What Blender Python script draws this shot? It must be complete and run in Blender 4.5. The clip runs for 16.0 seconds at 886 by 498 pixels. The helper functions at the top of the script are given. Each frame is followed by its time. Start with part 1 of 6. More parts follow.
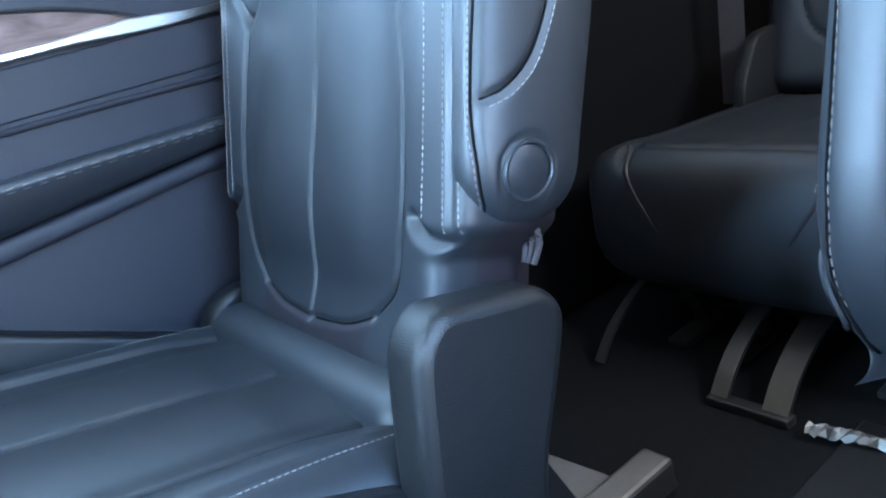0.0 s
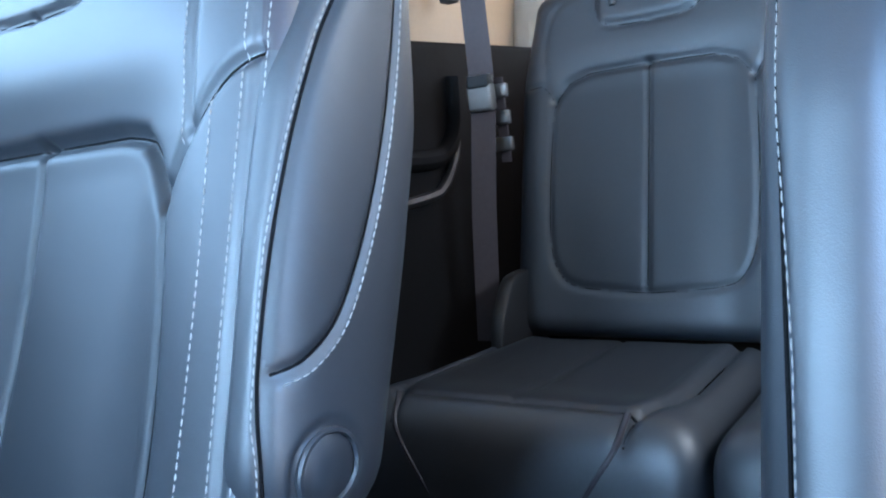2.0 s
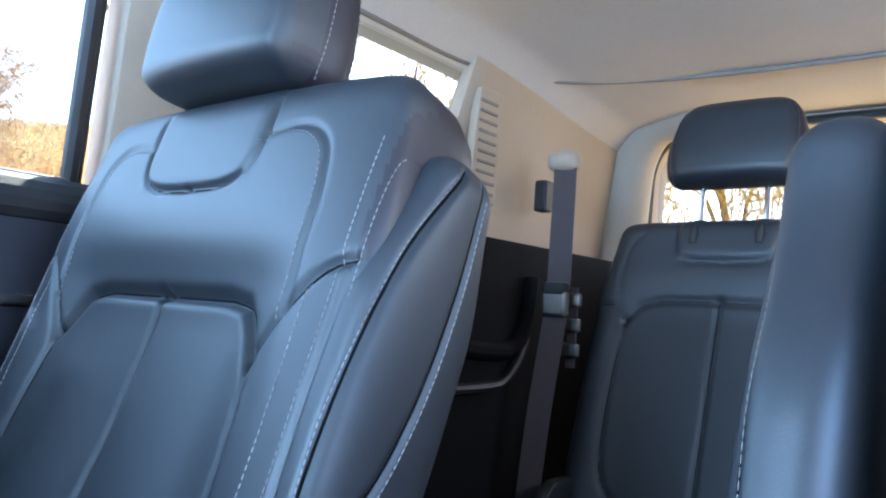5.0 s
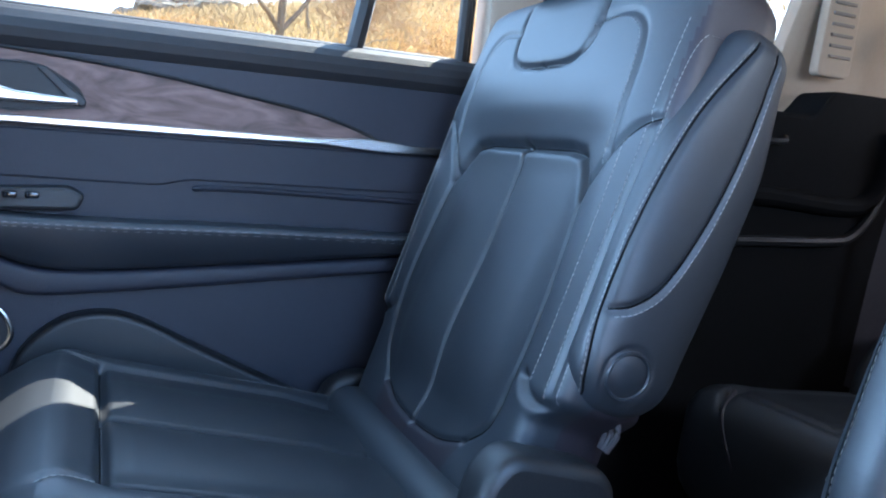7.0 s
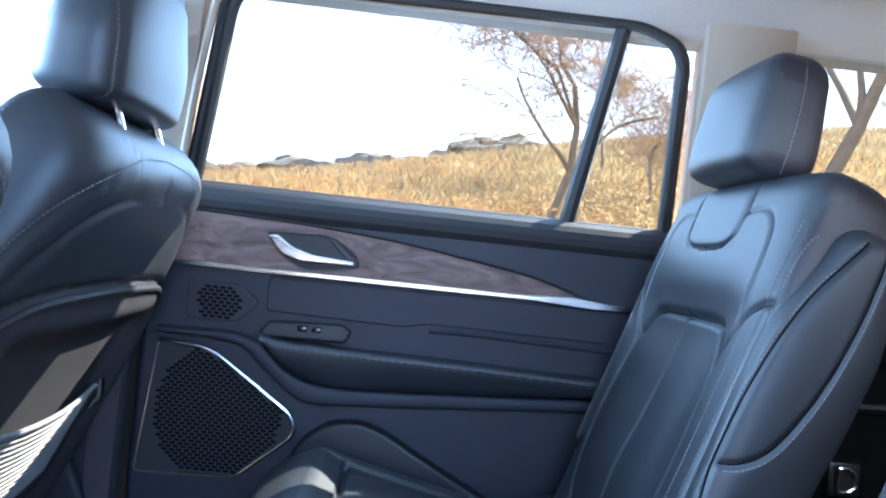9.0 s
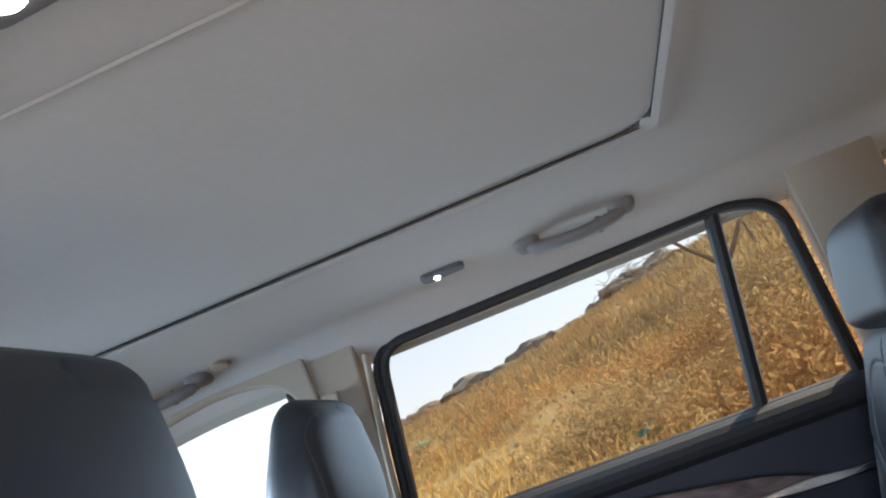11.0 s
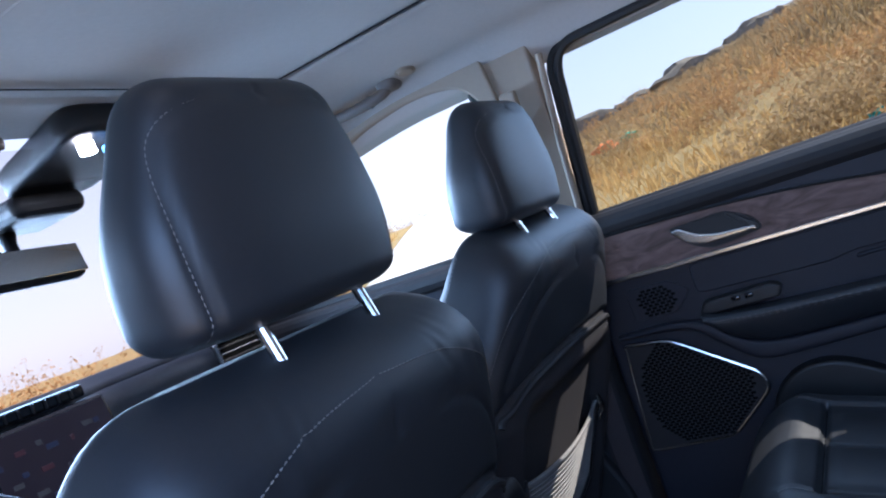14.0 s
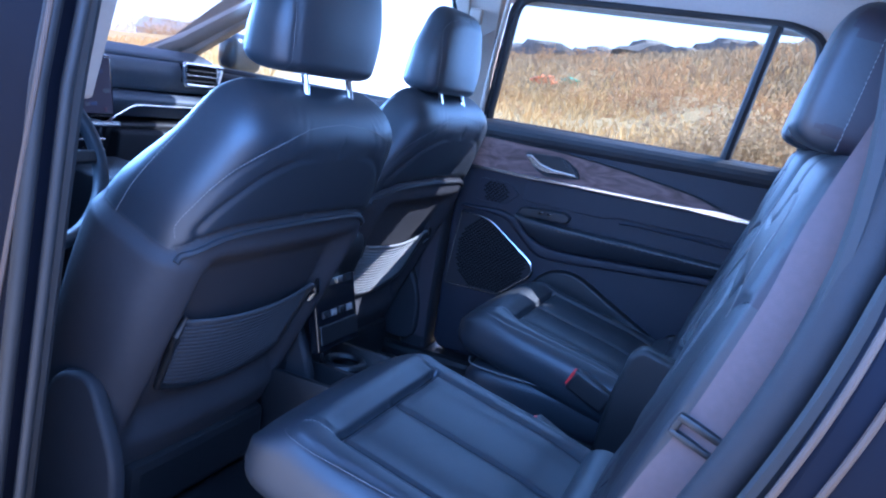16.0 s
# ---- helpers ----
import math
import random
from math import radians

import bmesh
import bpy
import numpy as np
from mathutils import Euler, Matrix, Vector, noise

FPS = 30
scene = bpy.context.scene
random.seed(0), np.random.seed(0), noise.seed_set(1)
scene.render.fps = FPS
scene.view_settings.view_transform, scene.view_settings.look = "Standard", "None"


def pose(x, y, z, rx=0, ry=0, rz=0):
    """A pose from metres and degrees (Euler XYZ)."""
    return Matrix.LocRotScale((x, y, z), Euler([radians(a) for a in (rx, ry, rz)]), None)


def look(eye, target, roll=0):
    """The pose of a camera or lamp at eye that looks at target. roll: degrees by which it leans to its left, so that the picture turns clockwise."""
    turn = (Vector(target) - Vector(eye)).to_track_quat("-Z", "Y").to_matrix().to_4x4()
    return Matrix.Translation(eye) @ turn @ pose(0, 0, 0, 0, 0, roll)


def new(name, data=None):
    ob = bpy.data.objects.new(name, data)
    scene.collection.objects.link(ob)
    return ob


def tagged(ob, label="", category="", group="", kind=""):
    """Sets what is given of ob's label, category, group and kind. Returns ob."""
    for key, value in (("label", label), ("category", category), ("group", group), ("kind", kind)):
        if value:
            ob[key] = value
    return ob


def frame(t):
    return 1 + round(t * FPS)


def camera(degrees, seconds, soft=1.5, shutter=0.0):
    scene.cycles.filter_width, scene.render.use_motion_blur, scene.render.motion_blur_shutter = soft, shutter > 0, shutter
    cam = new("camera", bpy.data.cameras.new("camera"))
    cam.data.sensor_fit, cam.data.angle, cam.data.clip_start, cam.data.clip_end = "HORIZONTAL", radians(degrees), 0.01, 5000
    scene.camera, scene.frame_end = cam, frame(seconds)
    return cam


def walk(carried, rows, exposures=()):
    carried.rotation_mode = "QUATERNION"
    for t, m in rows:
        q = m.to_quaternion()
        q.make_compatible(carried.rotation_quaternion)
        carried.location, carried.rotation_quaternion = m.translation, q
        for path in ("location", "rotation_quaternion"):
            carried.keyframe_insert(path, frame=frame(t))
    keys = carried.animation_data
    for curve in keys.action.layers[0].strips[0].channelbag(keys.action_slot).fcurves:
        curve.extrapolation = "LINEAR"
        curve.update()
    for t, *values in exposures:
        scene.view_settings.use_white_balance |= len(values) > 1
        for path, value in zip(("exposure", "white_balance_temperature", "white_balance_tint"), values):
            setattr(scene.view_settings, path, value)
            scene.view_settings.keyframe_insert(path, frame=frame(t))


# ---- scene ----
cam = camera(60.2, 16.0, 2.1)

PATH = [
    (0, (-0.313, 0.449, 0.732), (1.277, -0.576, 0.083), -15.6),
    (0.5, (-0.262, 0.424, 0.743), (1.2, -0.793, 0.126), -13.4),
    (1, (-0.215, 0.4, 0.745), (1.097, -1.002, 0.184), -11.2),
    (1.5, (-0.187, 0.385, 0.749), (1.0, -1.163, 0.308), -8.8),
    (2, (-0.176, 0.377, 0.759), (0.919, -1.273, 0.476), -7.3),
    (2.5, (-0.167, 0.37, 0.775), (0.843, -1.351, 0.646), -6.4),
    (3, (-0.173, 0.371, 0.791), (0.764, -1.396, 0.801), -4.6),
    (3.2, (-0.174, 0.373, 0.794), (0.741, -1.404, 0.852), -3.3),
    (5.3, (-0.257, 0.451, 0.789), (1.088, -1.022, 0.95), 4.6),
    (5.5, (-0.271, 0.468, 0.789), (1.144, -0.941, 0.911), 4.5),
    (6, (-0.321, 0.494, 0.786), (1.257, -0.734, 0.777), 4.4),
    (6.5, (-0.379, 0.517, 0.784), (1.325, -0.518, 0.624), 4.3),
    (7, (-0.438, 0.532, 0.779), (1.364, -0.297, 0.519), 4.4),
    (7.5, (-0.505, 0.536, 0.771), (1.374, -0.082, 0.48), 5.6),
    (8, (-0.575, 0.523, 0.783), (1.366, 0.111, 0.533), 6.9),
    (8.5, (-0.637, 0.495, 0.807), (1.344, 0.271, 0.654), 7.6),
    (9, (-0.698, 0.457, 0.842), (1.3, 0.369, 0.852), 6.1),
    (9.2, (-0.724, 0.453, 0.862), (1.274, 0.395, 0.943), 4.6),
    (11.3, (-0.816, 0.399, 1.029), (1.077, 0.754, 1.567), -24.3),
    (11.5, (-0.806, 0.384, 1.031), (1.072, 0.816, 1.564), -26.5),
    (12, (-0.793, 0.35, 1.045), (1.04, 0.992, 1.526), -30.4),
    (12.5, (-0.788, 0.359, 1.051), (1.009, 1.148, 1.438), -32.1),
    (13, (-0.776, 0.347, 1.038), (0.977, 1.272, 1.309), -30.2),
    (13.5, (-0.804, 0.349, 1.03), (0.932, 1.337, 1.139), -25.5),
    (14, (-0.885, 0.323, 0.998), (0.849, 1.317, 0.964), -20.0),
    (14.5, (-1.015, 0.268, 0.978), (0.73, 1.231, 0.806), -13.0),
    (15, (-1.131, 0.222, 0.969), (0.634, 1.115, 0.669), -5.1),
    (15.5, (-1.307, 0.162, 0.972), (0.497, 0.946, 0.61), 2.8),
    (16, (-1.533, 0.048, 0.988), (0.29, 0.767, 0.587), 9.4),
]
walk(cam, [(t, look(*p)) for t, *p in PATH], [(0, 3.97, 5300, 9), (1.5, 3.9, 5200, 10), (3.2, 3.45, 5200, 10), (5.5, 3.0, 5050, 12), (9.2, 2.65, 5050, 14), (11.3, 1.2, 6300, 17), (12.5, 1.25, 6300, 17), (13.5, 1.2, 5800, 18), (14.5, 1.3, 4550, 26), (15.4, 1.75, 4150, 29), (16, 2.08, 4120, 25)])

# ---- world, sun ----
SUN_DIR = Vector((0.36, -0.575, 0.57)).normalized()      # from the cabin to the sun
world = bpy.data.worlds.new("sky")
scene.world = world
world.use_nodes = True
wn = world.node_tree
sky = wn.nodes.new("ShaderNodeTexSky")
sky.sky_type = 'NISHITA'
sky.sun_disc = False
sky.sun_elevation = math.asin(SUN_DIR.z)
sky.sun_rotation = math.atan2(SUN_DIR.x, SUN_DIR.y)
sky.altitude = 100
sky.air_density = 1.0
sky.dust_density = 1.6
sky.ozone_density = 1.2
haze = wn.nodes.new("ShaderNodeMix")                      # white haze, thicker towards the horizon
haze.data_type = 'RGBA'
haze.inputs[7].default_value = (6.7, 6.3, 5.9, 1)
way, cut_z, thick = wn.nodes.new("ShaderNodeTexCoord"), wn.nodes.new("ShaderNodeSeparateXYZ"), wn.nodes.new("ShaderNodeMapRange")
thick.interpolation_type = 'SMOOTHSTEP'
thick.inputs[1].default_value, thick.inputs[2].default_value = -0.05, 0.55
thick.inputs[3].default_value, thick.inputs[4].default_value = 0.75, 0.22
wn.links.new(way.outputs["Generated"], cut_z.inputs[0])
wn.links.new(cut_z.outputs[2], thick.inputs[0])
wn.links.new(thick.outputs[0], haze.inputs[0])
wn.links.new(sky.outputs[0], haze.inputs[6])
wn.links.new(haze.outputs[2], wn.nodes["Background"].inputs[0])
wn.nodes["Background"].inputs[1].default_value = 0.11
sun = new("sun", bpy.data.lights.new("sun", 'SUN'))
sun.data.energy = 5.0
sun.data.angle = radians(0.5)
sun.data.color = (1.0, 0.87, 0.60)
sun.matrix_world = look(SUN_DIR * 30, (0, 0, 0))


def sky_lamp(name, at, to, wide, high, watts, color):
    """The sky's light in an opening."""
    o = new(name, bpy.data.lights.new(name, 'AREA'))
    o.data.shape, o.data.size, o.data.size_y = 'RECTANGLE', wide, high
    o.data.energy, o.data.color = watts, color
    o.matrix_world = look(at, to)
    return o


SKY_BLUE = (0.40, 0.68, 1.0)
DAYLIGHT = (0.56, 0.81, 1.0)
sky_lamp("doorway_sky", (-1.10, 0.24, 1.10), (0.10, 0.70, 0.58), 1.0, 0.55, 2.3, SKY_BLUE).data.spread = radians(130)
sky_lamp("doorway_ground_light", (-1.05, 0.36, 0.35), (0.0, 0.45, 1.40), 1.1, 0.45, 0.55, (1.0, 0.94, 0.86)).data.spread = radians(120)
sky_lamp("driver_window_sky", (-0.88, 1.58, 1.12), (0, 1.3, 0.85), 0.7, 0.28, 0.8, SKY_BLUE)
sky_lamp("windscreen_sky", (0, 1.86, 1.20), (0, 0.1, 0.62), 1.25, 0.34, 7.8, DAYLIGHT).data.spread = radians(105)
sky_lamp("rear_window_sky", (0.725, 0.42, 1.12), (-0.2, 0.30, 0.86), 0.80, 0.32, 0.8, DAYLIGHT)
sky_lamp("quarter_window_sky", (-0.70, -0.48, 1.12), (0.25, -0.72, 0.50), 0.5, 0.26, 1.15, (0.95, 0.93, 0.86))
# orange fill lamp added to warm the rear trim like bounced sun
sky_lamp("tailgate_warm_fill", (0, -1.72, 1.12), (0, -0.5, 1.0), 0.95, 0.32, 0.7, (1.0, 0.60, 0.28))



# ---- materials ----
def mat(name, color, rough=0.5, metal=0.0, bump=0.0, scale=60.0, vary=0.12, big=4.0, spec=0.5, fine=None, coat=0.0):
    """Procedural surface: two scales of colour variation, roughness wear and a fine relief."""
    m = bpy.data.materials.new(name)
    m.use_nodes = True
    n, l = m.node_tree.nodes, m.node_tree.links
    b = n["Principled BSDF"]
    tc = n.new("ShaderNodeTexCoord")
    n1 = n.new("ShaderNodeTexNoise"); n1.inputs["Scale"].default_value = scale; n1.inputs["Detail"].default_value = 4
    n2 = n.new("ShaderNodeTexNoise"); n2.inputs["Scale"].default_value = big; n2.inputs["Detail"].default_value = 3
    l.new(tc.outputs["Object"], n1.inputs["Vector"]); l.new(tc.outputs["Object"], n2.inputs["Vector"])
    mix = n.new("ShaderNodeMath"); mix.operation = 'ADD'
    l.new(n1.outputs[0], mix.inputs[0]); l.new(n2.outputs[0], mix.inputs[1])
    rng = n.new("ShaderNodeMapRange")
    rng.inputs[1].default_value, rng.inputs[2].default_value = 0.6, 1.4
    rng.inputs[3].default_value, rng.inputs[4].default_value = 1 - vary, 1 + vary
    l.new(mix.outputs[0], rng.inputs[0])
    hs = n.new("ShaderNodeHueSaturation"); hs.inputs["Color"].default_value = (*color, 1)
    l.new(rng.outputs[0], hs.inputs["Value"]); l.new(hs.outputs[0], b.inputs["Base Color"])
    rr = n.new("ShaderNodeMapRange")
    rr.inputs[3].default_value, rr.inputs[4].default_value = rough * 0.88, min(1, rough * 1.12)
    l.new(n2.outputs[0], rr.inputs[0]); l.new(rr.outputs[0], b.inputs["Roughness"])
    b.inputs["Metallic"].default_value = metal
    b.inputs["Specular IOR Level"].default_value = spec
    b.inputs["Coat Weight"].default_value = coat
    if bump:
        f = n.new("ShaderNodeTexNoise" if not fine == 'cells' else "ShaderNodeTexVoronoi")
        f.inputs["Scale"].default_value = scale * (8 if fine != 'cells' else 9)
        l.new(tc.outputs["Object"], f.inputs["Vector"])
        bp = n.new("ShaderNodeBump"); bp.inputs["Strength"].default_value = bump; bp.inputs["Distance"].default_value = 0.0008
        l.new(f.outputs[0], bp.inputs["Height"]); l.new(bp.outputs[0], b.inputs["Normal"])
    return m


def wood_mat(name):
    m = mat(name, (0.13, 0.085, 0.07), 0.6, vary=0.1, scale=30, bump=0.2, spec=0.3)
    n, l = m.node_tree.nodes, m.node_tree.links
    tc = n.new("ShaderNodeTexCoord"); mp = n.new("ShaderNodeMapping")
    mp.inputs["Scale"].default_value = (4, 2.6, 9)
    ns = n.new("ShaderNodeTexNoise"); ns.inputs["Scale"].default_value = 3.2; ns.inputs["Detail"].default_value = 7; ns.inputs["Distortion"].default_value = 2.4
    cr = n.new("ShaderNodeValToRGB")
    cr.color_ramp.elements[0].position, cr.color_ramp.elements[0].color = 0.33, (0.075, 0.048, 0.042, 1)
    cr.color_ramp.elements[1].position, cr.color_ramp.elements[1].color = 0.68, (0.19, 0.125, 0.11, 1)
    l.new(tc.outputs["Object"], mp.inputs[0]); l.new(mp.outputs[0], ns.inputs["Vector"]); l.new(ns.outputs[0], cr.inputs[0])
    l.new(cr.outputs[0], n["Principled BSDF"].inputs["Base Color"])
    return m


def glass_mat(name, tint):
    m = bpy.data.materials.new(name)
    m.use_nodes = True
    n, l = m.node_tree.nodes, m.node_tree.links
    n.remove(n["Principled BSDF"])
    t = n.new("ShaderNodeBsdfTransparent"); t.inputs[0].default_value = (*tint, 1)
    g = n.new("ShaderNodeBsdfGlossy"); g.inputs["Roughness"].default_value = 0.02
    w = n.new("ShaderNodeLayerWeight"); w.inputs[0].default_value = 0.5
    f = n.new("ShaderNodeMath"); f.operation = 'POWER'; f.inputs[1].default_value = 5.0
    k = n.new("ShaderNodeMapRange"); k.inputs[3].default_value, k.inputs[4].default_value = 0.004, 0.12
    l.new(w.outputs["Facing"], f.inputs[0]); l.new(f.outputs[0], k.inputs[0])
    mx = n.new("ShaderNodeMixShader")
    l.new(k.outputs[0], mx.inputs[0]); l.new(t.outputs[0], mx.inputs[1]); l.new(g.outputs[0], mx.inputs[2])
    l.new(mx.outputs[0], n["Material Output"].inputs[0])
    return m


def leafy_mat(name, color, vary=0.35, scale=2.0, big=0.4):
    """Dry leaf or blade: light also comes through it."""
    m = mat(name, color, 0.9, vary=vary, scale=scale, big=big, spec=0.05)
    n, l = m.node_tree.nodes, m.node_tree.links
    hs = next(k for k in n if k.type == 'HUE_SAT')
    t = n.new("ShaderNodeBsdfTranslucent"); mx = n.new("ShaderNodeMixShader"); mx.inputs[0].default_value = 0.5
    l.new(hs.outputs[0], t.inputs[0]); l.new(n["Principled BSDF"].outputs[0], mx.inputs[1]); l.new(t.outputs[0], mx.inputs[2])
    l.new(mx.outputs[0], n["Material Output"].inputs[0])
    return m


def glow_mat(name, color, power):
    m = bpy.data.materials.new(name)
    m.use_nodes = True
    b = m.node_tree.nodes["Principled BSDF"]
    b.inputs["Base Color"].default_value = (*(c * min(1.0, power) for c in color), 1)
    b.inputs["Emission Color"].default_value = (*color, 1)
    b.inputs["Emission Strength"].default_value = power
    return m


LEATHER = mat("black_leather", (0.0140, 0.0162, 0.0208), 0.49, bump=0.09, scale=150, vary=0.15, fine='cells', spec=0.66)
LEATHER_INSET = mat("perforated_leather", (0.0125, 0.0142, 0.0180), 0.50, bump=0.12, scale=160, vary=0.12, fine='cells', spec=0.5)
LEATHER_SIDE = mat("side_vinyl", (0.0165, 0.0130, 0.0172), 0.46, bump=0.07, scale=140, vary=0.12, fine='cells', spec=0.5)
THREAD = mat("pale_thread", (0.17, 0.165, 0.158), 0.85, vary=0.15)
PLASTIC = mat("grained_black_plastic", (0.0085, 0.0085, 0.0095), 0.42, bump=0.4, scale=90, vary=0.12, fine='cells')
SHELL = mat("soft_seat_shell", (0.028, 0.026, 0.028), 0.65, bump=0.3, scale=90, vary=0.12, fine='cells', spec=0.25)
QUARTER = mat("black_quarter_trim", (0.007, 0.007, 0.0075), 0.7, bump=0.4, scale=90, vary=0.2, fine='cells', spec=0.03)
PLASTIC_SOFT = mat("soft_black_trim", (0.020, 0.0195, 0.0215), 0.62, bump=0.3, scale=90, vary=0.12, fine='cells', spec=0.3)
TRIM_GREY = mat("dark_grey_door_trim", (0.0160, 0.0167, 0.0250), 0.52, bump=0.4, scale=80, vary=0.1, fine='cells', spec=0.36)
GLOSS = mat("gloss_black", (0.008, 0.008, 0.01), 0.12, vary=0.1, scale=20)
RUBBER = mat("black_rubber", (0.012, 0.012, 0.013), 0.6, bump=0.2)
DEEP = mat("deep_black", (0.006, 0.006, 0.0065), 0.9, spec=0.0)
CHROME = mat("satin_chrome", (0.72, 0.70, 0.68), 0.22, metal=1.0, vary=0.05)
CHROME_POL = mat("polished_chrome", (0.8, 0.78, 0.76), 0.08, metal=1.0, vary=0.04)
WOOD = wood_mat("open_pore_wood")
HEADLINER = mat("grey_headliner_fabric", (0.47, 0.435, 0.40), 0.95, bump=0.6, scale=120, vary=0.05, spec=0.1)
PILLAR = mat("grey_pillar_plastic", (0.32, 0.26, 0.20), 0.65, bump=0.3, scale=100, vary=0.05, spec=0.3)
SHADE = mat("grey_sunshade_fabric", (0.53, 0.495, 0.455), 0.95, bump=0.6, scale=140, vary=0.05, spec=0.1)
CARPET = mat("black_carpet", (0.008, 0.0082, 0.009), 0.95, bump=1.0, scale=120, vary=0.35, spec=0.1)
WEBBING = mat("grey_belt_webbing", (0.040, 0.031, 0.034), 0.7, bump=0.6, scale=120, vary=0.15)
WEBBING_PALE = mat("mauve_belt_webbing", (0.080, 0.056, 0.053), 0.7, bump=0.6, scale=120, vary=0.12)
# one net in two tones: paler where sunlit, darker where shaded
NET_SUNLIT = mat("sunlit_elastic_net", (0.16, 0.155, 0.15), 0.75, bump=0.6, scale=110, vary=0.2)
NET_SHADED = mat("shaded_elastic_net", (0.045, 0.043, 0.046), 0.8, bump=0.6, scale=110, vary=0.2)
RED = mat("red_plastic", (0.55, 0.03, 0.03), 0.35)
BODY = mat("dark_blue_door_frame", (0.007, 0.0078, 0.013), 0.6, vary=0.1, scale=20, spec=0.08)
BRONZE = mat("bronze_edge", (0.075, 0.050, 0.035), 0.6)
# dash skin lightened and blued to carry the sky's reflection
DASH = mat("sky_sheen_dash_skin", (0.085, 0.095, 0.112), 0.5, bump=0.3, scale=80, vary=0.12, fine='cells')
VENT_GREY = mat("shaded_vent_grey", (0.17, 0.15, 0.135), 0.7)
FOIL = mat("crinkled_foil", (0.22, 0.215, 0.21), 0.45, metal=1.0, vary=0.25, scale=40)
PLATE = mat("grey_floor_plate", (0.13, 0.125, 0.12), 0.6, bump=0.5, scale=60)
PAINT = mat("grey_car_paint", (0.03, 0.036, 0.047), 0.3, metal=0.3, vary=0.04, coat=0.6)
GLASS = glass_mat("tinted_rear_glass", (0.76, 0.79, 0.785))
CLEAR = glass_mat("clear_front_glass", (0.93, 0.96, 0.95))
WINDSCREEN = glass_mat("windscreen_glass", (0.84, 0.81, 0.78))
TRACK = mat("dark_track_steel", (0.07, 0.068, 0.066), 0.5, metal=0.8)
STEEL = mat("dull_steel", (0.30, 0.29, 0.28), 0.4, metal=1.0)


# ---- building helpers ----
def thing(name, at, label, category, group="", kind=""):
    e = new(name)
    e.location = at
    return tagged(e, label, category, group, kind)


def mesh_part(name, verts, faces, material, parent=None, label="", smooth=True):
    """One mesh object. Vertices are in world metres; the parent's place is taken off."""
    me = bpy.data.meshes.new(name)
    off = Vector((0, 0, 0))
    p = parent
    while p:
        off += p.location
        p = p.parent
    v = np.asarray(verts, float) - np.array(off)
    me.from_pydata(v.tolist(), [], [tuple(f) for f in faces])
    me.materials.append(material)
    ob = new(name, me)
    if parent:
        ob.parent = parent
    bm = bmesh.new(); bm.from_mesh(me)
    bmesh.ops.remove_doubles(bm, verts=bm.verts, dist=1e-5)
    bmesh.ops.recalc_face_normals(bm, faces=bm.faces)
    if smooth:
        for f in bm.faces:
            f.smooth = True
        for e in bm.edges:
            if len(e.link_faces) == 2:
                a = e.calc_face_angle(0)
                if a > 0.7:
                    e.smooth = False
                elif a < 1e-4 and len(bm.faces) < 900:      # flat caps stay flat
                    for f in e.link_faces:
                        f.smooth = False
        if len(bm.faces) < 150:
            areas = sorted(f.calc_area() for f in bm.faces)
            for f in bm.faces:
                if f.calc_area() > 8 * areas[len(areas) // 2]:
                    f.smooth = False
    bm.to_mesh(me); bm.free()
    return tagged(ob, label) if label else ob


def part(name, bm, material, parent=None, label=""):
    bm.verts.index_update()
    v = [tuple(p.co) for p in bm.verts]
    f = [[p.index for p in g.verts] for g in bm.faces]
    bm.free()
    return mesh_part(name, v, f, material, parent, label)


def box(x0, x1, y0, y1, z0, z1, r=0.01, seg=2):
    bm = bmesh.new()
    bmesh.ops.create_cube(bm, size=1)
    for v in bm.verts:
        v.co = ((x0 + x1) / 2 + v.co.x * (x1 - x0), (y0 + y1) / 2 + v.co.y * (y1 - y0), (z0 + z1) / 2 + v.co.z * (z1 - z0))
    if r:
        bmesh.ops.bevel(bm, geom=list(bm.edges), offset=min(r, (x1 - x0) / 2.1, (y1 - y0) / 2.1, (z1 - z0) / 2.1), segments=seg, affect='EDGES', profile=0.5)
    return bm


def turned(bm, m):
    bmesh.ops.transform(bm, matrix=m, verts=bm.verts)
    return bm


def joined(*parts):
    out = bmesh.new()
    for b in parts:
        me = bpy.data.meshes.new("t")
        b.to_mesh(me); b.free()
        out.from_mesh(me)
        bpy.data.meshes.remove(me)
    return out


def curve(pts, n=8, closed=False):
    """A smooth line through the points."""
    p = [np.array(q, float) for q in pts]
    out, k = [], len(p)
    for i in range(k if closed else k - 1):
        a, b, c, d = (p[(i - 1) % k] if closed or i else 2 * p[0] - p[1]), p[i], p[(i + 1) % k], (p[(i + 2) % k] if closed or i + 2 < k else 2 * p[-1] - p[-2])
        for j in range(n):
            t = j / n
            out.append(0.5 * (2 * b + (c - a) * t + (2 * a - 5 * b + 4 * c - d) * t * t + (3 * b - a - 3 * c + d) * t ** 3))
    if not closed:
        out.append(p[-1])
    return out


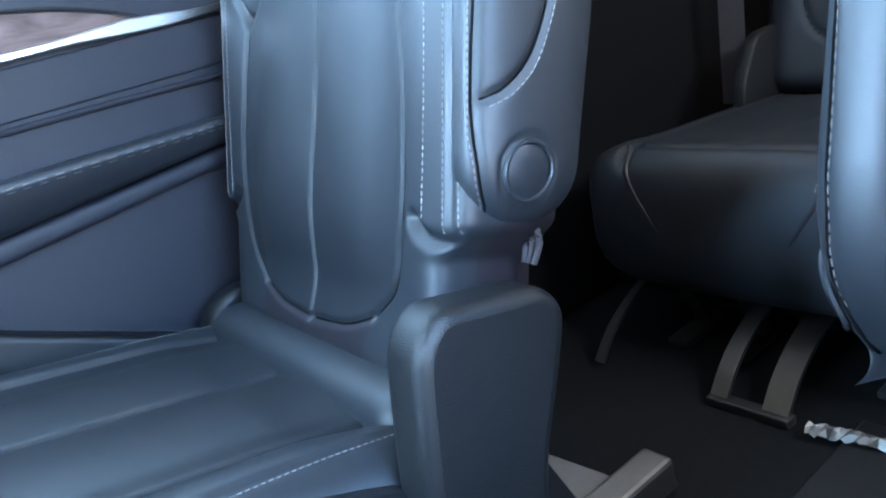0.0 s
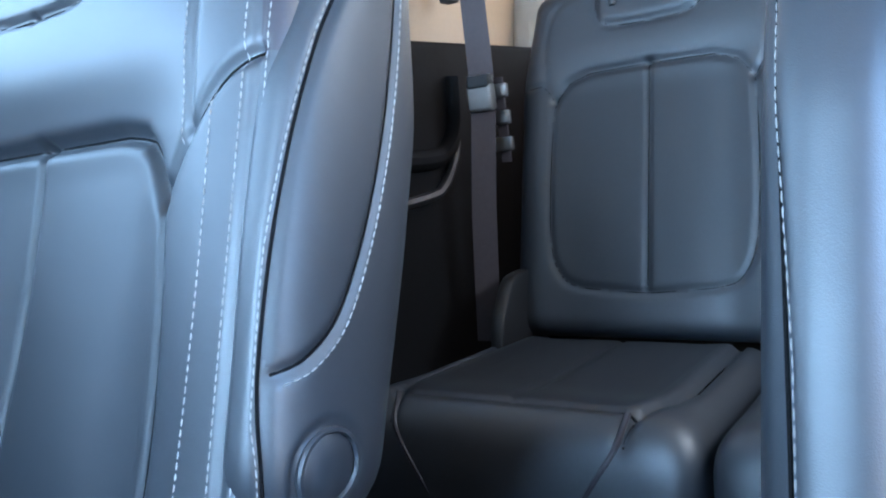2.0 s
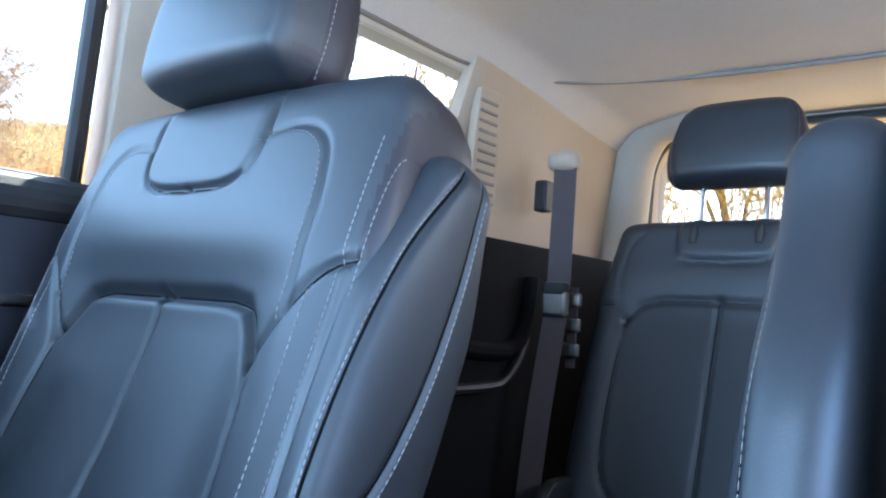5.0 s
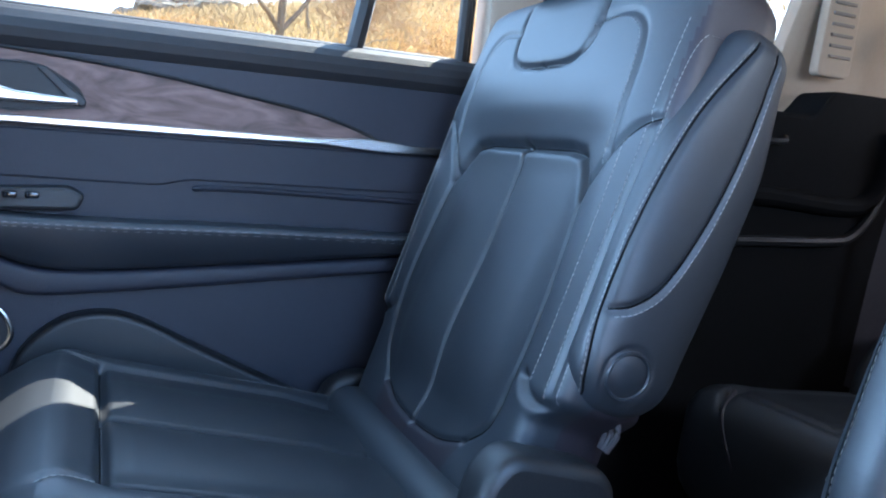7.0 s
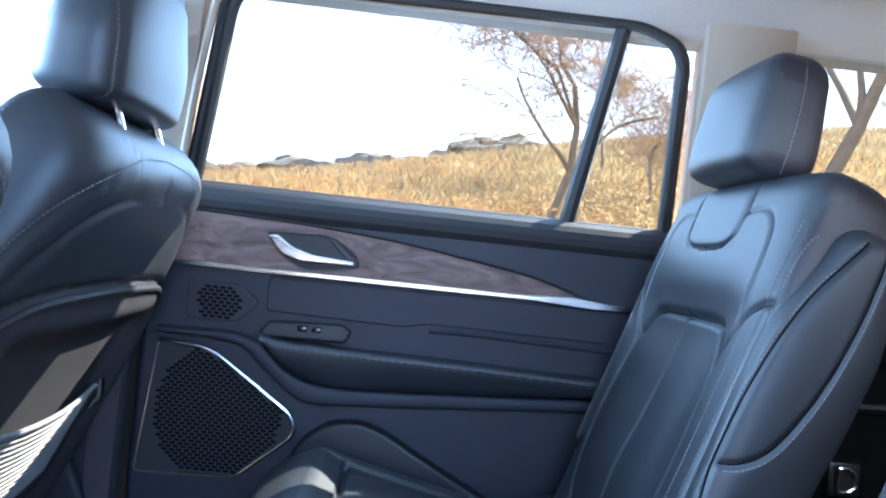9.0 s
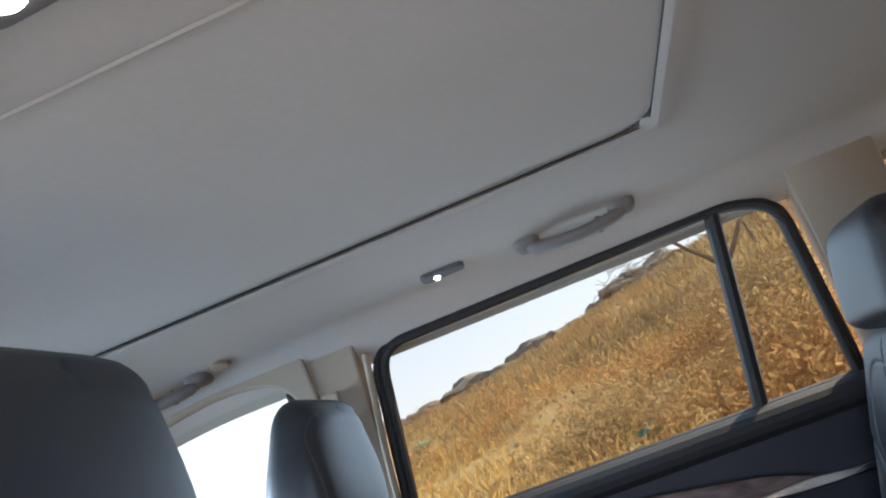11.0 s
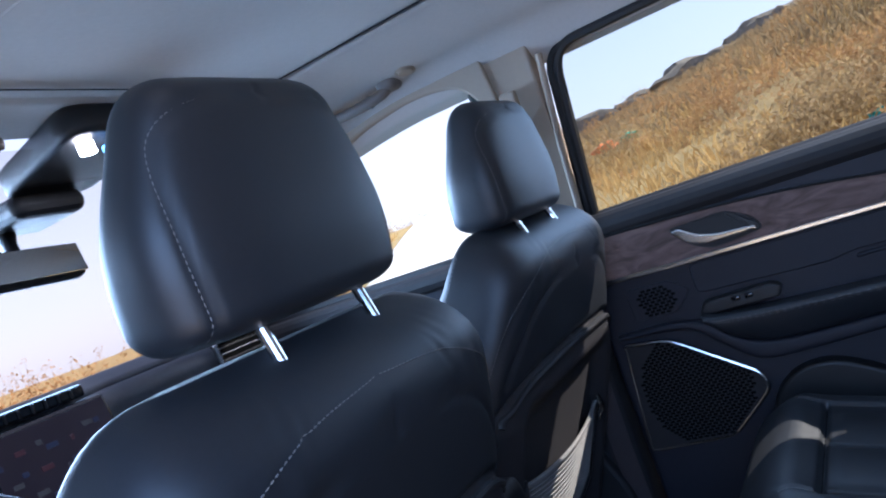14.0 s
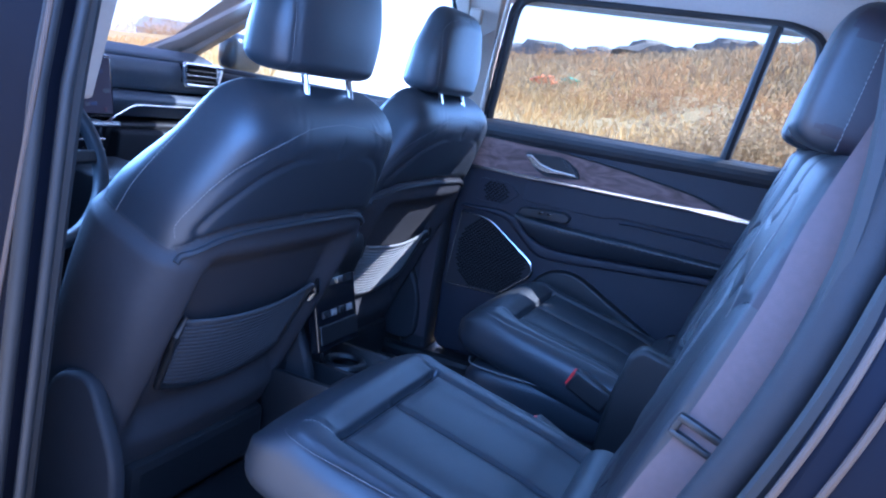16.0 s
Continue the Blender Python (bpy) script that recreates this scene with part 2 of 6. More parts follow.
def tube(pts, r, sides=8, closed=False, flat=1.0, up=(0, 0, 1)):
    """A rod along a line of points; r may be a list. flat < 1 squashes it along up."""
    bm = bmesh.new()
    pts = [Vector(p) for p in pts]
    rs = r if isinstance(r, (list, tuple)) else [r] * len(pts)
    rings = []
    for i, p in enumerate(pts):
        a = pts[i - 1] if i or closed else pts[0]
        b = pts[(i + 1) % len(pts)] if i + 1 < len(pts) or closed else pts[-1]
        d = (b - a).normalized()
        s = d.cross(Vector(up))
        if s.length < 0.05:
            s = d.cross(Vector((0.3, 1, 0.1)))
        s.normalize()
        w = s.cross(d)
        rings.append([bm.verts.new(p + (s * math.cos(k * 2 * math.pi / sides) + w * flat * math.sin(k * 2 * math.pi / sides)) * rs[i]) for k in range(sides)])
    m = len(rings)
    for i in range(m if closed else m - 1):
        A, B = rings[i], rings[(i + 1) % m]
        for k in range(sides):
            bm.faces.new((A[k], A[(k + 1) % sides], B[(k + 1) % sides], B[k]))
    if not closed:
        bm.faces.new(rings[0][::-1]); bm.faces.new(rings[-1])
    return bm


def prism(outline, x0, x1, bevel=0.004, axis='x', seg=2):
    """A plate of an outline, from x0 to x1 along the axis; outline (y, z), (x, z) or (x, y)."""
    bm = bmesh.new()
    pl = {'x': lambda a, b, t: (t, a, b), 'y': lambda a, b, t: (a, t, b), 'z': lambda a, b, t: (a, b, t)}[axis]
    lo = [bm.verts.new(pl(a, b, x0)) for a, b in outline]
    hi = [bm.verts.new(pl(a, b, x1)) for a, b in outline]
    k = len(outline)
    for i in range(k):
        bm.faces.new((lo[i], lo[(i + 1) % k], hi[(i + 1) % k], hi[i]))
    f0 = bm.faces.new(lo[::-1]); f1 = bm.faces.new(hi)
    bmesh.ops.recalc_face_normals(bm, faces=bm.faces)
    if bevel:
        bmesh.ops.bevel(bm, geom=list(f0.edges) + list(f1.edges), offset=bevel, segments=seg, affect='EDGES', profile=0.5)
    bmesh.ops.triangulate(bm, faces=[f for f in bm.faces if len(f.verts) > 4])
    return bm


def rounded(outline, r, n=5):
    """The outline with its corners rounded; r one radius or one for each corner."""
    out, k = [], len(outline)
    for i in range(k):
        p, a, b = (Vector(outline[j % k]) for j in (i, i - 1, i + 1))
        rr = r[i] if isinstance(r, (list, tuple)) else r
        da, db = (a - p), (b - p)
        q = min(rr, da.length * 0.48, db.length * 0.48)
        s, e = p + da.normalized() * q, p + db.normalized() * q
        for j in range(n + 1):
            t = j / n
            out.append(tuple((1 - t) ** 2 * s + 2 * t * (1 - t) * p + t * t * e))
    return out


class Pillow:
    """An upholstered body: u across, v along, n out of its face. Seams sink into the face, regions become parts."""

    def __init__(self, M, L, w, tf, tb, r0=0.05, r1=0.05, p=5.0, q=2.4, shift=None, D=None, seams=(), nu=96, nb=26, nv=90, bow=None):
        self.M, self.L, self.p, self.q, self.r0, self.r1 = M, L, p, q, r0, r1
        one = lambda f: f if callable(f) else (lambda v: f + 0 * v)
        self.w, self.tf, self.tb = one(w), one(tf), one(tb)
        self.shift, self.D, self.bow = one(shift or 0.0), D, bow
        self.seams = [(np.array(s[0], float), s[1], s[2]) for s in seams]
        th = np.sin(np.linspace(math.pi / 2, -math.pi / 2, 4001))
        wr, tr = self.w(np.array(L / 2)) * 1.0, self.tf(np.array(L / 2)) * 1.0
        x, y = wr * th, tr * (1 - np.abs(th) ** p).clip(0) ** (1 / p)
        s = np.concatenate([[0], np.cumsum(np.hypot(np.diff(x), np.diff(y)))])
        fr = np.interp(np.linspace(0, s[-1], nu | 1), s, th)
        bk = np.interp(np.linspace(0, s[-1], nb), s, th)
        self.front, self.back = fr, bk
        a = (1 - np.cos(np.linspace(0, math.pi / 2, 9))) * r0 * 1.0
        b = L - (1 - np.cos(np.linspace(0, math.pi / 2, 9)))[::-1] * r1
        self.vs = np.concatenate([a[:-1], np.linspace(a[-1], b[0], nv), b[1:]])

    def end(self, v):
        k0 = np.clip((self.r0 - v) / self.r0, 0, 1)
        k1 = np.clip((v - self.L + self.r1) / self.r1, 0, 1)
        e0, e1 = (1 - k0 ** self.q) ** (1 / self.q), (1 - k1 ** self.q) ** (1 / self.q)
        return e0, e1

    def weff(self, v):
        e0, e1 = self.end(v)
        return self.w(v) - self.r0 * (1 - e0) - self.r1 * (1 - e1)

    def sink(self, u, v):
        d = np.zeros(np.broadcast(u, v).shape)
        if self.D:
            d = d + self.D(u, v)
        for line, depth, width in self.seams:
            best = np.full(d.shape, 9.0)
            for a, b in zip(line[:-1], line[1:]):
                ab = b - a
                t = np.clip(((u - a[0]) * ab[0] + (v - a[1]) * ab[1]) / max(ab @ ab, 1e-9), 0, 1)
                best = np.minimum(best, np.hypot(u - a[0] - t * ab[0], v - a[1] - t * ab[1]))
            d = d - depth * np.exp(-(best / width) ** 2)
        return d

    def place(self, u, v, n):
        u = u + self.shift(v)
        if self.bow:
            n = n + self.bow(v)
        P = np.stack([u, v, n, np.ones_like(u)], -1)
        return (P @ np.array(self.M).T)[..., :3]

    def on(self, u, v, lift=0.0):
        """Points of the face."""
        u, v = np.asarray(u, float), np.asarray(v, float)
        e0, e1 = self.end(v)
        c = np.clip(np.abs(u) / self.weff(v), 0, 1) ** (self.p / 2)
        sn = np.sqrt(np.clip(1 - c * c, 0, 1))
        n = self.tf(v) * e0 * e1 * sn ** (2 / self.p) + self.sink(u, v) * e0 * e1 * np.minimum(1, sn * 1.6)
        return self.place(u, v, n + lift)

    def grid(self):
        V = self.vs[:, None]
        e0, e1 = self.end(V)
        w = self.weff(V)
        U = w * self.front[None]
        sn = np.sqrt((1 - np.abs(self.front) ** self.p).clip(0))[None]
        N = self.tf(V) * e0 * e1 * sn ** (2 / self.p)
        N = N + self.sink(U, V + 0 * U) * e0 * e1 * np.minimum(1, sn * 1.6)
        bk = self.back[::-1]
        Ub = w * bk[None]
        Nb = -self.tb(V) * e0 * e1 * (1 - np.abs(bk) ** self.p).clip(0)[None] ** (1 / self.p)
        return U, N, Ub[:, 1:-1], Nb[:, 1:-1], V

    def build(self, parent, regions, main):
        """regions: [(name, material, test(u, v))] for the face; main: (name, material) for the rest."""
        U, N, Ub, Nb, V = self.grid()
        allU, allN = np.concatenate([U, Ub], 1), np.concatenate([N, Nb], 1)
        P = self.place(allU, V + 0 * allU, allN)
        nv, m, nf = P.shape[0], P.shape[1], U.shape[1]
        flat = P.reshape(-1, 3)
        uc = (U[:-1, :-1] + U[1:, 1:]) / 2
        vc = ((V[:-1] + V[1:]) / 2) + 0 * uc
        owner = np.full(uc.shape, -1)
        for k, (_, _, test, *_) in enumerate(regions):
            owner[(owner < 0) & test(uc, vc)] = k
        ub = np.concatenate([U[:-1, -1:], Ub[:-1]], 1)
        rear = np.full(ub.shape, -1)
        for k, (_, _, test, *whole) in enumerate(regions):
            if whole:
                rear[test(ub, vc[:, :1] + 0 * ub)] = k
        sets = {k: [] for k in range(-1, len(regions))}
        for i in range(nv - 1):
            for j in range(m):
                k = owner[i, j] if j < nf - 1 else rear[i, j - nf + 1]
                j2 = (j + 1) % m
                sets[k].append((i * m + j, i * m + j2, (i + 1) * m + j2, (i + 1) * m + j))
        # one field of normals over the whole body, so that its parts meet without a crease
        every = np.array([q for fs in sets.values() for q in fs])
        fn = np.cross(flat[every[:, 2]] - flat[every[:, 0]], flat[every[:, 3]] - flat[every[:, 1]])
        out = ((flat[every].mean(1) - flat.mean(0)) * fn).sum() > 0
        nrm = np.zeros_like(flat)
        for c in range(4):
            np.add.at(nrm, every[:, c], fn if out else -fn)
        nrm = nrm / (np.linalg.norm(nrm, axis=1, keepdims=True) + 1e-12)
        off, p = Vector((0, 0, 0)), parent
        while p:
            off += p.location
            p = p.parent
        for k, fs in sets.items():
            if not fs:
                continue
            fs = np.array(fs) if out else np.array(fs)[:, ::-1]
            used, inv = np.unique(fs, return_inverse=True)
            name, material = main if k < 0 else regions[k][:2]
            me = bpy.data.meshes.new(name)
            me.from_pydata((flat[used] - np.array(off)).tolist(), [], inv.reshape(fs.shape).tolist())
            me.materials.append(material)
            me.polygons.foreach_set("use_smooth", [True] * len(me.polygons))
            me.normals_split_custom_set_from_vertices(nrm[used].tolist())
            new(name, me).parent = parent

    def seam(self, line, parent, r=0.0011, lift=0.0003):
        """Seam line: a black tube that draws the shade at a groove's bottom."""
        line = np.array(line, float)
        s = np.concatenate([[0], np.cumsum(np.hypot(*np.diff(line, axis=0).T))])
        at = np.linspace(0, s[-1], max(6, int(s[-1] / 0.008)))
        P = self.on(np.interp(at, s, line[:, 0]), np.interp(at, s, line[:, 1]), lift)
        part("seam", tube([tuple(p) for p in P], r, 5), DEEP, parent)

    def flank(self, v, th):
        """Points of the side wall behind the widest line; th < 1 goes deeper."""
        v = np.asarray(v, float)
        e0, e1 = self.end(v)
        n = -self.tb(v) * e0 * e1 * (1 - abs(th) ** self.p) ** (1 / self.p)
        return self.place(self.weff(v) * th + math.copysign(0.0008, th), v, n)

    def stitch(self, line, parent, pitch=0.0062, long=0.0045, r=0.00058, lift=0.0005, name="stitching", th=None):
        """A row of pale stitches along a line of the face."""
        line = np.array(line, float)
        s = np.concatenate([[0], np.cumsum(np.hypot(*np.diff(line, axis=0).T))])
        at = np.arange(0, s[-1] - long, pitch)
        A = self.on(np.interp(at, s, line[:, 0]), np.interp(at, s, line[:, 1]), lift)
        B = self.on(np.interp(at + long, s, line[:, 0]), np.interp(at + long, s, line[:, 1]), lift)
        nrm = np.array(self.M)[:3, 2]
        if th:
            A, B = self.flank(np.interp(at, s, line[:, 1]), th), self.flank(np.interp(at + long, s, line[:, 1]), th)
            nrm = np.array(self.M)[:3, 0] * math.copysign(1, th)
        verts, faces = [], []
        for a, b in zip(A, B):
            d = b - a
            d = d / (np.linalg.norm(d) + 1e-9)
            sd = np.cross(d, nrm); sd = sd / (np.linalg.norm(sd) + 1e-9)
            o = len(verts)
            for q, k in ((a, 0.5), (a + (b - a) * 0.5, 1.0), (b, 0.5)):
                h = nrm * r * k
                verts += [q + sd * r * k - h * 0.6, q + h, q - sd * r * k - h * 0.6]
            for i in (0, 3):
                for j in range(3):
                    faces.append((o + i + j, o + i + (j + 1) % 3, o + i + 3 + (j + 1) % 3, o + i + 3 + j))
        if verts:
            tagged(mesh_part(name, verts, faces, THREAD, parent), "pale thread stitching", kind="stuff")


def axes(origin, u, v, n):
    m = Matrix.Identity(4)
    for i, a in enumerate((u, v, n, origin)):
        for k in range(3):
            m[k][i] = a[k]
    return m


def step(a, b, x):
    t = np.clip((x - a) / (b - a), 0, 1)
    return t * t * (3 - 2 * t)


def inside(poly, u, v):
    poly = np.array(poly, float)
    res = np.zeros(np.broadcast(u, v).shape, bool)
    for (x1, y1), (x2, y2) in zip(poly, np.roll(poly, -1, 0)):
        cond = (y1 > v) != (y2 > v)
        with np.errstate(divide='ignore', invalid='ignore'):
            xi = (x2 - x1) * (v - y1) / (y2 - y1) + x1
        res ^= cond & (u < xi)
    return res


def mirror(line):
    return [(-a, b) for a, b in line]


# ---- large structure ----
FLOOR_Z = 0.10

def struct(name, bm, material, label, category="car interior", parent=None):
    return tagged(part(name, bm, material, parent), label, category, kind="structure")


# ground outside: one sheet to the horizon, with a rise to the right
def rise(x, y):
    far = step(9, 60, x)
    hill = 13.0 * far * np.exp(-((y + 42) / 46) ** 2) + 2.2 * far * np.exp(-((y - 30) / 60) ** 2)
    return -0.46 + 0.9 * step(3, 12, x) * step(14, -10, y) * 0.8 + hill


def ground():
    a = np.concatenate([np.linspace(0, 12, 42), np.geomspace(12.6, 160, 44), np.geomspace(180, 2500, 12)])
    xs = np.concatenate([-a[::-1], a[1:]])
    X, Y = np.meshgrid(xs, xs)
    Z = rise(X, Y)
    bump = np.vectorize(lambda x, y: noise.noise((x * 0.22, y * 0.22, 0.3)) * 0.5 + noise.noise((x * 0.9, y * 0.9, 4)) * 0.16)
    Z = Z + bump(X, Y) * step(2.5, 8, np.hypot(X, Y)) * (np.hypot(X, Y) < 170)
    n = len(xs)
    v = np.stack([X, Y, Z], -1).reshape(-1, 3)
    f = [(i * n + j, i * n + j + 1, (i + 1) * n + j + 1, (i + 1) * n + j) for i in range(n - 1) for j in range(n - 1)]
    m = mat("dry_grass_ground", (0.36, 0.26, 0.12), 0.95, vary=0.3, scale=3, big=0.25, bump=0.8, spec=0.1)
    tagged(mesh_part("ground", v, f, m), "dry golden winter grass on rolling ground", "ground", kind="structure")


ground()


def win_x(z):
    """The glass and upper side lean inward above the belt line."""
    return 0.778 - max(0.0, z - 0.925) * 0.175


# floor and lower sides
struct("floor", box(-0.80, 0.80, -1.6, 2.0, 0.02, 0.10, 0.004), CARPET, "black carpeted cabin floor", "floor")
struct("tunnel", prism(rounded([(-0.11, 0.09), (-0.09, 0.15), (0.09, 0.15), (0.11, 0.09)], 0.02), 0.7, 2.0, 0.004, axis='y'), CARPET, "black carpeted centre tunnel", "floor")
struct("rear_step", box(-0.72, 0.72, -1.6, -0.55, 0.095, 0.16, 0.02), CARPET, "black carpeted step under third row", "floor")

# ceiling: one bent sheet with a raised border round the sunshade opening
def roof_z(x, y):
    ax = np.abs(x)
    z = 1.392 - 0.05 * np.clip((ax - 0.30) / 0.4, 0, 2) ** 2
    z = z - 0.035 * step(1.15, 1.6, y) - 0.05 * step(-0.7, -1.5, y)
    return z - 0.06 * step(0.62, 0.74, ax)


def ceiling():
    xs = np.unique(np.concatenate([np.linspace(-0.735, 0.735, 80), [-0.345, -0.335, 0.325, 0.335]]))
    ys = np.unique(np.concatenate([np.linspace(-1.62, 1.42, 110), [0.195, 0.205, 1.28, 1.29]]))
    X, Y = np.meshgrid(xs, ys)
    Z = roof_z(X, Y)
    rim = np.maximum(np.maximum(-0.34 - X, X - 0.33), np.maximum(0.20 - Y, Y - 1.285))
    Z = Z - 0.006 * np.exp(-((rim - 0.010) / 0.018) ** 2)
    n = len(xs)
    lo = np.stack([X, Y, Z], -1).reshape(-1, 3)
    hi = lo + np.array([0, 0, 0.03])
    f = []
    for i in range(len(ys) - 1):
        for j in range(n - 1):
            cx, cy = (xs[j] + xs[j + 1]) / 2, (ys[i] + ys[i + 1]) / 2
            q = (i * n + j, i * n + j + 1, (i + 1) * n + j + 1, (i + 1) * n + j)
            hole = -0.335 < cx < 0.325 and 0.205 < cy < 1.28
            k = min(abs(cx + 0.335), abs(cx - 0.325)), min(abs(cy - 0.205), abs(cy - 1.28))
            corner = hole and k[0] < 0.06 and k[1] < 0.06 and math.hypot(0.06 - k[0], 0.06 - k[1]) > 0.06
            if not hole or corner:
                f += [q, tuple(len(lo) + t for t in q[::-1])]
    tagged(mesh_part("ceiling", np.concatenate([lo, hi]), f, HEADLINER), "light grey fabric headliner round a sunroof opening", "ceiling", kind="structure")


ceiling()
shade = thing("sunroof_shade", (0, 0.74, 1.40), "closed grey fabric sunshade in the roof", "sunshade")
mesh_sh = prism(rounded([(-0.36, 0.18), (0.35, 0.18), (0.35, 1.31), (-0.36, 1.31)], 0.06), 1.3965, 1.408, 0.002, axis='z')
part("shade_panel", mesh_sh, SHADE, shade)
# black tube draws the shade in the gap between sunshade and headliner
part("gap_line", tube([(x, y, 1.3945) for x, y in rounded([(-0.337, 0.203), (0.327, 0.203), (0.327, 1.282), (-0.337, 1.282)], 0.075, 8)], 0.0012, 6, closed=True), RUBBER, shade, "thin black line drawn for the shaded gap")
part("shade_lip", tube([(-0.3385, y, 1.3895) for y in np.linspace(0.27, 1.22, 12)], 0.0042, 8), SHADE, shade, "rolled fabric lip")
struct("roof_skin", box(-0.74, 0.74, -1.7, 1.5, 1.45, 1.47, 0.004), PAINT, "grey painted car roof", "car body")


# side walls above the belt: rails and pillars on both sides
def upper_bar(pts_y, z0, z1, sx, thick, material, name, label, bevel=0.006, r=0.0, dx=0.0):
    """A leaning plate between belt and roof; pts: outline (y, z)."""
    bm = prism(pts_y, 0.0, thick, bevel)
    for v in bm.verts:
        v.co.x = sx * (win_x(v.co.z) + dx + v.co.x)
    return struct(name, bm, material, label)


SIDES = ((1, "right"), (-1, "left"))
for sx, side in SIDES:
    rail = [(0.62, 1.368), (0.665, 1.36), (0.70, 1.335), (0.712, 1.312), (0.74, 1.30), (0.80, 1.33), (0.80, 1.42), (0.62, 1.44)]
    struct("roof_rail", prism([(sx * a, b) for a, b in rail], -1.5, 2.0, 0.003, axis='y'), PILLAR, "light grey roof rail trim", "trim")
    # B-pillar: pale trim with a dark belt cover
    upper_bar(rounded([(0.895, 0.90), (1.06, 0.90), (1.02, 1.15), (1.00, 1.25), (1.06, 1.33), (0.86, 1.33), (0.872, 1.2)] if sx > 0 else [(0.895, 0.90), (1.14, 0.90), (1.13, 1.15), (1.15, 1.24), (1.18, 1.33), (0.86, 1.33), (0.872, 1.2)], [0.01, 0.01, 0.06, 0.02, 0.01, 0.01, 0.01]), 0.9, 1.33, sx, 0.06, PILLAR, "pillar_b_" + side, "light grey centre pillar trim", dx=-0.03)
    foot_y = [(0.935, 0.10), (1.03, 0.10), (1.03, 0.905), (0.935, 0.905)] if sx > 0 else [(1.07, 0.10), (1.14, 0.10), (1.10, 0.905), (0.99, 0.905)]
    struct("pillar_b_foot_" + side, prism(rounded(foot_y, 0.015), min(sx * 0.69, sx * 0.80), max(sx * 0.69, sx * 0.80), 0.015, seg=3), PLASTIC_SOFT, "black lower centre pillar trim", "trim")
    # C-pillar
    upper_bar(rounded([(-0.065, 0.90), (-0.235, 0.90), (-0.215, 1.33), (-0.045, 1.33)], 0.01), 0.9, 1.33, sx, 0.06, PILLAR, "pillar_c_" + side, "light grey rear pillar trim", dx=-0.03)
    # rear quarter: pale surround of the rear window, dark lower trim
    upper_bar(rounded([(-0.70, 0.90), (-1.6, 0.90), (-1.6, 1.36), (-0.78, 1.36)], 0.03), 0.9, 1.36, sx, 0.034, PILLAR, "quarter_trim_" + side, "pale grey rear quarter trim with belt anchor", dx=-0.03)
    upper_bar([(-0.2, 0.895), (-0.80, 0.895), (-0.80, 0.955), (-0.2, 0.945)], 0.9, 0.95, sx, 0.05, PILLAR, "quarter_sill_" + side, "pale grey rear window sill", dx=-0.02)
    struct("quarter_panel_" + side, prism(rounded([(-0.15, 0.10), (-1.6, 0.10), (-1.6, 0.957), (-0.80, 0.952), (-0.76, 0.90), (-0.15, 0.90)], 0.02), sx * 0.66, sx * 0.8, 0.01), QUARTER, "black lower quarter trim with armrest ledge", "trim")
    led = curve([(-0.25, 0.735), (-0.60, 0.738), (-0.84, 0.722), (-0.925, 0.732), (-0.975, 0.785), (-0.99, 0.88)], 6)
    struct("quarter_ledge_" + side, tube([(sx * 0.656, a, b) for a, b in led], 0.020, 10, up=(1, 0, 0)), QUARTER, "dark grey armrest ledge", "trim")
    struct("sill_" + side, box(min(sx * 0.66, sx * 0.80), max(sx * 0.66, sx * 0.80), -0.2, 2.0, 0.02, 0.16, 0.02), PLASTIC, "black door sill plate", "trim")

struct("tail_wall", prism(rounded([(-0.72, 0.1), (0.72, 0.1), (0.72, 0.93), (-0.72, 0.93)], 0.05), -1.68, -1.6, 0.01, axis='y'), PLASTIC_SOFT, "black tailgate trim", "tailgate")
TAIL = rounded([(-0.655, 0.93), (0.655, 0.93), (0.64, 1.325), (-0.64, 1.325)], [0.05, 0.05, 0.14, 0.14], 8)
for sx, side in SIDES:
    ring = [(a, b) for a, b in TAIL if sx * a >= 0]
    ring = sorted(ring, key=lambda q: (q[1], sx * q[0] * (1 if q[1] < 1.1 else -1)))
    struct("pillar_d_" + side, prism([(sx * 0.76, 0.90), (sx * 0.76, 1.40), (0.0, 1.40), (0.0, 1.325)] + ring[::-1] + [(0.0, 0.93), (0.0, 0.90)], -1.66, -1.56, 0.004, axis='y'), PILLAR, "pale grey tailgate surround", "trim")
    bulge = [(sx * 0.705, -1.50, 0.93), (sx * 0.70, -1.50, 1.12), (sx * 0.675, -1.49, 1.26), (sx * 0.60, -1.47, 1.345), (sx * 0.45, -1.45, 1.365)]
    struct("pillar_d_roll_" + side, tube([tuple(q) for q in curve(bulge, 6)], 0.075, 14, flat=0.8, up=(0, 1, 0)), PILLAR, "rounded pale grey rear pillar trim", "trim")
struct("tail_seal", tube([(a, -1.555, b) for a, b in TAIL], 0.012, 8, closed=True, up=(0, 1, 0)), RUBBER, "black tailgate window seal", "seal")
struct("roof_trim_rear", tube([tuple(q) for q in curve([(0.70, -0.45, 1.300), (0.70, -0.78, 1.302), (0.655, -1.02, 1.33), (0.50, -1.17, 1.352), (0.2, -1.22, 1.354), (-0.2, -1.22, 1.354), (-0.5, -1.17, 1.352), (-0.655, -1.02, 1.33), (-0.70, -0.78, 1.302)], 8)], 0.006, 8), VENT_GREY, "dark rolled edge of the rear headliner", "trim")

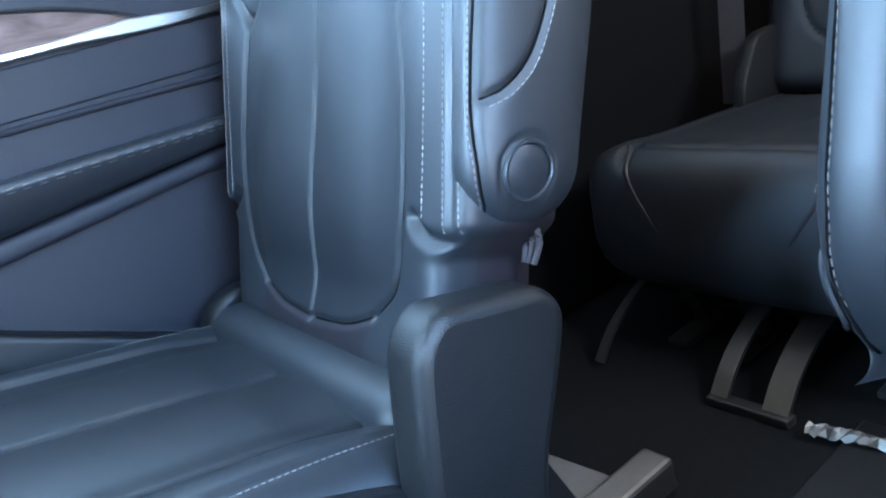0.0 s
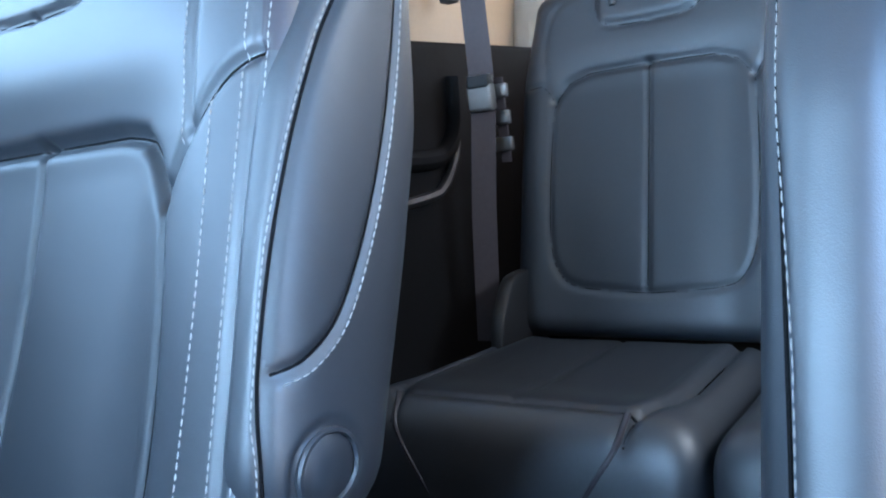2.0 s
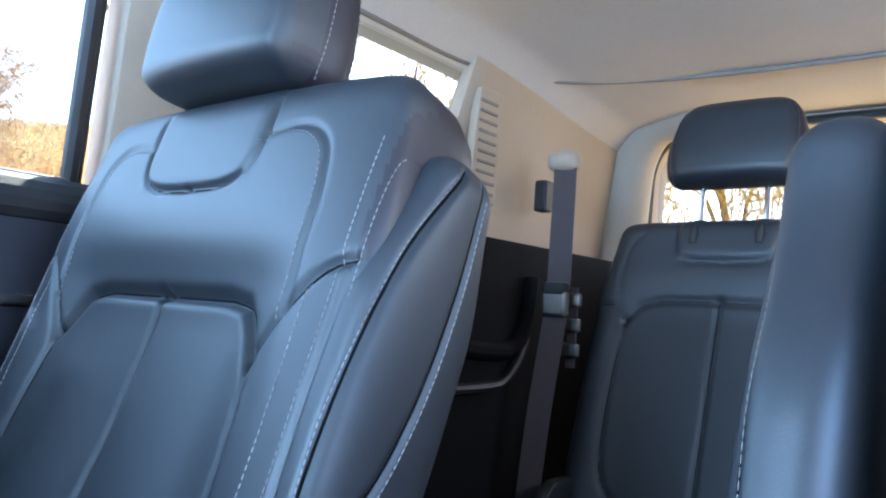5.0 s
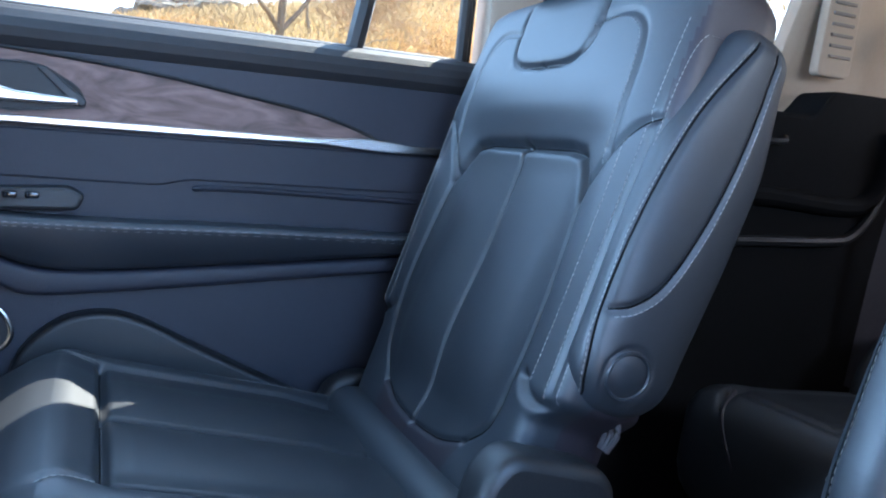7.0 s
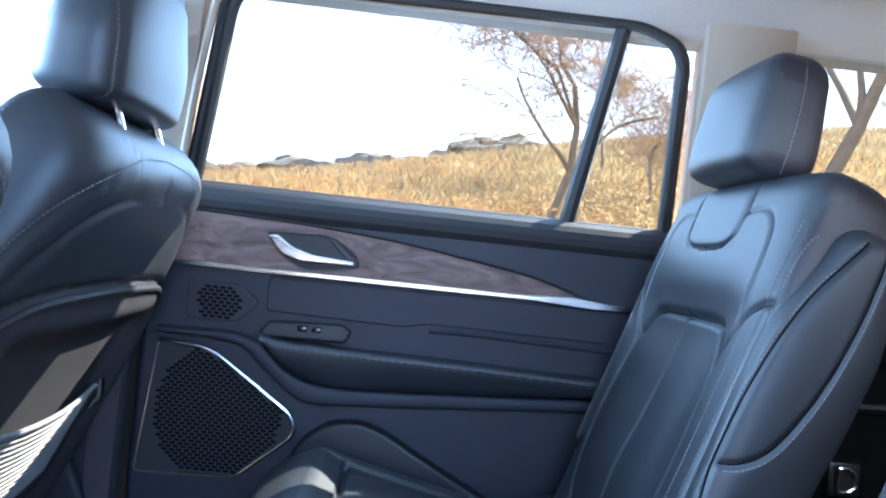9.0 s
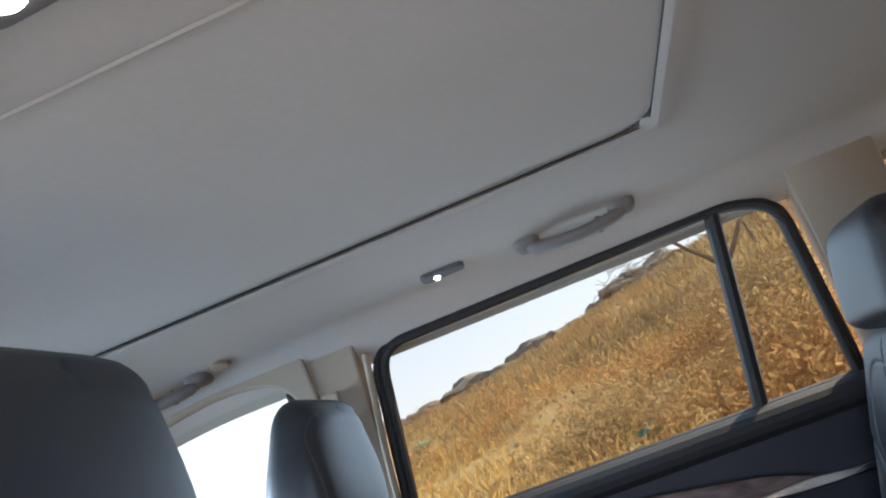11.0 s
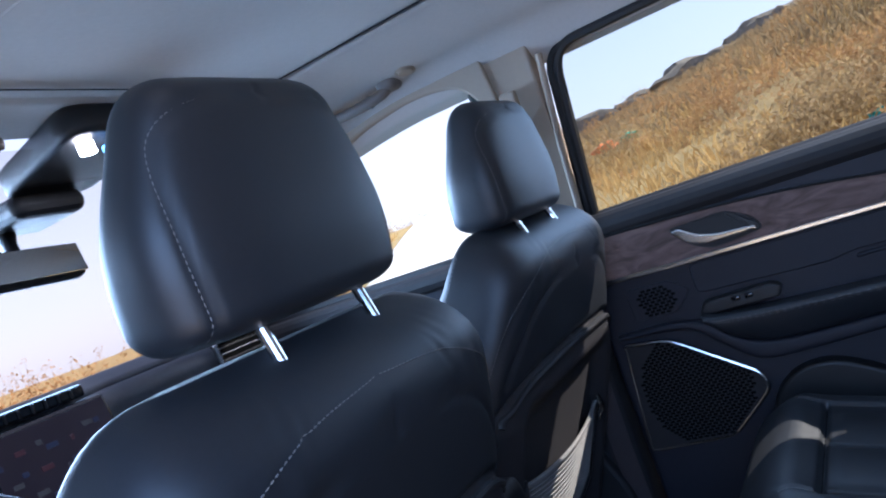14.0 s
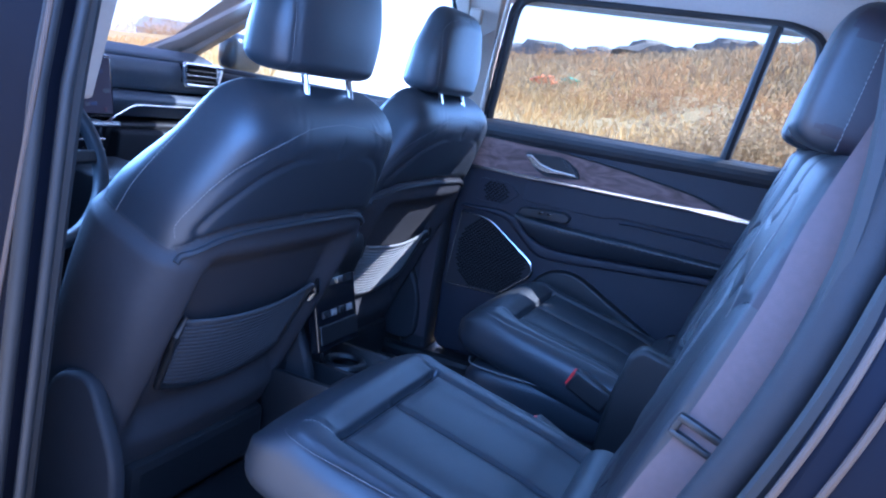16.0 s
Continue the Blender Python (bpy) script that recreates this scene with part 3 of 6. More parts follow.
# firewall side: windscreen pillars, cowl
for sx, side in SIDES:
    # left pillar takes the dark door trim colour, the right one the pale
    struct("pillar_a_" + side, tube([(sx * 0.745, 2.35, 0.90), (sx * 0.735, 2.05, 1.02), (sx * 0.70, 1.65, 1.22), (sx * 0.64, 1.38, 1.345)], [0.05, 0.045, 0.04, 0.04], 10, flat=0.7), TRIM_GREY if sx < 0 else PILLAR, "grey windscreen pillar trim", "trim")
struct("front_wall", box(-0.8, 0.8, 2.0, 2.05, 0.02, 0.80, 0.004), CARPET, "black firewall carpet", "trim")
struct("bonnet", prism(rounded([(-0.85, 2.3), (0.85, 2.3), (0.8, 3.3), (-0.8, 3.3)], 0.1), 0.62, 0.86, 0.06, axis='z'), PAINT, "grey painted bonnet", "car body")


# ---- doors ----
def glass(name, ring, label, material=GLASS):
    """A thin pane through the outline of points."""
    bm = bmesh.new()
    v = [bm.verts.new(p) for p in ring]
    f = bm.faces.new(v)
    f.normal_update()
    off = f.normal * 0.004
    w = [bm.verts.new(Vector(p) + off) for p in ring]
    bm.faces.new(w[::-1])
    k = len(ring)
    for i in range(k):
        bm.faces.new((v[i], w[i], w[(i + 1) % k], v[(i + 1) % k]))
    bmesh.ops.triangulate(bm, faces=[g for g in bm.faces if len(g.verts) > 4])
    ob = struct(name, bm, material, label, "window")
    ob.visible_shadow = False
    return ob


def lean(pts, sx, dx=0.0):
    return [(sx * (win_x(z) + dx), y, z) for y, z in pts]


REAR_WIN = rounded([(0.872, 0.92), (-0.028, 0.92), (-0.012, 1.268), (0.07, 1.300), (0.815, 1.294)], [0.012, 0.012, 0.09, 0.1, 0.06], 8)


def rear_door(sx, name, label):
    d = thing(name, (sx * 0.76, 0.45, 0.15), label, "car door", kind="structure")
    X = lambda a, b: (min(sx * a, sx * b), max(sx * a, sx * b))
    # base panel and the padded belt ledge
    part("door_panel", prism(rounded([(-0.10, 0.16), (0.93, 0.16), (0.935, 0.86), (0.925, 0.905), (-0.14, 0.905), (-0.15, 0.5)], [0.1, 0.05, 0.03, 0.02, 0.02, 0.1]), *X(0.735, 0.80), 0.012, seg=3), TRIM_GREY, d)
    ledge = tube([tuple((sx * 0.758, y, 0.894)) for y in np.linspace(-0.13, 0.925, 24)], 0.036, 16, flat=0.9)
    part("belt_ledge", ledge, PLASTIC_SOFT, d, "soft dark belt ledge")
    # wood inlay, chrome strip, upper cheek
    wood = [(0.925, 0.776), (0.925, 0.872), (0.836, 0.874), (0.66, 0.868), (0.545, 0.860), (0.44, 0.849), (0.352, 0.836), (0.26, 0.822), (0.209, 0.812), (0.16, 0.797), (0.108, 0.776)]
    part("wood_inlay", prism(wood, *X(0.7285, 0.745), 0.003), WOOD, d, "dark open-pore wood inlay")
    part("inlay_edge", tube([(sx * 0.728, a, b) for a, b in curve(wood[1:], 4)], 0.003, 6), PLASTIC, d)
    strip = [(0.93, 0.769), (0.93, 0.781), (0.24, 0.781), (0.20, 0.783), (0.15, 0.786), (0.11, 0.784), (0.07, 0.779), (-0.10, 0.779), (-0.10, 0.767), (0.10, 0.764), (0.17, 0.767), (0.22, 0.770)]
    part("chrome_strip", prism(strip, *X(0.718, 0.745), 0.003), CHROME, d, "satin chrome strip")
    # inner handle: dark bezel with a chrome pull
    bez = rounded([(0.722, 0.846), (0.69, 0.806), (0.648, 0.785), (0.545, 0.797), (0.555, 0.823), (0.605, 0.851)], [0.01, 0.02, 0.02, 0.01, 0.02, 0.02])
    part("handle_bezel", prism(bez, *X(0.7265, 0.742), 0.002), RUBBER, d, "black handle recess")
    part("handle_tail", prism(rounded([(0.606, 0.845), (0.596, 0.848), (0.545, 0.806), (0.548, 0.797), (0.560, 0.800)], 0.004), *X(0.720, 0.728), 0.002), PLASTIC, d)
    part("bezel_rim", tube([(sx * 0.7255, a, b) for a, b in bez], 0.0016, 6, closed=True, up=(1, 0, 0)), PLASTIC, d)
    pull = rounded([(0.720, 0.841), (0.699, 0.844), (0.667, 0.823), (0.631, 0.813), (0.556, 0.808), (0.553, 0.799), (0.654, 0.797), (0.690, 0.809)], 0.005)
    part("door_handle", prism(pull, *X(0.714, 0.729), 0.004, seg=3), CHROME, d, "satin chrome pull handle")
    # tweeter
    tw = rounded([(0.857, 0.745), (0.76, 0.745), (0.72, 0.715), (0.76, 0.674), (0.853, 0.674)], 0.01)
    t = part("tweeter_grille", prism(tw, *X(0.730, 0.738), 0.002), TRIM_GREY, d, "black tweeter grille")
    tagged(part("grille_slots", slots(tw, sx, 0.7295, 0.0135, 0.0068, centre=(0.795, 0.71), reach=(0.04, 0.036)), DEEP, t), kind="stuff")
    # armrest with switch pod and a grab recess above it
    top_edge = [(0.708, 0.664), (0.667, 0.654), (0.526, 0.648), (0.34, 0.645), (0.11, 0.638), (0.0, 0.634)]
    hull = curve([(0.0, 0.605), (0.132, 0.600), (0.331, 0.586), (0.501, 0.577), (0.583, 0.577), (0.629, 0.588), (0.666, 0.611), (0.697, 0.645)], 5)
    arm = prism([tuple(q) for q in curve(top_edge, 5)] + [tuple(q) for q in hull], *X(0.672, 0.738), 0.010, seg=4)
    for v in arm.verts:                                    # the underside draws back to the door
        v.co.x += sx * 0.030 * max(0.0, min(1.0, (0.640 - v.co.z) / 0.055)) ** 1.3 * (1 if abs(v.co.x) < 0.70 else 0)
    part("armrest", arm, LEATHER, d)
    for o in (0.0075, 0.0125):
        line = [(sx * (0.6722 + 0.030 * max(0.0, (0.640 - (z - o)) / 0.055) ** 1.3), y, z - o) for y, z in curve(top_edge, 24)]
        dash_v, dash_f = [], []
        for i in range(0, len(line) - 2, 2):
            p, q, k = Vector(line[i]), Vector(line[i + 1]), len(dash_v)
            for e in (p, q):
                dash_v += [e + Vector((-sx * 0.0005, 0, 0)), e + Vector((0, 0, 0.0004)), e + Vector((0, 0, -0.0004))]
            dash_f += [(k, k + 1, k + 4, k + 3), (k + 1, k + 2, k + 5, k + 4), (k + 2, k, k + 3, k + 5)]
        tagged(mesh_part("stitching", dash_v, dash_f, THREAD, d), "pale thread stitching", kind="stuff")
    part("switch_pod", prism(rounded([(0.715, 0.655), (0.555, 0.658), (0.545, 0.678), (0.565, 0.690), (0.700, 0.684)], 0.008), *X(0.706, 0.74), 0.005), PLASTIC, d)
    for k in range(2):
        part("switch", box(*X(0.701, 0.712), 0.60 + k * 0.026, 0.618 + k * 0.026, 0.672, 0.682, 0.003), GLOSS, d, "chrome-tipped window switch")
    part("grab_lip", tube([(sx * 0.727, a, b) for a, b in curve([(0.405, 0.693), (0.38, 0.6955), (0.30, 0.695), (0.05, 0.688)], 5)], [0.0012] + [0.0042] * 30, 8, up=(1, 0, 0)), TRIM_GREY, d)
    part("mid_panel", prism(rounded([(0.71, 0.765), (0.71, 0.70), (0.45, 0.695), (0.41, 0.705), (-0.08, 0.70), (-0.08, 0.765)], 0.015), *X(0.7315, 0.74), 0.003), TRIM_GREY, d)
    # lower moulding and map pocket
    mould = curve([(0.90, 0.655), (0.80, 0.657), (0.755, 0.655), (0.705, 0.640), (0.668, 0.605), (0.629, 0.584), (0.583, 0.575), (0.5, 0.575), (0.33, 0.584), (0.0, 0.603)], 6)
    low = curve([(0.0, 0.575), (0.136, 0.570), (0.327, 0.556), (0.517, 0.543), (0.608, 0.540), (0.648, 0.555), (0.701, 0.598), (0.755, 0.636), (0.90, 0.645)], 6)
    part("lower_moulding", prism([tuple(q) for q in mould] + [tuple(q) for q in low], *X(0.708, 0.74), 0.008, seg=3), TRIM_GREY, d)
    pk = curve([(0.66, 0.30), (0.635, 0.44), (0.59, 0.497), (0.535, 0.516), (0.475, 0.506), (0.385, 0.458), (0.26, 0.393), (0.10, 0.31)], 6)
    part("map_pocket", prism([tuple(q) for q in pk] + [(0.10, 0.20), (0.66, 0.20)], *X(0.700, 0.74), 0.008, seg=3), PLASTIC, d)
    # loudspeaker in a chrome-edged grille
    sp = rounded([(0.893, 0.630), (0.799, 0.623), (0.64, 0.515), (0.631, 0.479), (0.732, 0.392), (0.915, 0.388)], [0.006, 0.03, 0.02, 0.02, 0.02, 0.012], 5)
    spk = part("speaker_grille", prism(sp, *X(0.722, 0.738), 0.003), PLASTIC_SOFT, d, "black honeycomb speaker grille")
    tagged(part("grille_slots", slots(sp, sx, 0.7215, 0.0135, 0.0062, centre=(0.775, 0.505), reach=(0.115, 0.125)), DEEP, spk), kind="stuff")
    edge = [q for q in sp]
    part("speaker_trim", tube([(sx * 0.7195, a, b) for a, b in edge[:26]], 0.0042, 8, up=(1, 0, 0)), CHROME, d, "satin chrome speaker trim")
    part("speaker_rim", tube([(sx * 0.7205, a, b) for a, b in edge[25:] + edge[:1]], 0.0024, 6, up=(1, 0, 0)), CHROME, d, "thin satin rim")
    # window seal and division bar
    part("window_seal", tube(lean(REAR_WIN, sx, -0.012), 0.011, 8, closed=True), RUBBER, d, "black rubber window seal")
    part("window_seal", tube(lean([(a + (0.018 if a > 0.5 else -0.010), b + (0.001 if b > 1.1 else -0.01)) for a, b in REAR_WIN], sx, -0.004), 0.010, 8, closed=True), RUBBER, d)
    part("division_bar", tube(lean([(0.162, 0.91), (0.132, 1.1), (0.098, 1.325)], sx, -0.004), 0.0155, 8, up=(1, 0, 0)), RUBBER, d, "black division bar")
    # pale tube stands in for sunlight along the frame
    part("frame_edge", tube(lean([(0.898, 0.91), (0.875, 1.1), (0.842, 1.29)], sx, -0.03), 0.008, 8), PILLAR, d, "pale strip drawn for the sunlit frame edge")
    return d


def slots(poly, sx, x, px, pz, centre=None, reach=None):
    """Rows of black hexagonal plates that fill an outline, for the shade inside slots."""
    ys, zs = [a for a, _ in poly], [b for _, b in poly]
    bm = bmesh.new()
    z, row = min(zs) + pz, 0
    while z < max(zs) - pz:
        y = min(ys) + px * (0.5 if row % 2 else 1.0)
        while y < max(ys) - px * 0.5:
            ok = bool(inside(poly, np.array(y - px * 0.5), np.array(z))) and bool(inside(poly, np.array(y + px * 0.5), np.array(z))) and bool(inside(poly, np.array(y), np.array(z + pz))) and bool(inside(poly, np.array(y), np.array(z - pz)))
            if ok and (centre is None or ((y - centre[0]) / reach[0]) ** 2 + ((z - centre[1]) / reach[1]) ** 2 < 1):
                a, b = px * 0.42, pz * 0.40
                ring = [(y - a, z), (y - a * 0.7, z + b), (y + a * 0.7, z + b), (y + a, z), (y + a * 0.7, z - b), (y - a * 0.7, z - b)]
                v0 = [bm.verts.new((sx * x, p, q)) for p, q in ring]
                v1 = [bm.verts.new((sx * (x + 0.002), p, q)) for p, q in ring]
                bm.faces.new(v0)
                for i in range(6):
                    bm.faces.new((v0[i], v0[(i + 1) % 6], v1[(i + 1) % 6], v1[i]))
            y += px
        z += pz
        row += 1
    return bm


rear_door(1, "door_1", "closed rear car door with wood inlay, chrome strip and speaker")
cut = [(0.162, 0.92), (0.105, 1.315)]
glass("window_1", lean([(0.87, 0.915), (0.158, 0.915), (0.102, 1.318), (0.805, 1.315), (0.845, 1.26)], 1, 0.002), "lightly tinted rear door window")
glass("window_2", lean([(0.154, 0.915), (-0.03, 0.915), (-0.02, 1.27), (0.02, 1.31), (0.098, 1.318)], 1, 0.002), "small tinted rear door quarter pane")
glass("window_3", lean([(-0.225, 0.945), (-0.745, 0.955), (-0.835, 1.30), (-0.23, 1.31)], 1, 0.0), "tinted third-row side window")
glass("window_4", lean([(-0.225, 0.945), (-0.745, 0.955), (-0.835, 1.30), (-0.23, 1.31)], -1, 0.0), "tinted third-row side window")
glass("window_5", [(-0.66, -1.63, 0.925), (0.66, -1.63, 0.925), (0.645, -1.60, 1.33), (-0.645, -1.60, 1.33)], "tinted tailgate window")


def front_door(sx, name, label):
    d = thing(name, (sx * 0.76, 1.5, 0.15), label, "car door", kind="structure")
    back = 0.13 if sx > 0 else 0.0
    X = lambda a, b: (min(sx * a, sx * b), max(sx * a, sx * b))
    part("door_panel", prism(rounded([(1.04, 0.16), (2.0, 0.16), (2.1, 0.5), (2.15, 0.905), (1.035, 0.905)], 0.03), *X(0.735, 0.80), 0.012, seg=3), TRIM_GREY, d)
    part("belt_ledge", tube([(sx * 0.758, y, 0.894) for y in np.linspace(1.03, 2.2, 20)], 0.034, 14, flat=0.9), PLASTIC_SOFT, d)
    part("chrome_strip", prism([(1.05, 0.769), (1.05, 0.781), (2.0, 0.786), (2.0, 0.774)], *X(0.718, 0.745), 0.003), CHROME, d)
    part("armrest", box(*X(0.665, 0.745), 1.08, 1.75, 0.61, 0.66, 0.025, 3), LEATHER, d)
    part("window_seal", tube(lean([(1.14 - back, 0.92), (1.135 - back, 1.1), (1.17 - back, 1.285), (1.23 - back, 1.322), (1.38, 1.325)], sx, 0.02) + [(sx * 0.73, 1.7, 1.20), (sx * 0.745, 2.05, 1.03), (sx * 0.75, 2.2, 0.93)], 0.014, 8, closed=True), RUBBER, d)
    part("door_mirror", turned(box(-0.10, 0.10, -0.05, 0.05, -0.075, 0.075, 0.045, 4), Matrix.Translation((sx * 1.0, 2.03, 1.0))), PAINT, d, "grey painted door mirror")
    return d


opening = [tuple(q) for q in curve([(1.03, 0.90), (1.005, 1.10), (1.004, 1.215), (1.018, 1.265), (1.055, 1.297), (1.12, 1.311), (1.21, 1.311), (1.36, 1.288), (1.55, 1.222), (1.80, 1.10), (2.05, 0.96)], 6)]
frame_bar = prism(opening + [(2.16, 1.00), (1.85, 1.20), (1.58, 1.33), (1.36, 1.385), (0.97, 1.385), (0.96, 1.10), (0.98, 0.90)], 0.0, 0.045, 0.006)
for v in frame_bar.verts:
    v.co.x = win_x(v.co.z) - 0.040 + v.co.x
struct("window_frame_front", frame_bar, PILLAR, "light grey curved trim round the front window", "trim")
front_door(1, "door_2", "closed front passenger door with dark trim")
front_door(-1, "door_3", "closed front driver door with dark trim")
for sx, nm in ((1, "window_6"), (-1, "window_7")):
    glass(nm, [(sx * 0.776, 0.97 if sx > 0 else 1.03, 0.92), (sx * 0.776, 2.2, 0.92), (sx * 0.74, 1.95, 1.08), (sx * 0.715, 1.65, 1.23), (sx * 0.70, 1.40, 1.325), (sx * 0.70, 0.94 if sx > 0 else 1.04, 1.325)], "clear front door window", CLEAR)
glass("window_8", [(-0.70, 2.30, 0.92), (0.70, 2.30, 0.92), (0.60, 1.40, 1.345), (-0.60, 1.40, 1.345)], "clear windscreen", WINDSCREEN)


# ---- seats ----


def posts(cx, y, z0, z1, gap, seat, lean=0.0):
    for s in (-1, 1):
        x = cx + s * gap
        part("headrest_post", tube([(x, y, z0), (x, y - lean * 0.5, (z0 + z1) / 2), (x, y - lean, z1)], 0.0062, 12), CHROME_POL, seat, "polished chrome post")
        part("post_guide", tube([(x, y + 0.002, z0 - 0.012), (x, y, z0 + 0.004), (x, y, z0 + 0.007)], [0.017, 0.016, 0.011], 14), PLASTIC, seat, "black plastic post guide")


def headrest(cx, y, z, w, h, tf, tb, lean, seat, seam_u, back_seam=False, p=3.6, taper=0.16):
    """Headrest with its face forward (or to the rear when back_seam)."""
    a = radians(lean)
    up = Vector((0, -math.sin(a), math.cos(a)))
    f = Vector((0, math.cos(a), math.sin(a)))
    if back_seam:
        f = -f
    ux = Vector((1, 0, 0)) if not back_seam else Vector((-1, 0, 0))
    M = axes((cx, y, z), ux, up, f)
    side = curve([(seam_u * 0.96, 0.004), (seam_u * 1.03, h * 0.3), (seam_u, h * 0.7), (seam_u * 0.86, h * 0.93)], 6)
    if back_seam:
        side = curve([(seam_u * 0.93, 0.006), (seam_u * 1.0, h * 0.35), (seam_u * 0.98, h * 0.62), (seam_u * 0.85, h * 0.80), (seam_u * 0.52, h * 0.88), (0, h * 0.90)], 6)
    seams = [(side, 0.004, 0.004), (mirror(side), 0.004, 0.004)]
    hr = Pillow(M, h, lambda v: w * (1 - taper * step(h * 0.35, h, v) - 0.04 * (1 - step(0, h * 0.3, v))), (lambda v: tf * (1 - (0.30 if taper > 0.1 else 0.12) * step(h * 0.25, h, v))), (lambda v: tb * (1 - (0.45 if taper > 0.1 else 0.2) * step(h * 0.1, h, v))), r0=0.028, r1=0.05, p=p, seams=seams,
                D=lambda u, v: 0.006 * np.cos(np.clip(u / w, -1, 1) * 1.4), nu=70, nb=30, nv=40)
    hr.build(seat, [("headrest_face", LEATHER, lambda u, v: np.abs(u) < np.interp(v, [q[1] for q in side], [abs(q[0]) for q in side]))], ("headrest", LEATHER_SIDE if not back_seam else LEATHER))
    off = 0.006 if not back_seam else 0.003
    for s in (side, mirror(side)):
        if not back_seam:
            hr.stitch([(0.0, q[1]) for q in s][1:], seat, pitch=0.006, long=0.004, r=0.0006, th=math.copysign(0.97, s[0][0]))
        hr.stitch([(q[0] + math.copysign(off, q[0] if abs(q[0]) > 1e-6 else 1), q[1]) for q in s], seat, pitch=0.006, long=0.004)


def second_row_seat(cx, sx, label, detailed=True, low=0.0, drop=0.0, arm_out=0.241, arm_back=0.012, arm_round=0.055):
    """A captain's chair with a raised inboard armrest; sx is the outboard side."""
    seat = thing("captain_chair", (cx, 0.2, FLOOR_Z), label, "car seat", "second-row seats")
    a = radians(18.6)
    up, fw = Vector((0, -math.sin(a), math.cos(a))), Vector((0, math.cos(a), math.sin(a)))
    ux = Vector((sx, 0, 0))
    base = Vector((cx, 0.187, 0.40)) - fw * 0.05
    # seams of the backrest: u > 0 is outboard
    top = [(0, 0.416), (0.10, 0.416), (0.128, 0.411), (0.141, 0.395), (0.158, 0.365)]
    flank = curve([(0.158, 0.365), (0.168, 0.29), (0.172, 0.2), (0.158, 0.108), (0.12, 0.066)], 6)
    foot = curve([(0.12, 0.066), (0.07, 0.050), (0, 0.044)], 5)
    bol = curve([(0.158, 0.365), (0.185, 0.405), (0.212, 0.437), (0.238, 0.452)], 5)
    arch = curve([(0.090, 0.566), (0.13, 0.572), (0.158, 0.566), (0.178, 0.545), (0.187, 0.5), (0.186, 0.45), (0.184, 0.405)], 6)
    tongue = curve([(0.092, 0.60), (0.091, 0.558), (0.080, 0.53), (0.052, 0.517), (0, 0.514)], 5)
    mid = [(0, 0.416), (0, 0.05)]
    rows = [(0.236, 0.15), (0.238, 0.57)]
    fold = curve([(0.252, 0.150), (0.225, 0.146), (0.20, 0.152), (0.188, 0.165)], 5)
    bolst = curve([(0.206, 0.43), (0.208, 0.33), (0.207, 0.24), (0.204, 0.16)], 6)
    seams = []
    for s in (lambda l: l, mirror):
        seams += [(s(top), 0.010, 0.0060), (s(flank), 0.0042, 0.0032), (s(foot), 0.0042, 0.0032), (s(bol), 0.006, 0.0040),
                  (s(arch), 0.003, 0.0028), (s(tongue), 0.006, 0.003), (s(rows), 0.003, 0.0026), (s(fold), 0.010, 0.006)]
    seams.append((mid, 0.0045, 0.0030))

    def relief(u, v):
        x = np.abs(u)
        hollow = -0.016 * (1 - step(0.12, 0.21, x)) * (1 - step(0.38, 0.50, v)) * step(0.02, 0.1, v)
        lumbar = 0.010 * np.exp(-((v - 0.16) / 0.09) ** 2) * (1 - step(0.1, 0.2, x))
        puff = 0.009 * np.cos(np.clip((x - 0.08) / 0.08, -1, 1) * 1.57) * step(0.05, 0.16, v) * (1 - step(0.22, 0.41, v))
        pad = 0.002 * (1 - step(0.075, 0.092, x)) * step(0.51, 0.53, v)
        upper = 0.006 * step(0.42, 0.47, v) * np.cos(np.clip(x / 0.26, 0, 1) * 1.5)
        return hollow + lumbar + puff + pad + upper

    back = Pillow(axes(base, ux, up, fw), 0.634, lambda v: 0.252 - 0.016 * step(0.46, 0.62, v) - 0.034 * (1 - step(0.125, 0.165, v)), 0.05, 0.085, r0=0.03, r1=0.045, p=6.5,
                  D=relief, seams=seams, nu=200 if detailed else 110, nv=180 if detailed else 110)
    ins = [q for q in top] + [tuple(q) for q in flank] + [tuple(q) for q in foot]
    insert = ins + mirror(ins)[::-1]
    tong = [tuple(q) for q in tongue] + mirror([tuple(q) for q in tongue])[::-1]
    tong = [(0.092, 0.62)] + tong + [(-0.092, 0.62)]
    bolx = [tuple(q) for q in bol]
    boly = bolx + [(0.27, 0.45), (0.27, 0.0), (0.1, 0.0), (0.12, 0.066)] + [tuple(q) for q in flank][::-1]
    back.build(seat, [("centre_panel", LEATHER_INSET, lambda u, v: inside(insert, u, v)), ("headrest_tongue", LEATHER, lambda u, v: inside(tong, u, v)),
                      ("side_bolster", LEATHER, lambda u, v: inside(boly, u, v)), ("side_bolster", LEATHER, lambda u, v: inside(mirror(boly), u, v)),
                      ("shoulder_panel", LEATHER, lambda u, v: (np.abs(u) < 0.237) & (v > 0.3))], ("backrest", LEATHER_SIDE))
    for s in (lambda l: l, mirror):
        if detailed:
            back.stitch(s([(0.229, q) for q in np.linspace(0.155, 0.56, 40)]), seat)
            back.stitch(s([(0.243, q) for q in np.linspace(0.155, 0.56, 40)]), seat)
            back.stitch(s([(q[0], q[1]) for q in bolst]), seat, long=0.0042, r=0.0006)
        back.stitch(s([(q[0] - 0.007, q[1] - 0.006) for q in arch]), seat, long=0.004, r=0.0006)
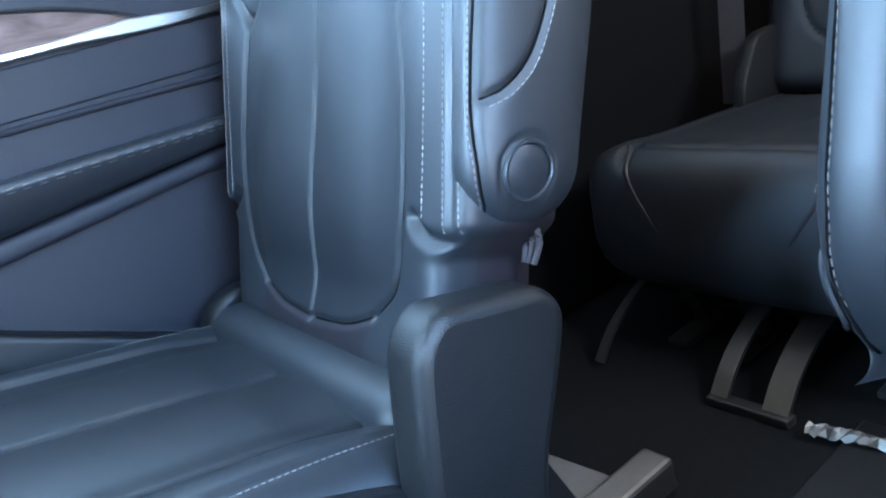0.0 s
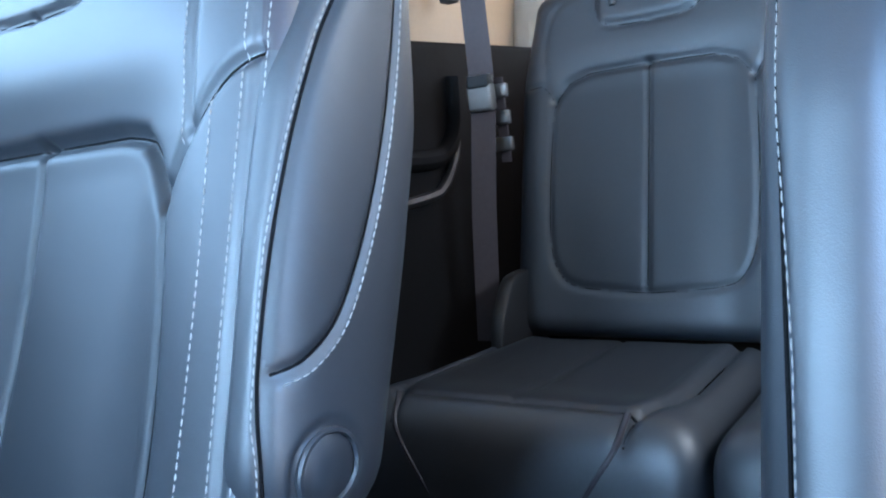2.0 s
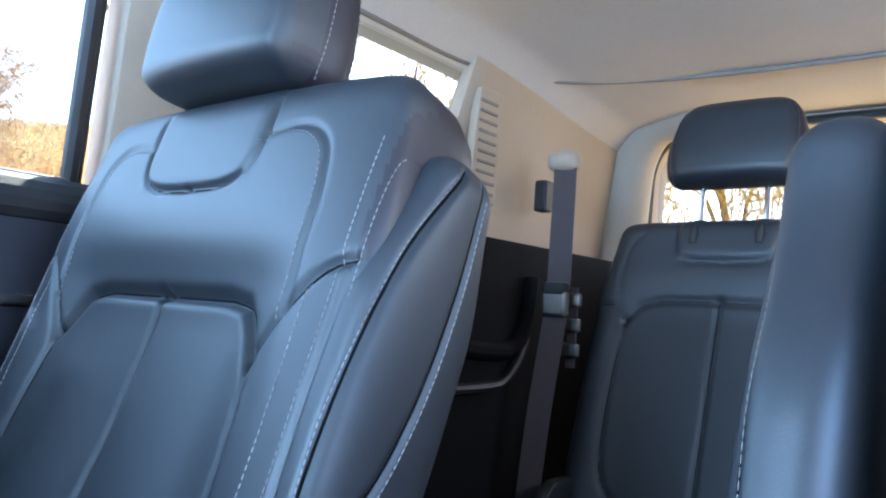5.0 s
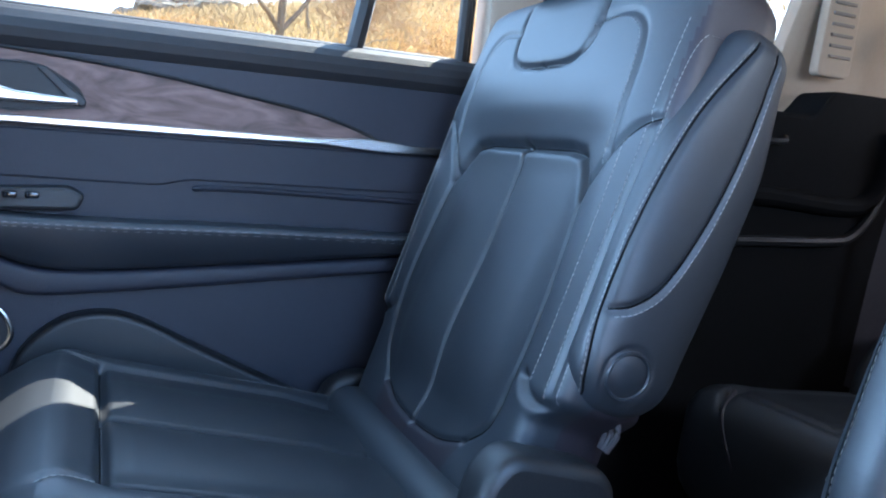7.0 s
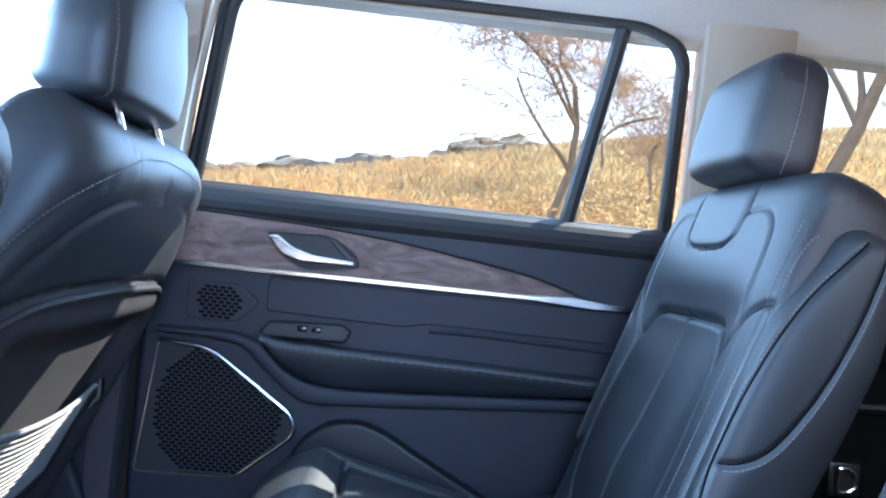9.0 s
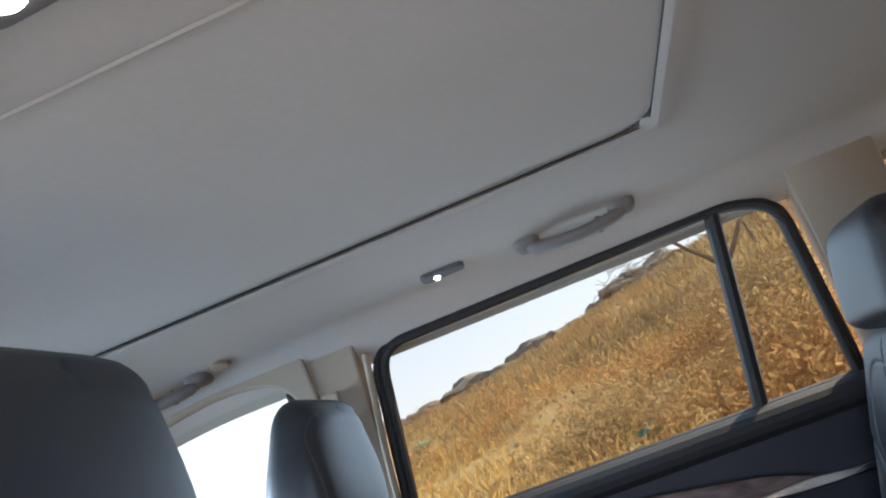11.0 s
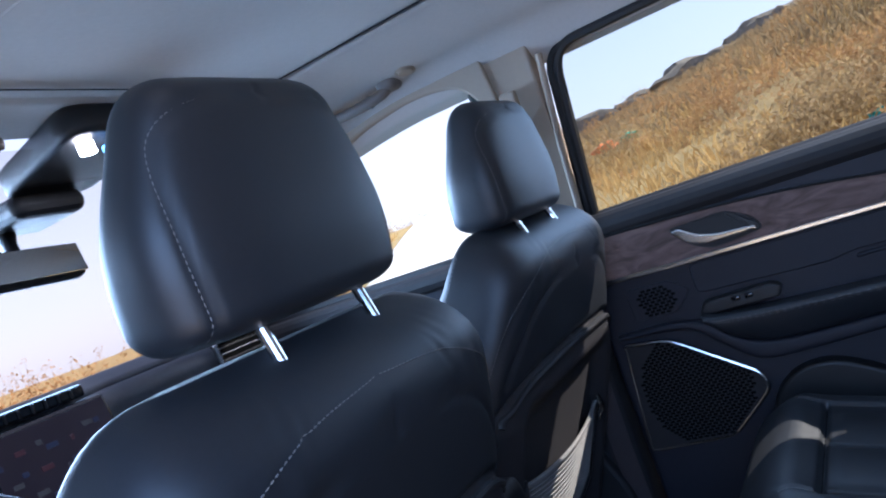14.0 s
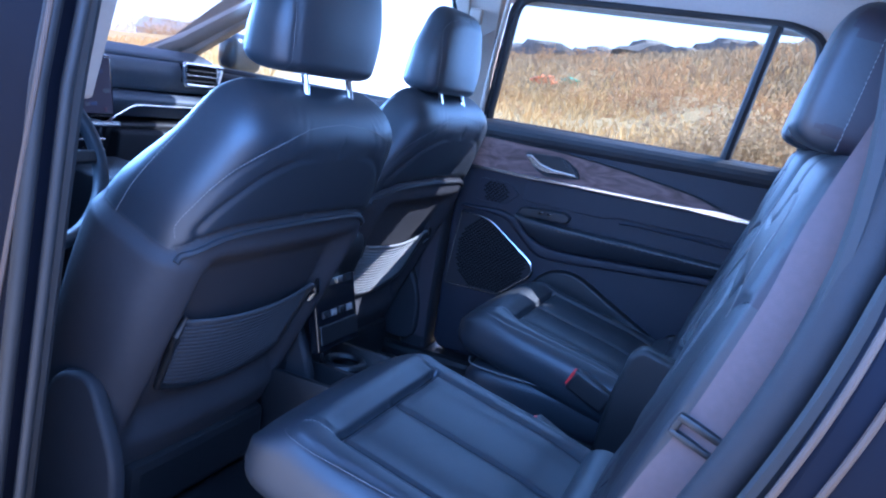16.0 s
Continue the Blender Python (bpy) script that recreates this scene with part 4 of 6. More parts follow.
    for s in (lambda l: l, mirror):
        for line in (top, flank, foot, bol, tongue):
            back.seam(s([tuple(q) for q in line]), seat)
    back.seam(mid, seat)
    for sd in (1, -1):
        part("flank_seam", tube([tuple(back.flank(np.array(0.548 - 0.02 * (0.9998 - q) / 0.05), sd * q)) for q in (0.9998, 0.998, 0.994, 0.985, 0.97, 0.95)], 0.0014, 5), DEEP, seat)
    # headrest and its posts
    headrest(cx, -0.018, 0.988, 0.116, 0.178, 0.052, 0.050, 9, seat, 0.1135, p=9.0, taper=0.05)
    posts(cx, -0.045, 0.955, 1.02, 0.064, seat, -0.01)
    # roll between cushion and backrest
    roll = Pillow(axes((cx - 0.215, 0.190, 0.388), (0, 0, 1), (1, 0, 0), (0, 1, 0)), 0.43, 0.037, 0.036, 0.05, r0=0.03, r1=0.03, p=2.1, shift=lambda v: 0.0 * v, nu=26, nb=12, nv=20)
    roll.build(seat, [], ("lumbar_roll", LEATHER))
    # cushion: v runs forward
    tilt = radians(13.0)
    cf, cu = Vector((0, math.cos(tilt), math.sin(tilt))), Vector((0, -math.sin(tilt), math.cos(tilt)))
    tr = 0.352
    sidel = [(0.173, 0.02), (0.173, tr)]
    loop = curve([(0.173, tr), (0.176, tr + 0.03), (0.190, tr + 0.058), (0.213, tr + 0.062), (0.226, tr + 0.03), (0.222, tr - 0.06), (0.214, tr - 0.2), (0.212, 0.02)], 6)
    cross = [(-0.173, tr), (0.173, tr)]
    cmid = [(0, 0.02), (0, tr)]
    seams = [(cross, 0.011, 0.005), (cmid, 0.008, 0.0036)]
    for s in (lambda l: l, mirror):
        seams += [(s(sidel), 0.008, 0.004), (s(loop), 0.004, 0.0035)]

    def crelief(u, v):
        x = np.abs(u)
        dish = -0.018 * (1 - step(0.13, 0.215, x)) * step(0.0, 0.1, v) * (1 - step(tr - 0.02, tr + 0.09, v))
        puff = 0.007 * np.cos(np.clip((x - 0.085) / 0.085, -1, 1) * 1.57) * (1 - step(tr - 0.03, tr, v))
        front = 0.006 * np.exp(-((v - tr - 0.05) / 0.04) ** 2)
        drop = -0.035 * step(tr + 0.03, tr + 0.13, v) - 0.020 * (1 - step(0.0, 0.12, v)) * (1 - 0.85 * step(0.17, 0.215, x))
        return dish + puff + front + drop

    cush = Pillow(axes(Vector((cx, 0.195, 0.328)), ux, cf, cu), 0.475, lambda v: 0.255 - 0.012 * step(0.3, 0.47, v), 0.085, 0.06, r0=0.03, r1=0.07, p=4.2, D=crelief, seams=seams,
                  nu=150 if detailed else 100, nv=130)
    cush.build(seat, [("cushion_centre", LEATHER_INSET, lambda u, v: (np.abs(u) < 0.173) & (v < tr)), ("cushion_front", LEATHER, lambda u, v: (np.abs(u) < 0.173) & (v >= tr))], ("cushion", LEATHER))
    for line in (cross, cmid, sidel, mirror(sidel)):
        cush.seam(line, seat)
    for s in (lambda l: l, mirror):
        cush.stitch(s([(q[0] + 0.006, q[1] + 0.002) for q in loop]), seat, long=0.0045)
    # lower skirt pad, shell, rails
    skirt = Pillow(axes((cx, 0.19, 0.30), (1, 0, 0), (0, 1, 0), (0, 0, 1)), 0.43, 0.243, 0.065, 0.08, r0=0.03, r1=0.06, p=4.5, nu=50, nb=26, nv=26)
    skirt.build(seat, [], ("cushion_skirt", LEATHER))
    for s in (-1, 1):
        part("skirt_piping", tube([tuple(q) for q in curve([(cx + s * 0.243, 0.22, 0.345), (cx + s * 0.249, 0.42, 0.352), (cx + s * 0.246, 0.54, 0.352), (cx + s * 0.225, 0.60, 0.35), (cx + s * 0.17, 0.622, 0.346)], 5)], 0.0022, 6), THREAD, seat, "pale piping")
    part("seat_base", box(cx - 0.19, cx + 0.19, 0.2, 0.56, 0.15, 0.25, 0.02), PLASTIC, seat)
    for s in (-1, 1):
        part("rail", box(cx + s * 0.17 - 0.022, cx + s * 0.17 + 0.022, -0.12, 0.58, 0.105, 0.15, 0.006), STEEL, seat, "dull steel floor rail")
        part("side_leg", prism(rounded([(0.02, 0.14), (0.34, 0.14), (0.3, 0.30), (0.10, 0.34)], 0.03), cx + s * 0.2 - 0.02, cx + s * 0.2 + 0.02, 0.006), PLASTIC, seat)
    # inboard hinge cover, belt stalk
    hx = cx - sx * 0.276
    cover = prism(rounded([(0.165, 0.12), (0.262, 0.12), (0.262, 0.30 - drop), (0.250, 0.39 - drop), (0.226, 0.50 - drop), (0.200, 0.523 - drop), (0.10, 0.497 - drop), (0.082, 0.47 - drop), (0.098, 0.43 - drop), (0.142, 0.345 - drop)], [0.01, 0.02, 0.04, 0.05, 0.02, 0.025, 0.02, 0.02, 0.03, 0.08]), hx - 0.025, hx + 0.025, 0.012, seg=4)
    part("hinge_cover", cover, PLASTIC, seat, "black plastic hinge cover")
    ox = cx + sx * 0.262
    part("hinge_cover", prism(rounded([(0.1, 0.14), (0.42, 0.14), (0.36, 0.26), (0.24, 0.34), (0.2, 0.42), (0.13, 0.43)], 0.03), ox - 0.022, ox + 0.022, 0.01, seg=3), PLASTIC, seat)
    bk = part("belt_buckle", turned(box(-0.016, 0.016, -0.028, 0.028, -0.05, 0.05, 0.008), Matrix.Translation((cx - sx * 0.255, 0.300, 0.380)) @ Euler((radians(-66), 0, 0)).to_matrix().to_4x4()), PLASTIC, seat, "black belt buckle with red button")
    part("release_button", turned(box(-0.012, 0.012, -0.02, 0.02, 0.046, 0.054, 0.003), Matrix.Translation((cx - sx * 0.255, 0.300, 0.380)) @ Euler((radians(-66), 0, 0)).to_matrix().to_4x4()), RED, bk, "red release button")
    # raised armrest, inboard
    av, au = Vector((0, -0.359, 0.933)), Vector((0, 0.933, 0.359))
    org = Vector((cx - sx * arm_out, 0.058, 0.524)) + au * 0.016 - av * low
    wide = lambda v: 0.062 + 0.006 * step(0.05, 0.2, v) - 0.030 * step(0.26, 0.41, v)
    inset = curve([(0.054, 0.098), (0.034, 0.110), (0.012, 0.138), (-0.004, 0.19), (-0.013, 0.25), (-0.015, 0.32), (-0.010, 0.395)], 7)
    edge = curve([(0.036, 0.010), (0.051, 0.04), (0.0595, 0.10), (0.061, 0.2), (0.049, 0.3), (0.016, 0.395)], 7)
    ring = [(0.010 + 0.0265 * math.cos(k * math.pi / 12), 0.046 + 0.0265 * math.sin(k * math.pi / 12)) for k in range(25)]
    arm = Pillow(axes(org, au, av, Vector((-sx, 0, 0))), 0.412 + low, wide, 0.032, arm_back, r0=arm_round, r1=0.03, p=2.7, q=2.0, nu=80, nb=30, nv=90,
                 seams=[(inset, 0.004, 0.0035), (edge, 0.0035, 0.0035), (ring, 0.003, 0.0028)],
                 D=lambda u, v: 0.002 * np.exp(-(np.hypot(u - 0.010, v - 0.046) / 0.018) ** 6))
    poly = [tuple(q) for q in inset] + [tuple(q) for q in edge if q[1] > 0.10][::-1]
    arm.build(seat, [("armrest_inset", LEATHER_INSET, lambda u, v: inside(poly, u, v))], ("armrest", LEATHER))
    arm.seam([tuple(q) for q in inset], seat, 0.0012)
    arm.seam([(min(q[0], 0.95 * float(arm.weff(np.array(q[1])))), q[1]) for q in edge], seat, 0.0012)
    disc = [tuple(q) for q in arm.on([0.010 + 0.0235 * math.cos(k * math.pi / 16) for k in range(32)], [0.046 + 0.0235 * math.sin(k * math.pi / 16) for k in range(32)], 0.002)]
    part("pivot_button", tube(disc, 0.0022, 6, closed=True, up=(1, 0, 0)), LEATHER, seat, "round pivot cover ring")
    arm.stitch([(min(q[0] + 0.003, 0.96 * float(arm.weff(np.array(q[1])))), q[1]) for q in edge], seat)
    arm.stitch([(q[0] - 0.005, q[1] - 0.005) for q in inset], seat)
    # release strap under the armrest
    for k in range(3):
        dx = 0.006 * (k - 1)
        part("strap", tube([tuple(q) for q in curve([(cx - sx * 0.232 + dx, 0.055, 0.540), (cx - sx * 0.233 + dx * 1.5, 0.046, 0.508), (cx - sx * 0.228 + dx, 0.052, 0.484)], 5)], 0.0032, 6), WEBBING, seat)
    return seat


def third_row_seat(cx, sx, label, cc):
    seat = thing("third_row_seat", (cx, -0.75, 0.2), label, "car seat", "third-row seats")
    a = radians(17)
    up, fw = Vector((0, -math.sin(a), math.cos(a))), Vector((0, math.cos(a), math.sin(a)))
    ux = Vector((sx, 0, 0))
    base = Vector((cx, -0.885, 0.385)) - fw * 0.05
    L = 0.66
    half = [(0, 0.485), (0.11, 0.483), (0.150, 0.47), (0.178, 0.435)]
    flank = curve([(0.178, 0.435), (0.184, 0.3), (0.180, 0.17), (0.160, 0.110), (0.12, 0.088), (0, 0.078)], 6)
    shoulder = curve([(0.178, 0.435), (0.192, 0.458), (0.208, 0.47), (0.235, 0.468)], 5)
    pad = curve([(0.098, 0.66), (0.098, 0.60), (0.085, 0.572), (0.05, 0.562), (0, 0.56)], 5)
    arch = curve([(0.195, 0.47), (0.200, 0.53), (0.188, 0.6), (0.15, 0.635)], 5)
    seams = [([(0, 0.485), (0, 0.09)], 0.005, 0.0045)]
    for s in (lambda l: l, mirror):
        seams += [(s(half), 0.006, 0.006), (s(flank), 0.0045, 0.005), (s(shoulder), 0.005, 0.005), (s(pad), 0.005, 0.004), (s(arch), 0.003, 0.003)]
    back = Pillow(axes(base, ux, up, fw), L, lambda v: 0.252 - 0.025 * step(0.45, 0.66, v), 0.05, 0.07, r0=0.04, r1=0.04, p=5.5, seams=seams, nu=90, nv=90,
                  D=lambda u, v: -0.012 * (1 - step(0.13, 0.215, np.abs(u))) * (1 - step(0.44, 0.54, v)) + 0.006 * (1 - step(0.08, 0.1, np.abs(u))) * step(0.56, 0.58, v))
    ins = [tuple(q) for q in half] + [tuple(q) for q in flank]
    ins = ins + mirror(ins)[::-1]
    back.build(seat, [("centre_panel", LEATHER_INSET, lambda u, v: inside(ins, u, v)), ("headrest_tongue", LEATHER, lambda u, v: (np.abs(u) < 0.098) & (v > 0.562))], ("backrest", LEATHER))
    for s in (lambda l: l, mirror):
        for line in (half, flank, shoulder, pad):
            back.seam(s([tuple(q) for q in line]), seat)
    back.seam([(0, 0.485), (0, 0.09)], seat)
    for s in (-1, 1):
        slot = back.on([s * 0.062], [0.615], 0.001)[0]
        part("post_slot", tube([tuple(slot + np.array(up) * 0.018), tuple(slot), tuple(slot - np.array(up) * 0.018)], [0.006, 0.010, 0.006], 10), RUBBER, seat)
    headrest(cx, -1.10, 1.072, 0.134, 0.175, 0.05, 0.04, 8, seat, 0.11)
    posts(cx, -1.095, 1.0, 1.09, 0.062, seat, 0.01)
    cw = 0.244
    tr = 0.435
    seams = [([(-0.175, tr), (0.175, tr)], 0.007, 0.006), ([(0, 0.02), (0, tr)], 0.004, 0.005)]
    fl = [(0.190, 0.02), (0.195, 0.30), (0.186, 0.39), (0.168, tr), (0.160, tr + 0.040)]
    for s in (lambda l: l, mirror):
        seams.append((s(fl), 0.014, 0.008))
    cush = Pillow(axes((cc, -0.895, 0.291), ux, (0, 0.995, 0.10), (0, -0.10, 0.995)), 0.487, cw, 0.097, 0.125, r0=0.03, r1=0.052, p=5.0, q=2.6, seams=seams, nu=80, nv=80,
                  D=lambda u, v: -0.008 * (1 - step(0.12, 0.2, np.abs(u))) + 0.004 * np.exp(-((v - 0.41) / 0.05) ** 2))
    cush.build(seat, [("cushion_centre", LEATHER_INSET, lambda u, v: (np.abs(u) < 0.16) & (v < tr))], ("cushion", LEATHER))
    cush.seam([(-0.175, tr), (0.175, tr)], seat, 0.0022)
    for s in (lambda l: l, mirror):
        cush.seam(s(fl), seat, 0.002)
    for s in (-1, 1):
        brow = curve([(cc + s * 0.160, -0.455, 0.430), (cc + s * 0.150, -0.425, 0.395), (cc + s * 0.118, -0.4135, 0.345), (cc + s * 0.086, -0.4135, 0.29), (cc + s * 0.078, -0.421, 0.235)], 6)
        part("front_seam", tube([tuple(q) for q in brow], 0.0040, 8), LEATHER_SIDE, seat, "raised front seam")
    # folding legs and latches under the cushion
    for x, wide_ in ((cx + sx * 0.020, 0.013), (cx - sx * 0.062, 0.018), (cx + sx * 0.235, 0.008)):
        arc = curve([(x, -0.337, 0.112), (x + 0.002, -0.375, 0.146), (x + 0.004, -0.425, 0.172), (x + 0.004, -0.50, 0.20)], 6)
        v, f = [], []
        for p in arc:
            v += [(p[0] - wide_, p[1], p[2]), (p[0] + wide_, p[1], p[2]), (p[0] + wide_, p[1] - 0.004, p[2] - 0.005), (p[0] - wide_, p[1] - 0.004, p[2] - 0.005)]
        for i in range(len(arc) - 1):
            f += [(i * 4 + j, i * 4 + (j + 1) % 4, i * 4 + 4 + (j + 1) % 4, i * 4 + 4 + j) for j in range(4)]
        mesh_part("leg_strap", v, f, TRACK, seat, "curved dark steel leg strap")
    part("foot_plate", box(min(cx - sx * 0.085, cx + sx * 0.035), max(cx - sx * 0.085, cx + sx * 0.035), -0.350, -0.330, 0.10, 0.114, 0.003), TRACK, seat, "dark steel foot plate")
    for k, dx in enumerate((-0.16, 0.06, 0.16)):
        x = cx + sx * dx
        part("leg_bracket", joined(turned(box(-0.012, 0.012, -0.01, 0.01, 0, 0.17, 0.004), Matrix.Translation((x, -0.52, FLOOR_Z + 0.01)) @ Euler((radians(-22), 0, 0)).to_matrix().to_4x4()),
                                  box(x - 0.02, x + 0.02, -0.56, -0.44, FLOOR_Z + 0.002, FLOOR_Z + 0.014, 0.004)), TRACK, seat, "dark steel leg bracket")
    part("seat_base", box(cx - 0.19, cx + 0.19, -0.9, -0.56, FLOOR_Z + 0.005, 0.26, 0.02), PLASTIC, seat)
    part("side_hinge", prism(rounded([(-1.02, 0.2), (-0.78, 0.2), (-0.80, 0.42), (-0.86, 0.50), (-0.95, 0.50)], 0.03), cx + sx * 0.225, cx + sx * 0.25, 0.005), PLASTIC, seat, "black plastic side hinge")
    seat.location.y += 0.045
    return seat


def front_seat(cx, sx, label, lit_net=False, dy=0.0):
    seat = thing("front_seat", (cx, 1.1, FLOOR_Z), label, "car seat", "front seats")
    a = radians(22)
    up, rw = Vector((0, -math.sin(a), math.cos(a))), Vector((0, -math.cos(a), -math.sin(a)))
    ux = Vector((sx, 0, 0))
    L = 0.765
    # seams seen from behind
    split = curve([(0.284, 0.500), (0.266, 0.520), (0.22, 0.545), (0.165, 0.556), (0.08, 0.560), (0, 0.561)], 6)
    inner = curve([(0.282, 0.508), (0.2875, 0.535), (0.281, 0.568), (0.262, 0.615), (0.232, 0.660), (0.185, 0.699), (0.11, 0.726), (0, 0.735)], 6)
    seam3 = curve([(0.262, 0.533), (0.266, 0.548), (0.243, 0.592), (0.190, 0.648), (0.117, 0.682), (0, 0.698)], 6)
    shoulder = curve([(0.108, 0.727), (0.125, 0.742), (0.150, 0.757)], 4)
    seams = []
    for s in (lambda l: l, mirror):
        seams += [(s(split), 0.010, 0.006), (s(inner), 0.003, 0.0035), (s(seam3), 0.005, 0.0045), (s(shoulder), 0.003, 0.004)]

    def relief(u, v):
        x = np.abs(u)
        lower = 0.008 * (1 - step(0.50, 0.54, v))
        dent = -0.034 * (1 - step(0.19, 0.245, x)) * step(0.08, 0.15, v) * (1 - step(0.45, 0.52, v))
        return lower + dent

    back = Pillow(axes(Vector((cx, 1.10, 0.280)), ux, up, rw), L, lambda v: 0.290 + 0.006 * step(0.3, 0.5, v) + 0.016 * step(0.2, 0.4, v) * (1 - step(0.475, 0.50, v)) - 0.055 * step(0.54, 0.765, v) - 0.02 * (1 - step(0, 0.3, v)), 0.112, lambda v: 0.13 - 0.095 * step(0.46, 0.72, v), r0=0.04, r1=0.080, p=4.4,
                  D=relief, seams=seams, nu=130, nb=34, nv=110)
    sv = [q[1] for q in split][::-1]; sw = [abs(q[0]) for q in split][::-1]
    cut = lambda u: np.interp(np.abs(u), sw, sv)
    back.build(seat, [("back_shell", SHELL, lambda u, v: v < cut(u), True), ("upper_panel", LEATHER, lambda u, v: (v >= cut(u)) & (v < 0.725))], ("backrest", LEATHER))
    for s in (lambda l: l, mirror):
        back.stitch(s([(q[0] + 0.002, q[1] + 0.006) for q in inner][2:]), seat, long=0.0042, r=0.0008)
    for side in (0.9985, -0.9985):
        back.stitch([(0.25, q) for q in np.linspace(0.50, 0.738, 40)], seat, long=0.0042, r=0.0008, th=side)
    # trim rim under the split
    rim = [tuple(q) for q in mirror([tuple(q) for q in split])] + [tuple(q) for q in split][::-1]
    part("rim_trim", tube([tuple(q) for q in back.on([r[0] for r in rim], [r[1] - 0.012 for r in rim], 0.001)], 0.006, 8), PLASTIC_SOFT, seat)
    # map pocket: an elastic net across the hollow of the shell
    nu, nv = 40, 26
    lo_v = lambda u: 0.165 + 0.035 * (np.abs(u) / 0.2) ** 2
    hi_v = lambda u: 0.352 - 0.010 * np.cos(u / 0.2 * 1.5)
    K, U = np.meshgrid(np.linspace(0, 1, nv), np.linspace(-0.2, 0.2, nu), indexing='ij')
    Vv = lo_v(U) + K * (hi_v(U) - lo_v(U))
    taper = 0.90 + 0.10 * K
    sag = 0.008 + 0.016 * np.cos(U / 0.2 * 1.5) * K
    P0 = back.on(U * taper, Vv, 0.0) + np.array(rw) * sag[..., None]
    P1 = P0 - np.array(rw) * 0.003
    vs = np.concatenate([P0.reshape(-1, 3), P1.reshape(-1, 3)])
    fs, o = [], nu * nv
    for i in range(nv - 1):
        for j in range(nu - 1):
            q = (i * nu + j, i * nu + j + 1, (i + 1) * nu + j + 1, (i + 1) * nu + j)
            fs += [q, tuple(o + k for k in q[::-1])]
    for j in range(nu - 1):
        fs += [(j, j + 1, o + j + 1, o + j), ((nv - 1) * nu + j, (nv - 1) * nu + j + 1, o + (nv - 1) * nu + j + 1, o + (nv - 1) * nu + j)]
    # sunlight on the passenger net is put into its paler colour
    pocket = mesh_part("map_pocket", vs, fs, NET_SUNLIT if lit_net else NET_SHADED, seat, "grey stretch-net map pocket")
    edge_r = [tuple(p) for p in np.concatenate([P0[::-1, 0], P0[0, 1:], P0[1:, -1]])]
    part("pocket_rim", tube(edge_r, 0.007, 8), PLASTIC, seat, "black pocket rim")
    part("pocket_hem", tube([tuple(p) for p in P0[-1] + np.array(rw) * 0.001], 0.004, 8), NET_SUNLIT if lit_net else NET_SHADED, pocket, "elastic pocket hem")
    for k in range(17):
        kk = (k + 0.5) / 17
        i0 = kk * (nv - 1); i1 = int(i0)
        row = P0[i1] * (1 - (i0 - i1)) + P0[i1 + 1] * (i0 - i1)
        part("net_cord", tube([tuple(p) for p in row[1:-1] + np.array(rw) * 0.0015], 0.0019, 5), NET_SUNLIT if lit_net else NET_SHADED, pocket)
    for s in (-1, 1):
        clip = back.on([s * 0.207, s * 0.214, s * 0.204], [0.31, 0.335, 0.368], 0.010)
        part("pocket_clip", tube([tuple(p) for p in clip], [0.006, 0.008, 0.004], 8), CHROME if sx * s > 0 else PLASTIC, seat, "bright pocket clip" if sx * s > 0 else "")
    # headrest
    headrest(cx + (0.022 if sx < 0 else -0.027), 0.838 if sx < 0 else 0.818, 1.010 if sx < 0 else 0.985, 0.163 if sx < 0 else 0.150, 0.232 if sx < 0 else 0.216, 0.064, 0.060, 6, seat, 0.140 if sx < 0 else 0.128, back_seam=True, taper=0.24)
    posts(cx + (0.022 if sx < 0 else -0.027), 0.780 if sx < 0 else 0.76, 0.935, 1.05 if sx < 0 else 1.02, 0.074, seat, -0.03)
    # cushion, outer side shield, base
    cu = Pillow(axes((cx, 1.03, 0.33), ux, (0, 0.995, 0.1), (0, -0.1, 0.995)), 0.50, 0.255, 0.07, 0.08, r0=0.04, r1=0.07, p=4.2, nu=50, nb=20, nv=40,
                D=lambda u, v: -0.02 * (1 - step(0.12, 0.2, np.abs(u))))
    cu.build(seat, [], ("cushion", LEATHER))
    for s in (-1, 1):
        part("side_shield", prism(rounded([(0.90, 0.19), (1.46, 0.19), (1.46, 0.28), (1.10, 0.33), (1.05, 0.47), (0.97, 0.48), (0.90, 0.33)], 0.05), cx + s * 0.290 - 0.016, cx + s * 0.290 + 0.016, 0.010, seg=3), PLASTIC_SOFT, seat)
        part("rail", box(cx + s * 0.19 - 0.024, cx + s * 0.19 + 0.024, 0.90, 1.5, 0.105, 0.15, 0.005), STEEL, seat, "dull steel floor rail")
    part("seat_base", box(cx - 0.2, cx + 0.2, 0.96, 1.42, 0.15, 0.27, 0.02), PLASTIC, seat)
    seat.location.y += dy      # slid along its rails
    seat.location.z -= 0.032 if sx < 0 else 0.006
    return seat


second_row_seat(0.402, 1, "black leather captain chair with pale stitching beside the closed door")
second_row_seat(-0.440, -1, "black leather captain chair with pale stitching beside the open doorway", False, low=0.050, drop=0.25, arm_out=0.297, arm_back=0.032, arm_round=0.105)
third_row_seat(0.250, 1, "black leather folding third-row seat with headrest raised", 0.286)
third_row_seat(-0.282, -1, "black leather folding third-row seat behind the doorway chair", -0.207)
front_seat(-0.346, -1, "black leather driver seat with dark back shell and net pocket", dy=0.0)
front_seat(0.384, 1, "black leather passenger seat with sunlit stretch-net map pocket", True, dy=0.065)


# ---- cabin fittings ----
HANDLE_GREY = mat("grey_grab_handle", (0.17, 0.155, 0.145), 0.6, bump=0.3, scale=100, vary=0.05, spec=0.3)


